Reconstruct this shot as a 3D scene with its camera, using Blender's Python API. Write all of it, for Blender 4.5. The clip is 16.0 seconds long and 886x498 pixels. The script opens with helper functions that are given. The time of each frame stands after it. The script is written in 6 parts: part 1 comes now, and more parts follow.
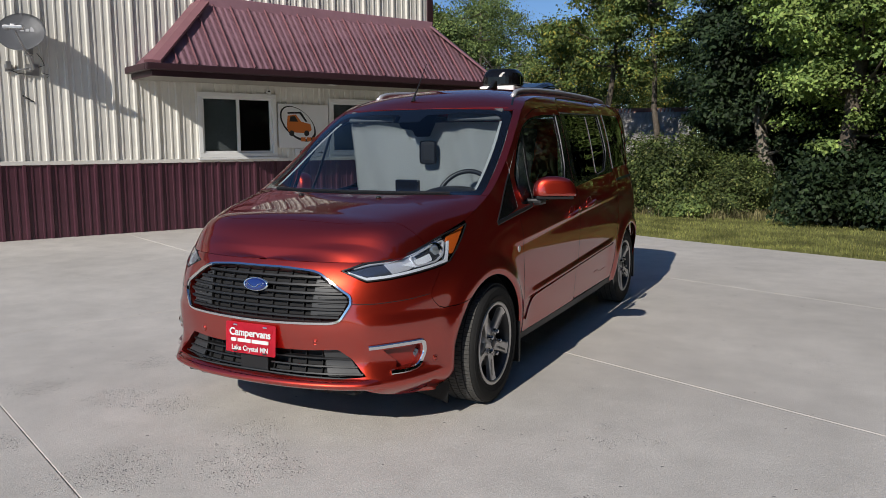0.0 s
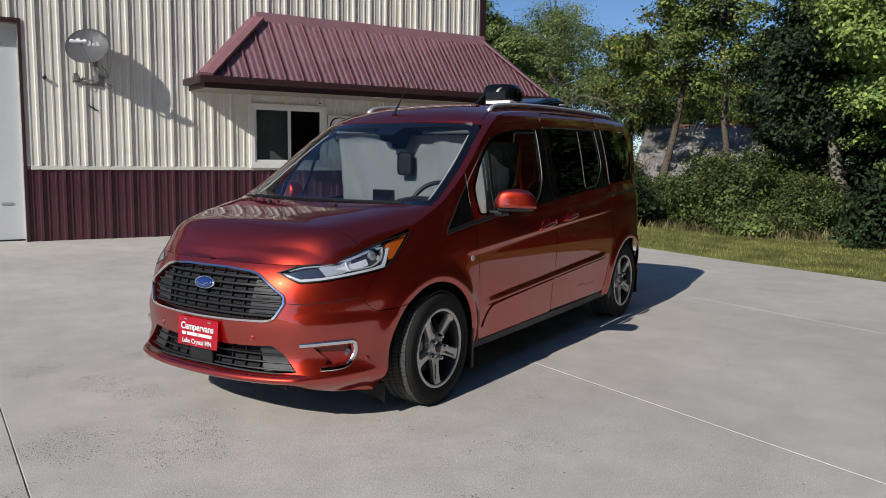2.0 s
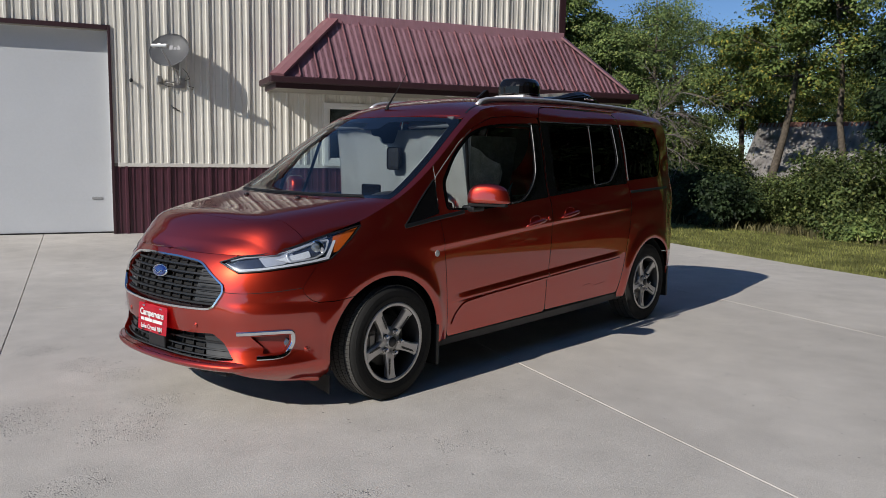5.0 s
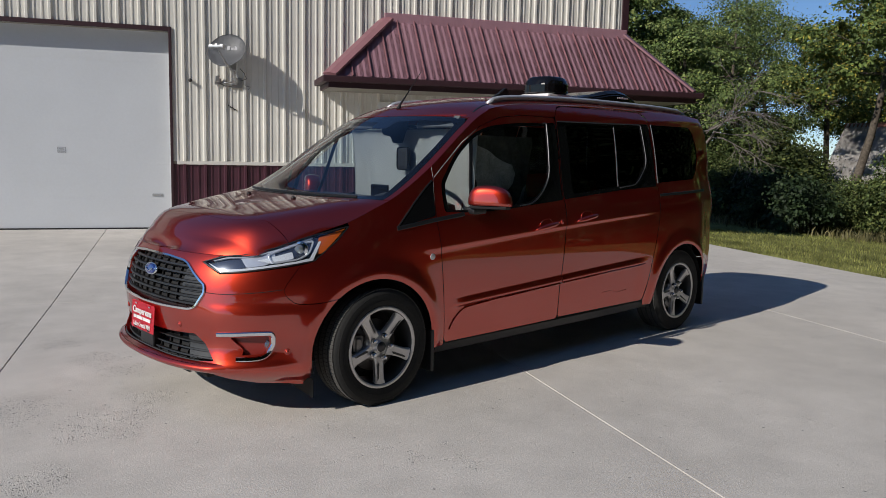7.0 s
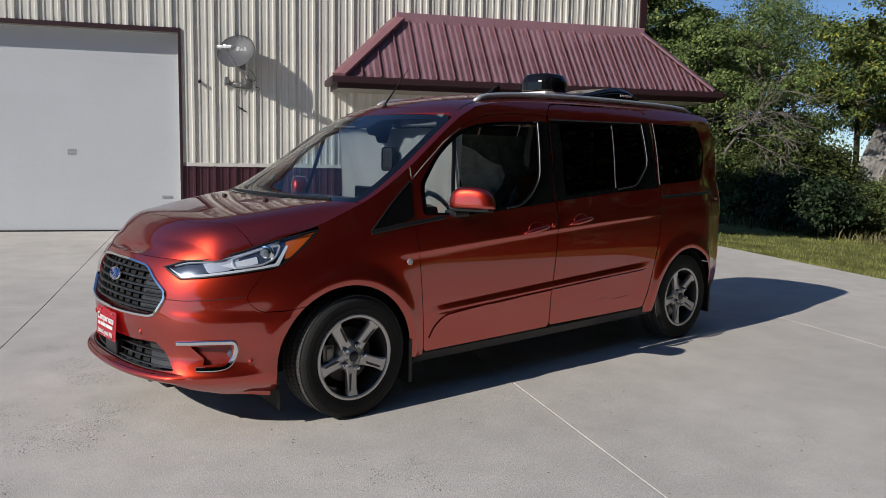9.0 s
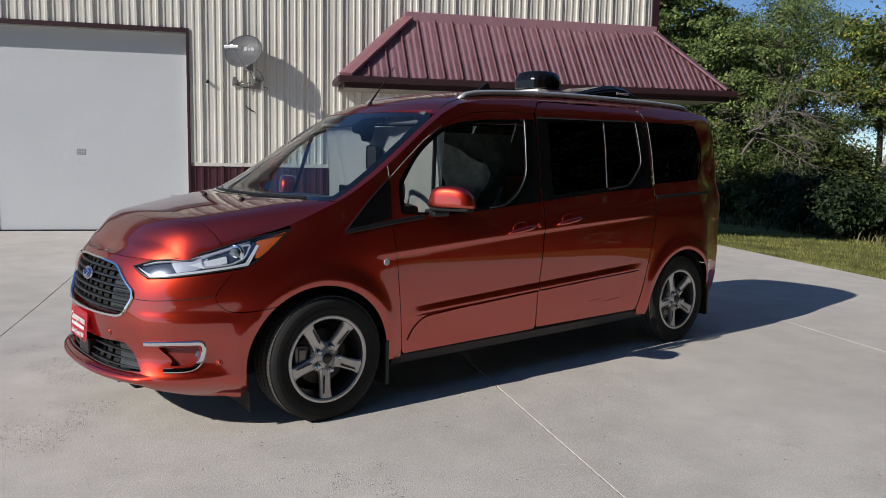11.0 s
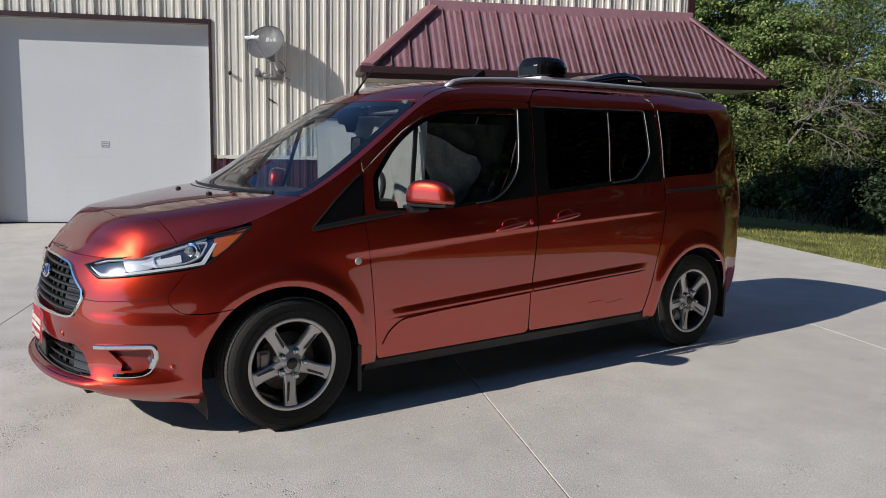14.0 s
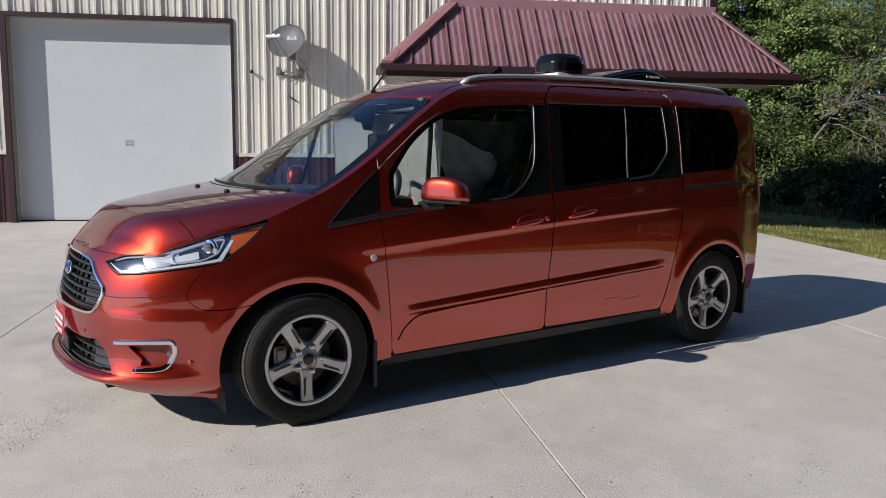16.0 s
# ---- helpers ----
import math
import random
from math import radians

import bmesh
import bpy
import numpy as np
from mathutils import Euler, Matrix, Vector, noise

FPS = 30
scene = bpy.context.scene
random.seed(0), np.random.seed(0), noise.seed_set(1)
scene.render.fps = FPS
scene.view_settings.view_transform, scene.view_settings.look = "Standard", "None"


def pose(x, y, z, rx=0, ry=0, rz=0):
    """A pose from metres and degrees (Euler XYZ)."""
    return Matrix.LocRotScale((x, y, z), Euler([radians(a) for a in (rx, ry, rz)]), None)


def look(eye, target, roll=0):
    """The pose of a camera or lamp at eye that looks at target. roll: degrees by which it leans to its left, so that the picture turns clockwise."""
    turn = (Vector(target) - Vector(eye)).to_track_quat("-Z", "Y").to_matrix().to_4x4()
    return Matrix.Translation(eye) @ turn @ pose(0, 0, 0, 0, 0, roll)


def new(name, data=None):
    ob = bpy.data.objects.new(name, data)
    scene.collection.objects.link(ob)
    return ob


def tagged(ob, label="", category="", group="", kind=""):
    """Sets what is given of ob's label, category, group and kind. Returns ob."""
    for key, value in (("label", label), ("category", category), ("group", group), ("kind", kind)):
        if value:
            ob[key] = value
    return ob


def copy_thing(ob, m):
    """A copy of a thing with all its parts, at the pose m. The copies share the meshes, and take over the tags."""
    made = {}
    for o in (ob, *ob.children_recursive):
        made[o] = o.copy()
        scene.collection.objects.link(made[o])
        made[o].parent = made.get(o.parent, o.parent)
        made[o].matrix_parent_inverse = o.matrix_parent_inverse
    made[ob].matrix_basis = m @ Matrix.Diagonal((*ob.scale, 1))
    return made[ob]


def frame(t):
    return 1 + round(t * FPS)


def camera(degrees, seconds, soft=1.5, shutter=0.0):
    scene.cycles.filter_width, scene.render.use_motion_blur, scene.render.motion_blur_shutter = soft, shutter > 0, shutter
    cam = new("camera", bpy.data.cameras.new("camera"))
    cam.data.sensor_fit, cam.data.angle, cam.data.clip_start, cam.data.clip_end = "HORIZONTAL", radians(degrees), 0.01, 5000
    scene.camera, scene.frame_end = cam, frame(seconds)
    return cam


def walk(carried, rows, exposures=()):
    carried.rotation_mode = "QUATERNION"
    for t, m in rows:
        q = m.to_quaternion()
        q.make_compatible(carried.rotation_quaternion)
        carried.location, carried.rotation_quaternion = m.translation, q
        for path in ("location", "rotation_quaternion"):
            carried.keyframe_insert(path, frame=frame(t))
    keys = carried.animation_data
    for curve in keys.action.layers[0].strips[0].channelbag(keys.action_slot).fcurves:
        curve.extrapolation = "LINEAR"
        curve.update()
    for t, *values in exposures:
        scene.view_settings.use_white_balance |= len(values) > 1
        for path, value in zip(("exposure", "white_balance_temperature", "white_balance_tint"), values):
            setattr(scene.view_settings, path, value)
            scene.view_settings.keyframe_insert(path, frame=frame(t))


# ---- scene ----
cam = camera(58.8, 16.0, soft=0.6)
PATH = [
    (0, (2.488, -3.891, 1.408), (1.608, -2.115, 1.143), -0.2),
    (0.5, (2.692, -3.881, 1.42), (1.759, -2.133, 1.152), 0.4),
    (1, (2.827, -3.815, 1.402), (1.866, -2.081, 1.142), 0.2),
    (1.5, (2.998, -3.699, 1.401), (2.008, -1.978, 1.154), 0.5),
    (2, (3.244, -3.679, 1.41), (2.174, -2.006, 1.175), 0.8),
    (2.5, (3.444, -3.657, 1.41), (2.32, -2.02, 1.17), 0.9),
    (3, (3.539, -3.557, 1.4), (2.383, -1.942, 1.165), 0.7),
    (5.5, (4.019, -2.945, 1.38), (2.661, -1.496, 1.14), 1.2),
    (6, (4.046, -2.825, 1.381), (2.652, -1.41, 1.14), 1.5),
    (6.5, (4.108, -2.724, 1.385), (2.682, -1.342, 1.144), 1.3),
    (7, (4.208, -2.624, 1.394), (2.746, -1.281, 1.152), 1.2),
    (7.5, (4.305, -2.559, 1.393), (2.827, -1.234, 1.149), 1.2),
    (8, (4.337, -2.496, 1.384), (2.847, -1.185, 1.135), 1.3),
    (8.5, (4.294, -2.383, 1.381), (2.795, -1.082, 1.133), 1.3),
    (9, (4.22, -2.267, 1.386), (2.711, -0.977, 1.148), 1.1),
    (11.5, (4.369, -1.957, 1.376), (2.816, -0.721, 1.137), 1.4),
    (12, (4.422, -1.857, 1.379), (2.859, -0.633, 1.136), 1.7),
    (12.5, (4.376, -1.725, 1.374), (2.801, -0.52, 1.117), 1.6),
    (13, (4.32, -1.605, 1.386), (2.732, -0.416, 1.132), 1.3),
    (13.5, (4.291, -1.574, 1.382), (2.691, -0.401, 1.126), 1.1),
    (14, (4.292, -1.563, 1.381), (2.678, -0.41, 1.122), 1.0),
    (14.5, (4.303, -1.56, 1.382), (2.675, -0.427, 1.122), 0.9),
    (15, (4.309, -1.55, 1.379), (2.673, -0.429, 1.118), 0.9),
    (15.5, (4.319, -1.546, 1.379), (2.676, -0.436, 1.119), 0.8),
    (16, (4.329, -1.541, 1.381), (2.683, -0.436, 1.114), 0.7),
]
walk(cam, [(t, look(eye, target, roll)) for t, eye, target, roll in PATH], exposures=[(0.0, 0.08), (3.0, 0.06), (8.5, 0.02), (9.0, 0.07), (11.5, 0.14), (13.5, 0.22), (14.2, 0.31), (16.0, 0.34)])

# ---- light ----
SUN_WAY = Vector((0.10, 2.97, -1.8)).normalized()
world = bpy.data.worlds.new("sky")
scene.world = world
world.use_nodes = True
wn = world.node_tree.nodes
sky = wn.new("ShaderNodeTexSky")
sky.sky_type, sky.sun_disc = "NISHITA", False
sky.sun_elevation, sky.sun_rotation = radians(31.2), radians(183)
sky.air_density, sky.dust_density, sky.ozone_density = 0.75, 0.0, 6.0
wn["Background"].inputs["Strength"].default_value = 0.092
world.node_tree.links.new(sky.outputs["Color"], wn["Background"].inputs["Color"])
sun = new("sun", bpy.data.lights.new("sun", "SUN"))
sun.data.energy, sun.data.angle, sun.data.color = 3.75, radians(0.53), (1.0, 0.945, 0.865)
sun.matrix_world = look((0, 0, 30), Vector((0, 0, 30)) + SUN_WAY)


# ---- materials ----
def material(name, colour, rough=0.5, metal=0.0, spec=0.5, coat=0.0, coat_rough=0.03, coat_ior=1.5, grain=0.0, grain_scale=60.0, stain=0.0, stain_scale=1.2,
             bump=0.0, bump_scale=120.0, vary=0.0, island=False, detail=5.0, rough_vary=0.0):
    """A surface of one base colour with fine grain, broad stains, relief and piece-to-piece variation."""
    m = bpy.data.materials.new(name)
    m.use_nodes = True
    nt, b = m.node_tree, m.node_tree.nodes["Principled BSDF"]
    b.inputs["Base Color"].default_value = (*colour, 1)
    b.inputs["Roughness"].default_value = rough
    b.inputs["Metallic"].default_value = metal
    b.inputs["Specular IOR Level"].default_value = spec
    b.inputs["Coat Weight"].default_value = coat
    b.inputs["Coat Roughness"].default_value = coat_rough
    b.inputs["Coat IOR"].default_value = coat_ior
    co = nt.nodes.new("ShaderNodeTexCoord")
    link = nt.links.new
    last = None

    def mul(src, fac, low, high):
        nonlocal last
        r = nt.nodes.new("ShaderNodeMapRange")
        r.inputs["From Min"].default_value, r.inputs["From Max"].default_value = 0.3, 0.7
        r.inputs["To Min"].default_value, r.inputs["To Max"].default_value = low, high
        link(src, r.inputs["Value"])
        x = nt.nodes.new("ShaderNodeMix")
        x.data_type, x.blend_type = "RGBA", "MULTIPLY"
        x.inputs["Factor"].default_value = 1
        if last is None:
            x.inputs["A"].default_value = (*colour, 1)
        else:
            link(last, x.inputs["A"])
        link(r.outputs["Result"], x.inputs["B"])
        last = x.outputs["Result"]

    if grain:
        n = nt.nodes.new("ShaderNodeTexNoise")
        n.inputs["Scale"].default_value, n.inputs["Detail"].default_value = grain_scale, detail
        link(co.outputs["Object"], n.inputs["Vector"])
        mul(n.outputs["Fac"], 1, 1 - grain, 1 + grain)
    if stain:
        n = nt.nodes.new("ShaderNodeTexNoise")
        n.inputs["Scale"].default_value, n.inputs["Detail"].default_value = stain_scale, 6
        link(co.outputs["Object"], n.inputs["Vector"])
        mul(n.outputs["Fac"], 1, 1 - stain, 1 + stain)
        if rough_vary:
            r = nt.nodes.new("ShaderNodeMapRange")
            r.inputs["To Min"].default_value, r.inputs["To Max"].default_value = rough - rough_vary, rough + rough_vary
            link(n.outputs["Fac"], r.inputs["Value"])
            link(r.outputs["Result"], b.inputs["Roughness"])
    if vary:
        if island:
            o = nt.nodes.new("ShaderNodeNewGeometry").outputs["Random Per Island"]
        else:
            o = nt.nodes.new("ShaderNodeObjectInfo").outputs["Random"]
        r = nt.nodes.new("ShaderNodeMapRange")
        r.inputs["To Min"].default_value, r.inputs["To Max"].default_value = 0.2, 0.8
        link(o, r.inputs["Value"])
        mul(r.outputs["Result"], 1, 1 - vary, 1 + vary)
    if last is not None:
        link(last, b.inputs["Base Color"])
    if bump:
        n = nt.nodes.new("ShaderNodeTexNoise")
        n.inputs["Scale"].default_value, n.inputs["Detail"].default_value = bump_scale, 4
        link(co.outputs["Object"], n.inputs["Vector"])
        p = nt.nodes.new("ShaderNodeBump")
        p.inputs["Strength"].default_value, p.inputs["Distance"].default_value = 1.0, bump
        link(n.outputs["Fac"], p.inputs["Height"])
        link(p.outputs["Normal"], b.inputs["Normal"])
    return m


def clear_glass(name, tint, gloss=1.0, ior=1.5):
    """Thin pane: see-through with a tint, mirror-like at grazing angles."""
    m = bpy.data.materials.new(name)
    m.use_nodes = True
    nt = m.node_tree
    nt.nodes.remove(nt.nodes["Principled BSDF"])
    t = nt.nodes.new("ShaderNodeBsdfTransparent")
    t.inputs["Color"].default_value = (*tint, 1)
    g = nt.nodes.new("ShaderNodeBsdfGlossy")
    g.inputs["Roughness"].default_value = 0.01
    g.inputs["Color"].default_value = (gloss, gloss, gloss, 1)
    f = nt.nodes.new("ShaderNodeLayerWeight")
    f.inputs["Blend"].default_value = 0.5
    p = nt.nodes.new("ShaderNodeMath")
    p.operation = "POWER"
    p.inputs[1].default_value = 5.0
    nt.links.new(f.outputs["Facing"], p.inputs[0])
    r = nt.nodes.new("ShaderNodeMapRange")
    r.inputs["To Min"].default_value, r.inputs["To Max"].default_value = 2 * ((ior - 1) / (ior + 1))**2, 1.0
    nt.links.new(p.outputs["Value"], r.inputs["Value"])
    x = nt.nodes.new("ShaderNodeMixShader")
    nt.links.new(r.outputs["Result"], x.inputs["Fac"])
    nt.links.new(t.outputs["BSDF"], x.inputs[1])
    nt.links.new(g.outputs["BSDF"], x.inputs[2])
    nt.links.new(x.outputs["Shader"], nt.nodes["Material Output"].inputs["Surface"])
    return m


def leaf_material(name, colour, warm):
    """Thin leaves: some light passes through; each leaf a little different."""
    m = material(name, colour, rough=0.6, spec=0.25)
    nt, b = m.node_tree, m.node_tree.nodes["Principled BSDF"]
    o = nt.nodes.new("ShaderNodeNewGeometry").outputs["Random Per Island"]
    noise = nt.nodes.new("ShaderNodeTexNoise")
    noise.inputs["Scale"].default_value, noise.inputs["Detail"].default_value = 1.6, 3
    nt.links.new(nt.nodes.new("ShaderNodeTexCoord").outputs["Object"], noise.inputs["Vector"])
    # Broad noise tone puts sunlit and shaded clumps into the leaf colour
    tone = nt.nodes.new("ShaderNodeMapRange")
    tone.inputs["From Min"].default_value, tone.inputs["From Max"].default_value = 0.35, 0.65
    tone.inputs["To Min"].default_value, tone.inputs["To Max"].default_value = 0.38, 1.42
    nt.links.new(noise.outputs["Fac"], tone.inputs["Value"])
    ramp = nt.nodes.new("ShaderNodeValToRGB")
    e = ramp.color_ramp.elements
    e[0].position, e[0].color = 0.0, (colour[0] * 0.6, colour[1] * 0.62, colour[2] * 0.7, 1)
    e[1].position, e[1].color = 1.0, (*warm, 1)
    mid = ramp.color_ramp.elements.new(0.75)
    mid.color = (colour[0] * 1.15, colour[1] * 1.1, colour[2], 1)
    nt.links.new(o, ramp.inputs["Fac"])
    mix = nt.nodes.new("ShaderNodeMix")
    mix.data_type, mix.blend_type = "RGBA", "MULTIPLY"
    mix.inputs["Factor"].default_value = 1
    nt.links.new(ramp.outputs["Color"], mix.inputs["A"])
    nt.links.new(tone.outputs["Result"], mix.inputs["B"])
    nt.links.new(mix.outputs["Result"], b.inputs["Base Color"])
    tr = nt.nodes.new("ShaderNodeBsdfTranslucent")
    nt.links.new(mix.outputs["Result"], tr.inputs["Color"])
    x = nt.nodes.new("ShaderNodeMixShader")
    x.inputs["Fac"].default_value = 0.15
    nt.links.new(b.outputs["BSDF"], x.inputs[1])
    nt.links.new(tr.outputs["BSDF"], x.inputs[2])
    nt.links.new(x.outputs["Shader"], nt.nodes["Material Output"].inputs["Surface"])
    return m


def candy_paint():
    """Three-stage car paint: a translucent red ground, broad copper flake and fine aligned flake, all beneath a clear coat."""
    m = material("copper_red_paint", (0.72, 0.058, 0.026), rough=0.37, metal=1.0, spec=0.3, coat=1.0, coat_rough=0.0, coat_ior=1.85, grain=0.07, grain_scale=900)
    nt, fine_flake = m.node_tree, m.node_tree.nodes["Principled BSDF"]
    fine_flake.inputs["Specular Tint"].default_value = (0.22, 0.02, 0.015, 1)

    def layer(colour, rough, metal):
        b = nt.nodes.new("ShaderNodeBsdfPrincipled")
        for key, value in (("Base Color", (*colour, 1)), ("Roughness", rough), ("Metallic", metal), ("Coat Weight", 1.0), ("Coat Roughness", 0.0), ("Coat IOR", 1.85), ("Specular IOR Level", 0.2), ("Specular Tint", (0.22, 0.02, 0.015, 1))):
            b.inputs[key].default_value = value
        return b.outputs["BSDF"]

    def blend(a, b, share):
        x = nt.nodes.new("ShaderNodeMixShader")
        x.inputs["Fac"].default_value = share
        nt.links.new(a, x.inputs[1])
        nt.links.new(b, x.inputs[2])
        return x.outputs["Shader"]
    lower_coats = blend(layer((0.06, 0.003, 0.005), 0.6, 0.0), layer((0.76, 0.072, 0.028), 0.39, 1.0), 0.34)
    nt.links.new(blend(lower_coats, fine_flake.outputs["BSDF"], 0.39), nt.nodes["Material Output"].inputs["Surface"])
    return m


PAINT = candy_paint()


def worn_concrete():
    """Broom-finished concrete with broad stains, fine speckle and patches worn down to the pebbles."""
    m = material("broom_finished_concrete", (0.525, 0.504, 0.457), rough=0.85, spec=0.25)
    nt, b = m.node_tree, m.node_tree.nodes["Principled BSDF"]
    co = nt.nodes.new("ShaderNodeTexCoord").outputs["Object"]

    def node(kind, **inputs):
        n = nt.nodes.new(kind)
        for k, v in inputs.items():
            n.inputs[k.replace("_", " ")].default_value = v
        return n

    def noise_at(scale, detail=4.0, rough=0.55):
        n = node("ShaderNodeTexNoise", Scale=scale, Detail=detail, Roughness=rough)
        nt.links.new(co, n.inputs["Vector"])
        return n.outputs["Fac"]

    def ramp(src, a, b_, lo, hi):
        r = node("ShaderNodeMapRange", From_Min=a, From_Max=b_, To_Min=lo, To_Max=hi)
        nt.links.new(src, r.inputs["Value"])
        return r.outputs["Result"]

    def times(a, b_):
        n = nt.nodes.new("ShaderNodeMath")
        n.operation = "MULTIPLY"
        nt.links.new(a, n.inputs[0])
        nt.links.new(b_, n.inputs[1])
        return n.outputs["Value"]
    broad, mid, fine = ramp(noise_at(.45, 6), .3, .7, .86, 1.1), ramp(noise_at(3.0, 7, .62), .3, .7, .90, 1.08), ramp(noise_at(120, 4, .7), .25, .75, .84, 1.14)
    # pitted patches: only where a broad mask is high
    worn = None
    place_ = nt.nodes.new("ShaderNodeNewGeometry").outputs["Position"]
    for x, y, r in ((-1.03, -.86, .26), (-.69, -.82, .2), (-.25, -1.6, .36), (.22, -1.27, .34), (-.05, -.95, .2), (-1.45, -.27, .22), (-1.65, -.95, .25), (.75, -1.75, .22), (-1.1, -1.7, .3), (.1, -2.2, .3), (-2.4, -1.2, .3), (1.75, -1.0, .12)):
        d = nt.nodes.new("ShaderNodeVectorMath")
        d.operation = "DISTANCE"
        d.inputs[1].default_value = (x, y, 0)
        nt.links.new(place_, d.inputs[0])
        k = ramp(d.outputs["Value"], r * .35, r * 1.35, 1, 0)
        if worn is None:
            worn = k
        else:
            n = nt.nodes.new("ShaderNodeMath")
            n.operation = "MAXIMUM"
            nt.links.new(worn, n.inputs[0])
            nt.links.new(k, n.inputs[1])
            worn = n.outputs["Value"]
    soft = nt.nodes.new("ShaderNodeMath")
    soft.operation = "ADD"
    nt.links.new(worn, soft.inputs[0])
    nt.links.new(ramp(noise_at(.9, 3), .52, .68, 0, .55), soft.inputs[1])
    both_ = nt.nodes.new("ShaderNodeMath")
    both_.operation = "ADD"
    nt.links.new(ramp(soft.outputs["Value"], 0, 1, -.30, .16), both_.inputs[0])
    nt.links.new(noise_at(7, 7, .68), both_.inputs[1])
    mask = ramp(both_.outputs["Value"], .42, .58, 0, 1)
    def pits(scale, share, radius, depth):
        """Small round pits in a share of the cells: 1 on the sound surface, depth inside a pit."""
        vor = node("ShaderNodeTexVoronoi", Scale=scale)
        nt.links.new(co, vor.inputs["Vector"])
        sep = nt.nodes.new("ShaderNodeSeparateColor")
        nt.links.new(vor.outputs["Color"], sep.inputs["Color"])
        spot = times(ramp(sep.outputs["Red"], 1 - share, 1 - share + .03, 0, 1), ramp(vor.outputs["Distance"], radius * .55, radius, 1, 0))
        return ramp(spot, 0, 1, 1, depth)
    pit = times(times(pits(62.0, .55, .36, .42), pits(130.0, .5, .40, .60)), ramp(noise_at(160, 3), .3, .7, .86, 1.14))
    mixp = nt.nodes.new("ShaderNodeMix")
    mixp.inputs["A"].default_value = 1.0
    nt.links.new(mask, mixp.inputs["Factor"])
    nt.links.new(times(pit, pits(30.0, .3, .2, .7)), mixp.inputs["B"])
    fine = times(fine, times(pits(26.0, .05, .22, .5), pits(9.0, .06, .09, .45)))
    val = times(times(broad, mid), times(fine, mixp.outputs["Result"]))
    mul = nt.nodes.new("ShaderNodeMix")
    mul.data_type, mul.blend_type = "RGBA", "MULTIPLY"
    mul.inputs["Factor"].default_value = 1
    mul.inputs["A"].default_value = (0.600, 0.566, 0.520, 1)
    nt.links.new(val, mul.inputs["B"])
    nt.links.new(mul.outputs["Result"], b.inputs["Base Color"])
    bump = node("ShaderNodeBump", Distance=.004)
    hgt = times(fine, mixp.outputs["Result"])
    nt.links.new(hgt, bump.inputs["Height"])
    nt.links.new(bump.outputs["Normal"], b.inputs["Normal"])
    return m


CONCRETE = worn_concrete()
WALL_WHITE = material("ivory_painted_steel", (0.72, 0.70, 0.64), rough=0.42, grain=0.03, grain_scale=8, stain=0.06, stain_scale=1.5)
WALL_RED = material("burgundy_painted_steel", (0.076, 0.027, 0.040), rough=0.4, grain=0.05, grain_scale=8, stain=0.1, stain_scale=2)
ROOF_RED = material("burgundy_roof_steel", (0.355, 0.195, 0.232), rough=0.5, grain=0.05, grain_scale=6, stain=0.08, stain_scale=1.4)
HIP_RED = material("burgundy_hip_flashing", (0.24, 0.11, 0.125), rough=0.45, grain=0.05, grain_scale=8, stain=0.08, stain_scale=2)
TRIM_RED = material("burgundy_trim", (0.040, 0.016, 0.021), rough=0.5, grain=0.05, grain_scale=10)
DOOR_WHITE = material("white_sectional_door", (0.61, 0.635, 0.67), rough=0.5, stain=0.03, stain_scale=1, grain=0.015, grain_scale=30, bump=0.0006, bump_scale=220)
WHITE = material("white_vinyl", (0.78, 0.78, 0.76), rough=0.4, stain=0.03, stain_scale=3)
# Ivory set darker than the wall: the shade under the canopy in its colour
SOFFIT = material("shaded_ivory", (0.30, 0.285, 0.24), rough=0.6, stain=0.04, stain_scale=2)
BLACK = material("black_plastic", (0.011, 0.011, 0.012), rough=0.45, grain=0.1, grain_scale=300)
PILLAR_GREY = material("pale_grey_trim", (0.42, 0.42, 0.41), rough=0.7, grain=0.05, grain_scale=60)
DARK = material("dark_cavity", (0.008, 0.008, 0.009), rough=0.8, grain=0.1, grain_scale=20)
GREY_PLASTIC = material("grey_plastic", (0.030, 0.031, 0.033), rough=0.5, grain=0.1, grain_scale=300)
GLOSS_BLACK = material("gloss_black", (0.006, 0.006, 0.007), rough=0.14, spec=0.4, grain=0.05, grain_scale=50)
CHROME = material("chrome", (0.82, 0.83, 0.85), rough=0.08, metal=1.0, grain=0.02, grain_scale=80)
STRIP = material("dull_metal_strip", (0.15, 0.15, 0.16), rough=0.5, metal=1.0, grain=0.04, grain_scale=120)
SATIN = material("satin_aluminium", (0.60, 0.61, 0.63), rough=0.42, metal=0.55, grain=0.04, grain_scale=120)
RUBBER = material("tyre_rubber", (0.021, 0.021, 0.0205), rough=0.8, spec=0.25, grain=0.15, grain_scale=80, stain=0.15, stain_scale=6)
ALLOY = material("machined_alloy", (0.60, 0.585, 0.575), rough=0.36, metal=0.7, grain=0.05, grain_scale=200)
ALLOY_DARK = material("dark_alloy", (0.05, 0.05, 0.053), rough=0.4, metal=0.5, grain=0.06, grain_scale=100)
IRON = material("brake_iron", (0.22, 0.21, 0.20), rough=0.45, metal=0.7, stain=0.2, stain_scale=20)
GLASS = clear_glass("windscreen_glass", (0.72, 0.82, 0.88), ior=1.38)
GLASS_SIDE = clear_glass("door_glass", (0.78, 0.83, 0.82), ior=1.42)
GLASS_DARK = clear_glass("privacy_glass", (0.012, 0.013, 0.015), ior=1.2)
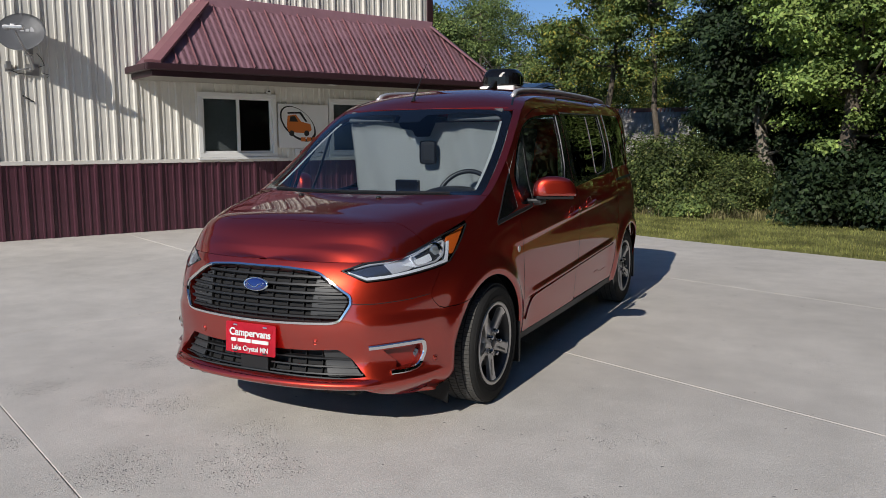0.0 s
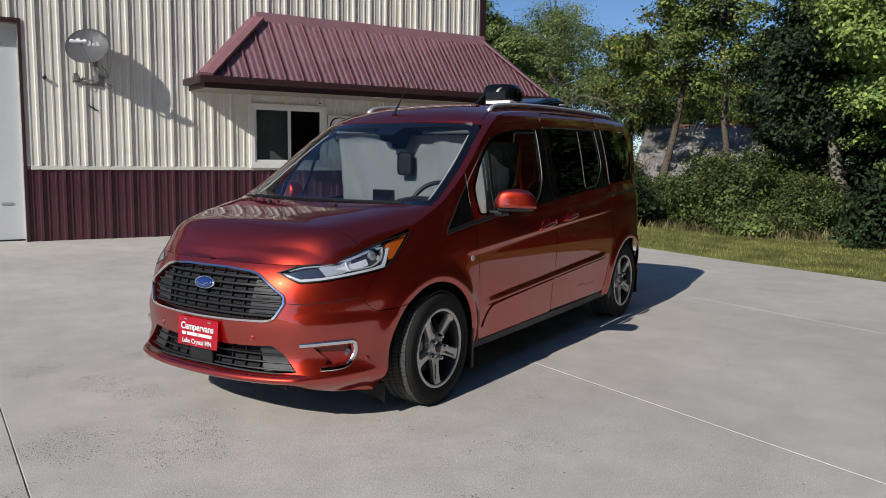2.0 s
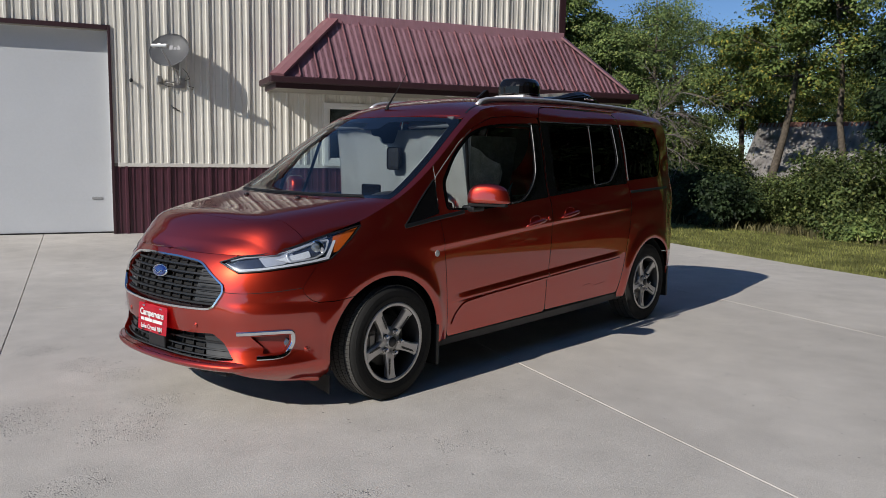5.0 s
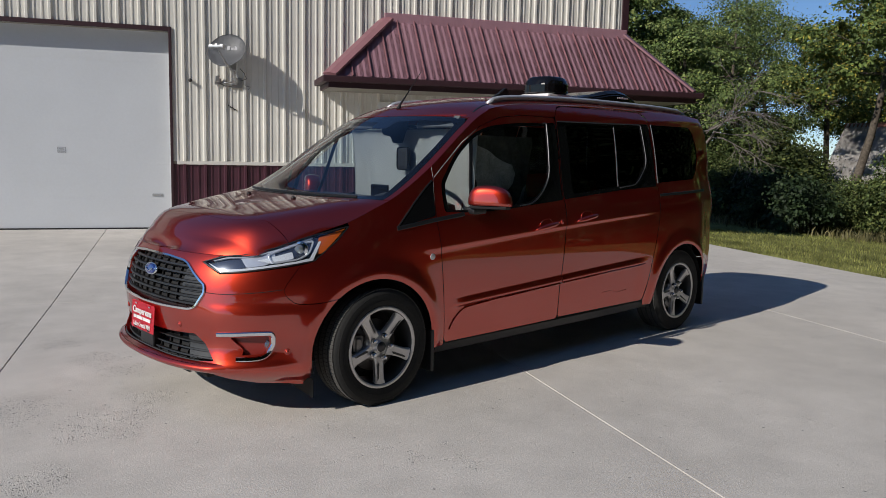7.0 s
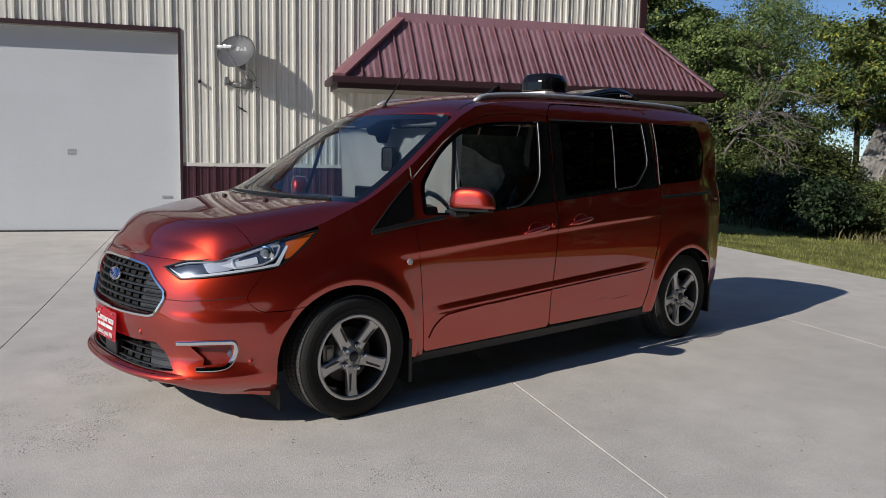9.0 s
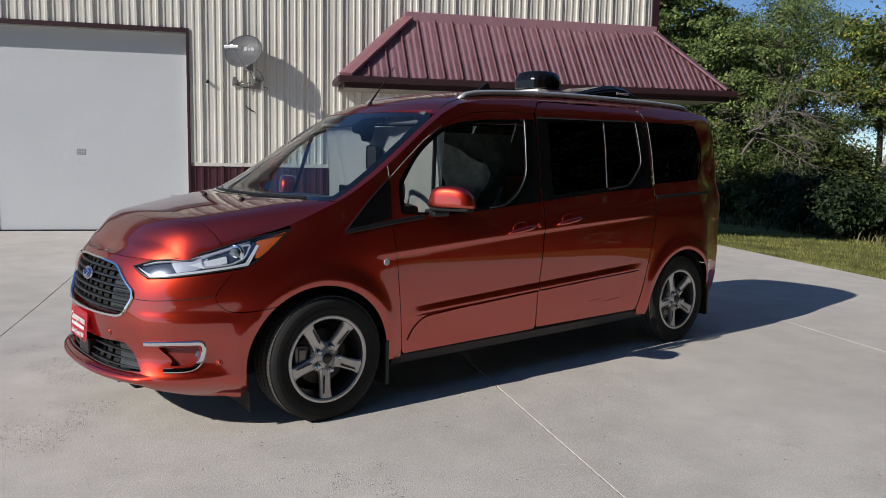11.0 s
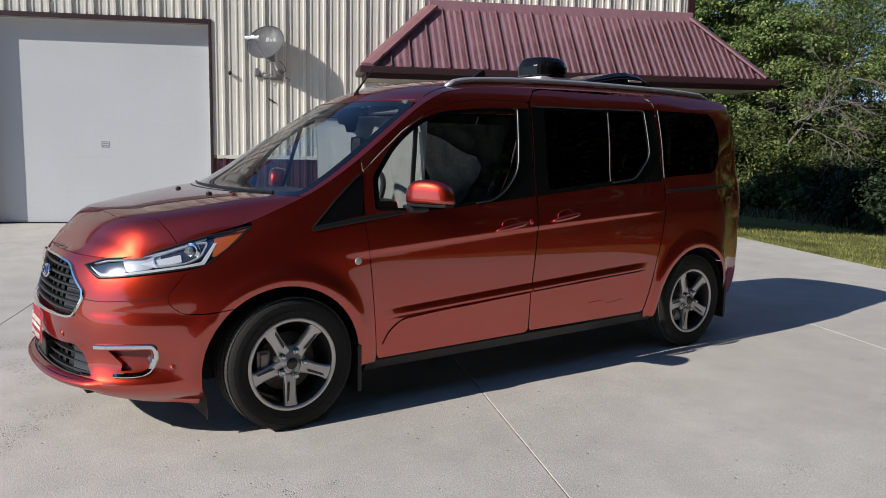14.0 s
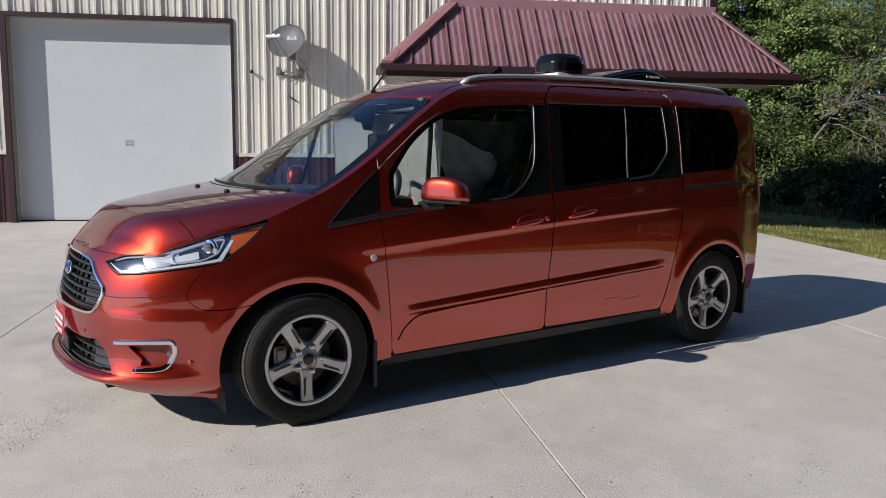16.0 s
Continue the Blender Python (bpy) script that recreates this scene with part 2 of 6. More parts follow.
GLASS_LAMP = clear_glass("lamp_cover", (0.95, 0.96, 0.97), ior=1.4)
GLASS_HOUSE = clear_glass("window_pane", (0.8, 0.84, 0.84))
# Pale curtain's shaded copy, and a near-black sheet tone for cab shade
CURTAIN_SHADED = material("shaded_pale_curtain", (0.30, 0.31, 0.30), rough=0.95, spec=0.1, grain=0.2, grain_scale=60, stain=0.2, stain_scale=9)
CAB_SHADE = material("dark_cab_shade", (0.07, 0.073, 0.072), rough=0.95, spec=0.1, grain=0.25, grain_scale=40, stain=0.3, stain_scale=7)
CURTAIN = material("pale_grey_curtain", (0.52, 0.53, 0.52), rough=0.9, spec=0.1, grain=0.04, grain_scale=300, stain=0.04, stain_scale=4)
GRASS = material("mown_grass", (0.20, 0.205, 0.075), rough=0.9, spec=0.1, grain=0.3, grain_scale=70, stain=0.25, stain_scale=0.8, bump=0.02, bump_scale=60)
BARK = material("bark", (0.12, 0.10, 0.08), rough=0.9, spec=0.1, grain=0.35, grain_scale=14, stain=0.2, stain_scale=2, bump=0.02, bump_scale=18)
BARK_PALE = material("pale_bark", (0.26, 0.23, 0.19), rough=0.9, spec=0.1, grain=0.3, grain_scale=14, bump=0.02, bump_scale=18)


# ---- building blocks ----
def finish(ob, mat, smooth=None):
    ob.data.materials.append(mat)
    if smooth is not None:
        ob.data.polygons.foreach_set("use_smooth", [smooth] * len(ob.data.polygons))
    return ob


def part(name, bm, mat, parent=None, label="", smooth=False):
    """One mesh object from a bmesh, under a thing or a part."""
    me = bpy.data.meshes.new(name)
    bm.to_mesh(me)
    bm.free()
    ob = new(name, me)
    finish(ob, mat, smooth)
    if parent is not None:
        ob.parent = parent
    if label:
        ob["label"] = label
    return ob


def mesh_part(name, verts, faces, mat, parent=None, label="", smooth=False, normals=None):
    me = bpy.data.meshes.new(name)
    me.from_pydata([tuple(map(float, v)) for v in verts], [], [tuple(map(int, f)) for f in faces])
    me.update()
    ob = new(name, me)
    finish(ob, mat, smooth or normals is not None)
    if normals is not None:
        me.normals_split_custom_set_from_vertices([tuple(map(float, n)) for n in normals])
    if parent is not None:
        ob.parent = parent
    if label:
        ob["label"] = label
    return ob


def empty(name, m=Matrix(), label="", category="", group="", kind=""):
    e = new(name)
    e.empty_display_size = 0.1
    e.matrix_world = m
    return tagged(e, label, category, group, kind)


def box(bm, x0, x1, y0, y1, z0, z1, bevel=0.0, m=None):
    """A box in bm, its edges rounded by bevel."""
    r = bmesh.ops.create_cube(bm, size=1)
    bmesh.ops.transform(bm, verts=r["verts"], matrix=Matrix.Translation(((x0 + x1) / 2, (y0 + y1) / 2, (z0 + z1) / 2)) @ Matrix.Diagonal((x1 - x0, y1 - y0, z1 - z0, 1)))
    vs = r["verts"]
    if bevel:
        es = list({e for v in vs for e in v.link_edges})
        o = bmesh.ops.bevel(bm, geom=es, offset=bevel, segments=2, affect="EDGES", profile=0.6)
        vs = list({v for f in o["faces"] for v in f.verts} | {v for v in vs if v.is_valid})
    if m is not None:
        bmesh.ops.transform(bm, verts=vs, matrix=m)
    return vs


def lathe(profile, n=48, axis="x", caps=True):
    """A turned body: profile of (along, radius) spun about the axis."""
    bm = bmesh.new()
    rings = []
    for a, r in profile:
        ring = []
        for k in range(n):
            c, s = math.cos(2 * math.pi * k / n), math.sin(2 * math.pi * k / n)
            p = {"x": (a, r * c, r * s), "z": (r * c, r * s, a), "y": (r * c, a, r * s)}[axis]
            ring.append(bm.verts.new(p))
        rings.append(ring)
    for a, b in zip(rings, rings[1:]):
        for k in range(n):
            bm.faces.new((a[k], a[(k + 1) % n], b[(k + 1) % n], b[k]))
    for ring in (rings[0], rings[-1]) if caps else ():
        if (ring[0].co - ring[n // 2].co).length > 1e-4:
            bm.faces.new(ring)
    bmesh.ops.remove_doubles(bm, verts=bm.verts, dist=1e-5)
    bmesh.ops.recalc_face_normals(bm, faces=bm.faces)
    return bm


def tube(bm, pts, radius, n=8, closed=False):
    """A round bar along points; radius may be a list."""
    pts = [Vector(p) for p in pts]
    rad = radius if isinstance(radius, (list, tuple)) else [radius] * len(pts)
    rings, ref = [], None
    for i, p in enumerate(pts):
        a = pts[i - 1] if i or closed else p
        b = pts[(i + 1) % len(pts)] if i + 1 < len(pts) or closed else p
        d = (b - a).normalized()
        if ref is None:
            ref = d.orthogonal().normalized()
        ref = (ref - d * ref.dot(d)).normalized()
        side = d.cross(ref)
        rings.append([bm.verts.new(p + (ref * math.cos(2 * math.pi * k / n) + side * math.sin(2 * math.pi * k / n)) * rad[i]) for k in range(n)])
    pairs = list(zip(rings, rings[1:])) + ([(rings[-1], rings[0])] if closed else [])
    for a, b in pairs:
        for k in range(n):
            bm.faces.new((a[k], a[(k + 1) % n], b[(k + 1) % n], b[k]))
    if not closed:
        bm.faces.new(list(reversed(rings[0])))
        bm.faces.new(rings[-1])
    bmesh.ops.recalc_face_normals(bm, faces=bm.faces)
    return bm


def letters(name, text, size, mat, parent, m, thick=0.001, bold=0.0, fit=0.0):
    """Raised lettering in the built-in font, as a mesh in the plane of m."""
    cu = bpy.data.curves.new(name, "FONT")
    cu.body, cu.size, cu.extrude, cu.offset = text, size, thick, bold
    cu.align_x, cu.align_y = "CENTER", "CENTER"
    tmp = new(name + "_tmp", cu)
    bpy.context.view_layer.update()
    me = bpy.data.meshes.new_from_object(tmp.evaluated_get(bpy.context.evaluated_depsgraph_get()))
    bpy.data.objects.remove(tmp)
    if fit:
        xs = [v.co.x for v in me.vertices]
        k = fit / (max(xs) - min(xs))
        for v in me.vertices:
            v.co.x *= k
    ob = new(name, me)
    me.materials.clear()
    me.materials.append(mat)
    ob.parent = parent
    ob.matrix_local = m
    return ob


# ---- the office building ----
# its own axes: x along the front wall, y inwards, z up
HOUSE = Matrix(((0.4321, -0.9018, 0, -8.21), (0.9018, 0.4321, 0, 2.74), (0, 0, 1, 0), (0, 0, 0, 1)))
SPLIT, WALL_TOP = 1.15, 5.2
DOOR = (-3.30, 0.02, 3.22)
WINDOWS = [(3.48, 4.75, 1.25, 2.20), (5.88, 7.15, 1.25, 2.17)]


def ribbed(s0, s1, z0, z1, openings, pitch=0.319, phase=0.24):
    """Ribbed steel cladding: tall ribs with two low ones between, openings left out, as one sheet with returns."""
    k0, k1 = math.floor(s0 / pitch) - 1, math.ceil(s1 / pitch) + 1
    pts = []
    for k in range(k0, k1):
        b = k * pitch + phase
        for dx, h in ((-.030, 0), (-.017, .034), (.017, .034), (.030, 0), (.080, 0), (.086, .011), (.106, .011), (.112, 0), (.193, 0), (.199, .011), (.219, .011), (.225, 0)):
            pts.append((b + dx, h))
    pts.sort()
    px, ph = np.array([p[0] for p in pts]), np.array([p[1] for p in pts])
    cuts = sorted({s0, s1} | {o for op in openings for o in op[:2]} | {float(x) for x in px if s0 < x < s1})
    lev = sorted({z0, z1} | {o for op in openings for o in op[2:]} & {z for z in [o for op in openings for o in op[2:]] if z0 < z < z1})
    bm = bmesh.new()
    grid = {}

    def vert(x, z):
        if (x, z) not in grid:
            grid[x, z] = bm.verts.new((x, -float(np.interp(x, px, ph)), z))
        return grid[x, z]
    for a, b in zip(cuts, cuts[1:]):
        for c, d in zip(lev, lev[1:]):
            mx, mz = (a + b) / 2, (c + d) / 2
            if any(o[0] < mx < o[1] and o[2] < mz < o[3] for o in openings):
                continue
            bm.faces.new((vert(a, c), vert(b, c), vert(b, d), vert(a, d)))
    return bm


def place(ob, m=Matrix()):
    ob.matrix_world = HOUSE @ m
    return ob


S0, S1 = -9.0, 8.15
holes = [(DOOR[0], DOOR[1], 0.0, DOOR[2])] + WINDOWS
building = empty("office_building", HOUSE, "long steel-clad workshop and office, ivory above a burgundy wainscot", "building")
part("upper_cladding", ribbed(S0, S1, SPLIT + .03, WALL_TOP, [(a, b, max(c, SPLIT + .03) if c < SPLIT else c, d) for a, b, c, d in holes]), WALL_WHITE, building, "ivory ribbed steel sheets")
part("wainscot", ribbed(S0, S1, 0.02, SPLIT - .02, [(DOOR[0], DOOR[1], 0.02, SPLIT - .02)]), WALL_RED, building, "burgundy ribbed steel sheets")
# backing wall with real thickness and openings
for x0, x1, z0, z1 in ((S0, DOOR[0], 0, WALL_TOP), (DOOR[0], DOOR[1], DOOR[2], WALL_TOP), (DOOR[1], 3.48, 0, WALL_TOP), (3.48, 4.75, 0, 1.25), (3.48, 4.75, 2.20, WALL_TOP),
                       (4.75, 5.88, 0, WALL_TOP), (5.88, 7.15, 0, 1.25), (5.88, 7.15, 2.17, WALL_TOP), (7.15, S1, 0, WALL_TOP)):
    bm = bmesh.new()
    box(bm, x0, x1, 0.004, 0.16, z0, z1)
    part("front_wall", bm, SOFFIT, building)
bm = bmesh.new()
box(bm, S1 - .16, S1, .16, 3.4, 0, WALL_TOP)
box(bm, S0, S1 - .16, 3.24, 3.4, 0, WALL_TOP)
box(bm, S0, S0 + .16, .16, 3.24, 0, WALL_TOP)
part("side_wall", bm, WALL_WHITE, building)
bm = bmesh.new()
vs = [bm.verts.new(p) for p in ((S0 - .3, -.4, WALL_TOP), (S1 + .3, -.4, WALL_TOP), (S1 + .1, 1.7, WALL_TOP + .15), (S0 - .3, 1.7, WALL_TOP + .15), (S1 + .1, 3.6, WALL_TOP), (S0 - .3, 3.6, WALL_TOP))]
bm.faces.new((vs[0], vs[1], vs[2], vs[3]))
bm.faces.new((vs[3], vs[2], vs[4], vs[5]))
bmesh.ops.solidify(bm, geom=bm.faces[:], thickness=0.06)
part("main_roof", bm, ROOF_RED, building)
bm = bmesh.new()
box(bm, S0, DOOR[0] - .1, -.03, .003, SPLIT - .025, SPLIT + .035, .006)
box(bm, DOOR[1] + .1, S1, -.03, .003, SPLIT - .025, SPLIT + .035, .006)
part("wainscot_cap", bm, WALL_WHITE, building, "ivory drip cap above the wainscot")
bm = bmesh.new()
box(bm, S1 - .10, S1 + .03, -.035, .003, 0.02, WALL_TOP, .006)
box(bm, S1 + .003, S1 + .03, .003, .12, 0.02, WALL_TOP, .006)
part("corner_trim", bm, TRIM_RED, building)
bm = bmesh.new()
box(bm, DOOR[0] - .10, DOOR[0] - .002, -.037, .003, 0.02, DOOR[2] + .07, .006)
box(bm, DOOR[1] + .002, DOOR[1] + .045, -.037, .003, 0.02, DOOR[2] + .07, .006)
box(bm, DOOR[0] - .002, DOOR[1] + .002, -.038, .003, DOOR[2], DOOR[2] + .07, .006)
part("door_trim", bm, TRIM_RED, building)

# the big overhead door, set back in its opening
door = tagged(place(new("door_1")), "closed white sectional overhead door in a burgundy frame", "door", kind="structure")
rec = .18
bm = bmesh.new()
n = 6
h = (DOOR[2] + .05 - .03) / n
for i in range(n):
    box(bm, DOOR[0] - .05, DOOR[1] + .05, rec, rec + .05, .03 + i * h + .0002, .03 + (i + 1) * h - .0002, .0006)
part("door_panel", bm, DOOR_WHITE, door)
bm = bmesh.new()
box(bm, DOOR[0] - .04, DOOR[0], .16, rec - .002, 0, DOOR[2])
box(bm, DOOR[1], DOOR[1] + .04, .16, rec - .002, 0, DOOR[2])
box(bm, DOOR[0], DOOR[1], .16, rec - .002, DOOR[2], DOOR[2] + .04)
part("door_jamb", bm, WHITE, door, "white jamb boards")
bm = bmesh.new()
box(bm, DOOR[0], DOOR[1], rec - .03, rec - .002, .02, .085, .003)
part("weather_strip", bm, BLACK, door, "black rubber bottom seal")
bm = bmesh.new()
for x0, x1, z0, z1 in ((-1.67, -1.55, 1.275, 1.281), (-1.67, -1.55, 1.359, 1.365), (-1.67, -1.664, 1.281, 1.359), (-1.556, -1.55, 1.281, 1.359), (-1.655, -1.565, 1.295, 1.308), (-1.645, -1.575, 1.328, 1.342)):
    box(bm, x0, x1, rec - .004, rec - .001, z0, z1)
part("maker_label", bm, material("faded_grey_print", (0.30, 0.31, 0.33), rough=.6), door, "small grey maker's label")
bm = bmesh.new()
box(bm, -.28, -.13, rec - .012, rec - .001, .60, .64, .004)
part("lift_handle", bm, material("grey_pull", (.33, .34, .35), rough=.5), door)


def house_window(name, x0, x1, z0, z1, label):
    w = tagged(place(new(name)), label, "window", kind="structure")
    bm = bmesh.new()
    t = .055
    for a, b, c, d in ((x0 - .05, x1 + .05, z1 - .02, z1 + .05), (x0 - .05, x1 + .05, z0 - .05, z0 + .02), (x0 - .05, x0 + .02, z0 + .02, z1 - .02), (x1 - .02, x1 + .05, z0 + .02, z1 - .02)):
        box(bm, a, b, -.045, .05, c, d, .006)
    part("window_frame", bm, WHITE, w, "white vinyl frame")
    mid = (x0 + x1) / 2 + .03
    bm = bmesh.new()
    for a, b, c, d in ((x0 + .02, mid, z0 + .02, z0 + t), (x0 + .02, mid, z1 - t, z1 - .02), (x0 + .02, x0 + t, z0 + t, z1 - t), (mid - .05, mid, z0 + t, z1 - t)):
        box(bm, a, b, -.02, .02, c, d, .004)
    part("sash", bm, WHITE, w)
    bm = bmesh.new()
    for a, b, c, d in ((mid, x1 - .02, z0 + .02, z0 + t), (mid, x1 - .02, z1 - t, z1 - .02), (x1 - t, x1 - .02, z0 + t, z1 - t)):
        box(bm, a, b, .0, .04, c, d, .004)
    part("sash", bm, WHITE, w)
    for a, b, y in ((x0 + t, mid - .05, 0.0), (mid, x1 - t, .02)):
        bm = bmesh.new()
        box(bm, a, b, y, y + .006, z0 + t, z1 - t)
        part("pane", bm, GLASS_HOUSE, w).visible_shadow = False
    bm = bmesh.new()
    box(bm, x0 - .07, x1 + .07, -.07, .0, z0 - .085, z0 - .052, .006)
    part("window_sill", bm, WHITE, w)
    bm = bmesh.new()
    box(bm, x0 + .02, mid - .02, .09, .10, z0 + .02, z1 - .02)
    part("blind", bm, material("grey_blind", (0.16, 0.165, 0.17), rough=.8, stain=.05), w, "grey roller blind drawn behind one half")
    return w


house_window("window_1", *WINDOWS[0], "white two-part sliding window in the ivory wall")
house_window("window_2", *WINDOWS[1], "white two-part sliding window beside the sign")
# Plain room back and floor behind the panes; dimness is put into the colour
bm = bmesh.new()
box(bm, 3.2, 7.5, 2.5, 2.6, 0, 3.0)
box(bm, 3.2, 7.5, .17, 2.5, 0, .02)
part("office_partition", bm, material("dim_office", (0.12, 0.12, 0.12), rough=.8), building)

# ---- canopy roof over the office front ----
canopy = tagged(place(new("canopy_roof")), "burgundy standing-seam canopy roof with hipped ends and a gutter", "roof")
EZ, TZ, OUT = 2.575, 3.63, 0.95
EL, ER, TL, TR = 2.45, 9.06, 3.56, 8.10


def slope_pt(s, k):
    """Point on the front slope, k from eave to top."""
    return Vector((s, -OUT + (OUT - .06) * k, EZ + (TZ - EZ) * k))


bm = bmesh.new()
a, b, c, d = (bm.verts.new(slope_pt(s, k)) for s, k in ((EL, 0), (ER, 0), (TR, 1), (TL, 1)))
bm.faces.new((a, b, c, d))
e, f = bm.verts.new((EL, .0, EZ)), bm.verts.new((TL, 0, TZ))
bm.faces.new((e, a, d, f))
g, h_ = bm.verts.new((ER, 0.0, EZ)), bm.verts.new((TR, 0, TZ))
bm.faces.new((b, g, h_, c))
bmesh.ops.solidify(bm, geom=bm.faces[:], thickness=0.03)
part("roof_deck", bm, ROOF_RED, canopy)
normal = Vector((0, -(TZ - EZ), (OUT - .06))).normalized()
s = EL + .367
while s < ER - .1:
    k1 = min(1.0, (s - EL) / (TL - EL), (ER - s) / (ER - TR))
    bm = bmesh.new()
    p, q = slope_pt(s, .0), slope_pt(s, k1 - .02)
    vs = []
    for pt in (p, q):
        for dx, hh in ((-.012, 0.001), (-.008, .030), (.008, .030), (.012, 0.001)):
            vs.append(bm.verts.new(pt + Vector((dx, 0, 0)) + normal * hh))
    for i in range(3):
        bm.faces.new((vs[i], vs[i + 1], vs[5 + i], vs[4 + i]))
    bm.faces.new((vs[3], vs[2], vs[1], vs[0]))
    bm.faces.new(vs[4:])
    # Seams take the darker hip colour: their shaded lines are put into the colour
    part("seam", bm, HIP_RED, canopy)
    s += .30


bm = bmesh.new()
s = EL + .367 - .30
while s < ER - .1:
    for off in (.10, .20):
        x = s + off
        k1 = min(1.0, (x - EL) / (TL - EL), (ER - x) / (ER - TR)) - .03
        if k1 < .05:
            continue
        vs = [bm.verts.new(slope_pt(x + dx, k_) + normal * hh) for k_ in (.005, k1) for dx, hh in ((-.02, .0003), (-.006, .0006), (.006, .0006), (.02, .0003))]
        for i in range(3):
            bm.faces.new((vs[i], vs[i + 1], vs[5 + i], vs[4 + i]))
    s += .30
tagged(part("pencil_rib", bm, ROOF_RED, canopy), kind="stuff")


def strip(bm, p, q, w, h, up):
    """A folded flashing from p to q, w wide, h proud."""
    p, q, up = Vector(p), Vector(q), Vector(up).normalized()
    d = (q - p).normalized()
    side = d.cross(up).normalized()
    vs = [bm.verts.new(x + side * a * w / 2 + up * b) for x in (p, q) for a, b in ((-1, 0.0), (-1, h), (0, h * 1.5), (1, h), (1, 0.0))]
    for i in range(4):
        bm.faces.new((vs[i], vs[i + 1], vs[6 + i], vs[5 + i]))
    bm.faces.new(vs[4::-1])
    bm.faces.new(vs[5:])


bm = bmesh.new()
nl = Vector((-(TZ - EZ), 0, TL - EL)).normalized()
nr = Vector(((TZ - EZ), 0, ER - TR)).normalized()
strip(bm, slope_pt(EL, 0), slope_pt(TL, 1), .26, .035, normal + nl)
part("hip_cap", bm, HIP_RED, canopy)
bm = bmesh.new()
strip(bm, slope_pt(ER, 0), slope_pt(TR, 1), .26, .035, normal + nr)
part("hip_cap", bm, HIP_RED, canopy)
bm = bmesh.new()
box(bm, TL - .05, TR + .02, -.10, -.022, TZ - .06, TZ + .11, .01)
part("head_flashing", bm, ROOF_RED, canopy)
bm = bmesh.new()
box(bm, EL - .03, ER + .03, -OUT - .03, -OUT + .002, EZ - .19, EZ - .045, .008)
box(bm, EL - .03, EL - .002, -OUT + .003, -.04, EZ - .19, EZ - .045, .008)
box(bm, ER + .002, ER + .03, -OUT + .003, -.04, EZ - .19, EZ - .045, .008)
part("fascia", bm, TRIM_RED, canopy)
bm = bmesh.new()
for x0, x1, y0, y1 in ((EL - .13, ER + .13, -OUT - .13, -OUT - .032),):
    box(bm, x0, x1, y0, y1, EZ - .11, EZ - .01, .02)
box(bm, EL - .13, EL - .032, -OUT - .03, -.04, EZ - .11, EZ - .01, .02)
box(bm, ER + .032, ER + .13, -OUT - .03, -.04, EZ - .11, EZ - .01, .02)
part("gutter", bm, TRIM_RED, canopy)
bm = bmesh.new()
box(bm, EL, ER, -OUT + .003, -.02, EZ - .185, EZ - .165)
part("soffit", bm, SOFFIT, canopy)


# ---- ground ----
def slab_z(off):
    return 0.06 * max(0.0, 1 - off / 5.5)


GRID = Matrix.Translation((-8.21, 2.74, 0)) @ Matrix.Rotation(radians(90 - 23.6), 4, "Z")  # the slab's own axes, a little off the wall's
ground = new("ground", bpy.data.meshes.new("ground"))
EDGE_S = 8.2


def lawn_z(s, off):
    """Height of the ground beyond the slab: it falls gently away."""
    d = max(0.0, s - EDGE_S)
    return -0.03 - 0.055 * max(0.0, min(d, 16.0) - .3) + .03 * math.sin(s * .7 + off * .4) * min(1, d / 4)


bm = bmesh.new()
ss = [-400, -60, -25, -12, 0, 4, 8.3] + [8.5 + .6 * k for k in range(30)] + [30, 45, 80, 400]
oo = [-400, -60, -25] + [-14 + 1.0 * k for k in range(44)] + [40, 80, 400]
gv = [[bm.verts.new((GRID @ Vector((s_, -o_, lawn_z(s_, o_) - (.25 if s_ < 8.4 and o_ < 38 else 0)))).to_tuple()) for o_ in oo] for s_ in ss]
for i in range(len(ss) - 1):
    for j in range(len(oo) - 1):
        bm.faces.new((gv[i][j], gv[i][j + 1], gv[i + 1][j + 1], gv[i + 1][j]))
bmesh.ops.recalc_face_normals(bm, faces=bm.faces)
bm.to_mesh(ground.data)
bm.free()
finish(ground, GRASS, True)
tagged(ground, "mown green lawn falling gently towards the trees", "lawn", kind="structure")
if ground.data.polygons[0].normal.z < 0:
    ground.data.flip_normals()

pavement = tagged(empty("pavement"), "pale concrete apron cut into large bays by sawn joints", "pavement", kind="structure")
JOINT_S = [-13.7, -10.5, -7.3, -4.1, -.98, 2.19, 5.3, EDGE_S]
JOINT_O = [-.6, 5.9, 11.62, 17.4, 23.2, 29.0]
for sa, sb in zip(JOINT_S, JOINT_S[1:]):
    for oa, ob_ in zip(JOINT_O, JOINT_O[1:]):
        bm = bmesh.new()
        g = .0025
        pts = [(sa + g, oa + g), (sb - g, oa + g), (sb - g, ob_ - g), (sa + g, ob_ - g)]
        lo = [bm.verts.new(GRID @ Vector((s_, -o_, -.2))) for s_, o_ in pts]
        mi = [bm.verts.new(GRID @ Vector((s_, -o_, slab_z(o_) - .004))) for s_, o_ in pts]
        c_ = .0028
        inn = [(sa + g + c_, oa + g + c_), (sb - g - c_, oa + g + c_), (sb - g - c_, ob_ - g - c_), (sa + g + c_, ob_ - g - c_)]
        hi = [bm.verts.new(GRID @ Vector((s_, -o_, slab_z(o_)))) for s_, o_ in inn]
        bm.faces.new(hi)
        for i in range(4):
            bm.faces.new((lo[i], lo[(i + 1) % 4], mi[(i + 1) % 4], mi[i]))
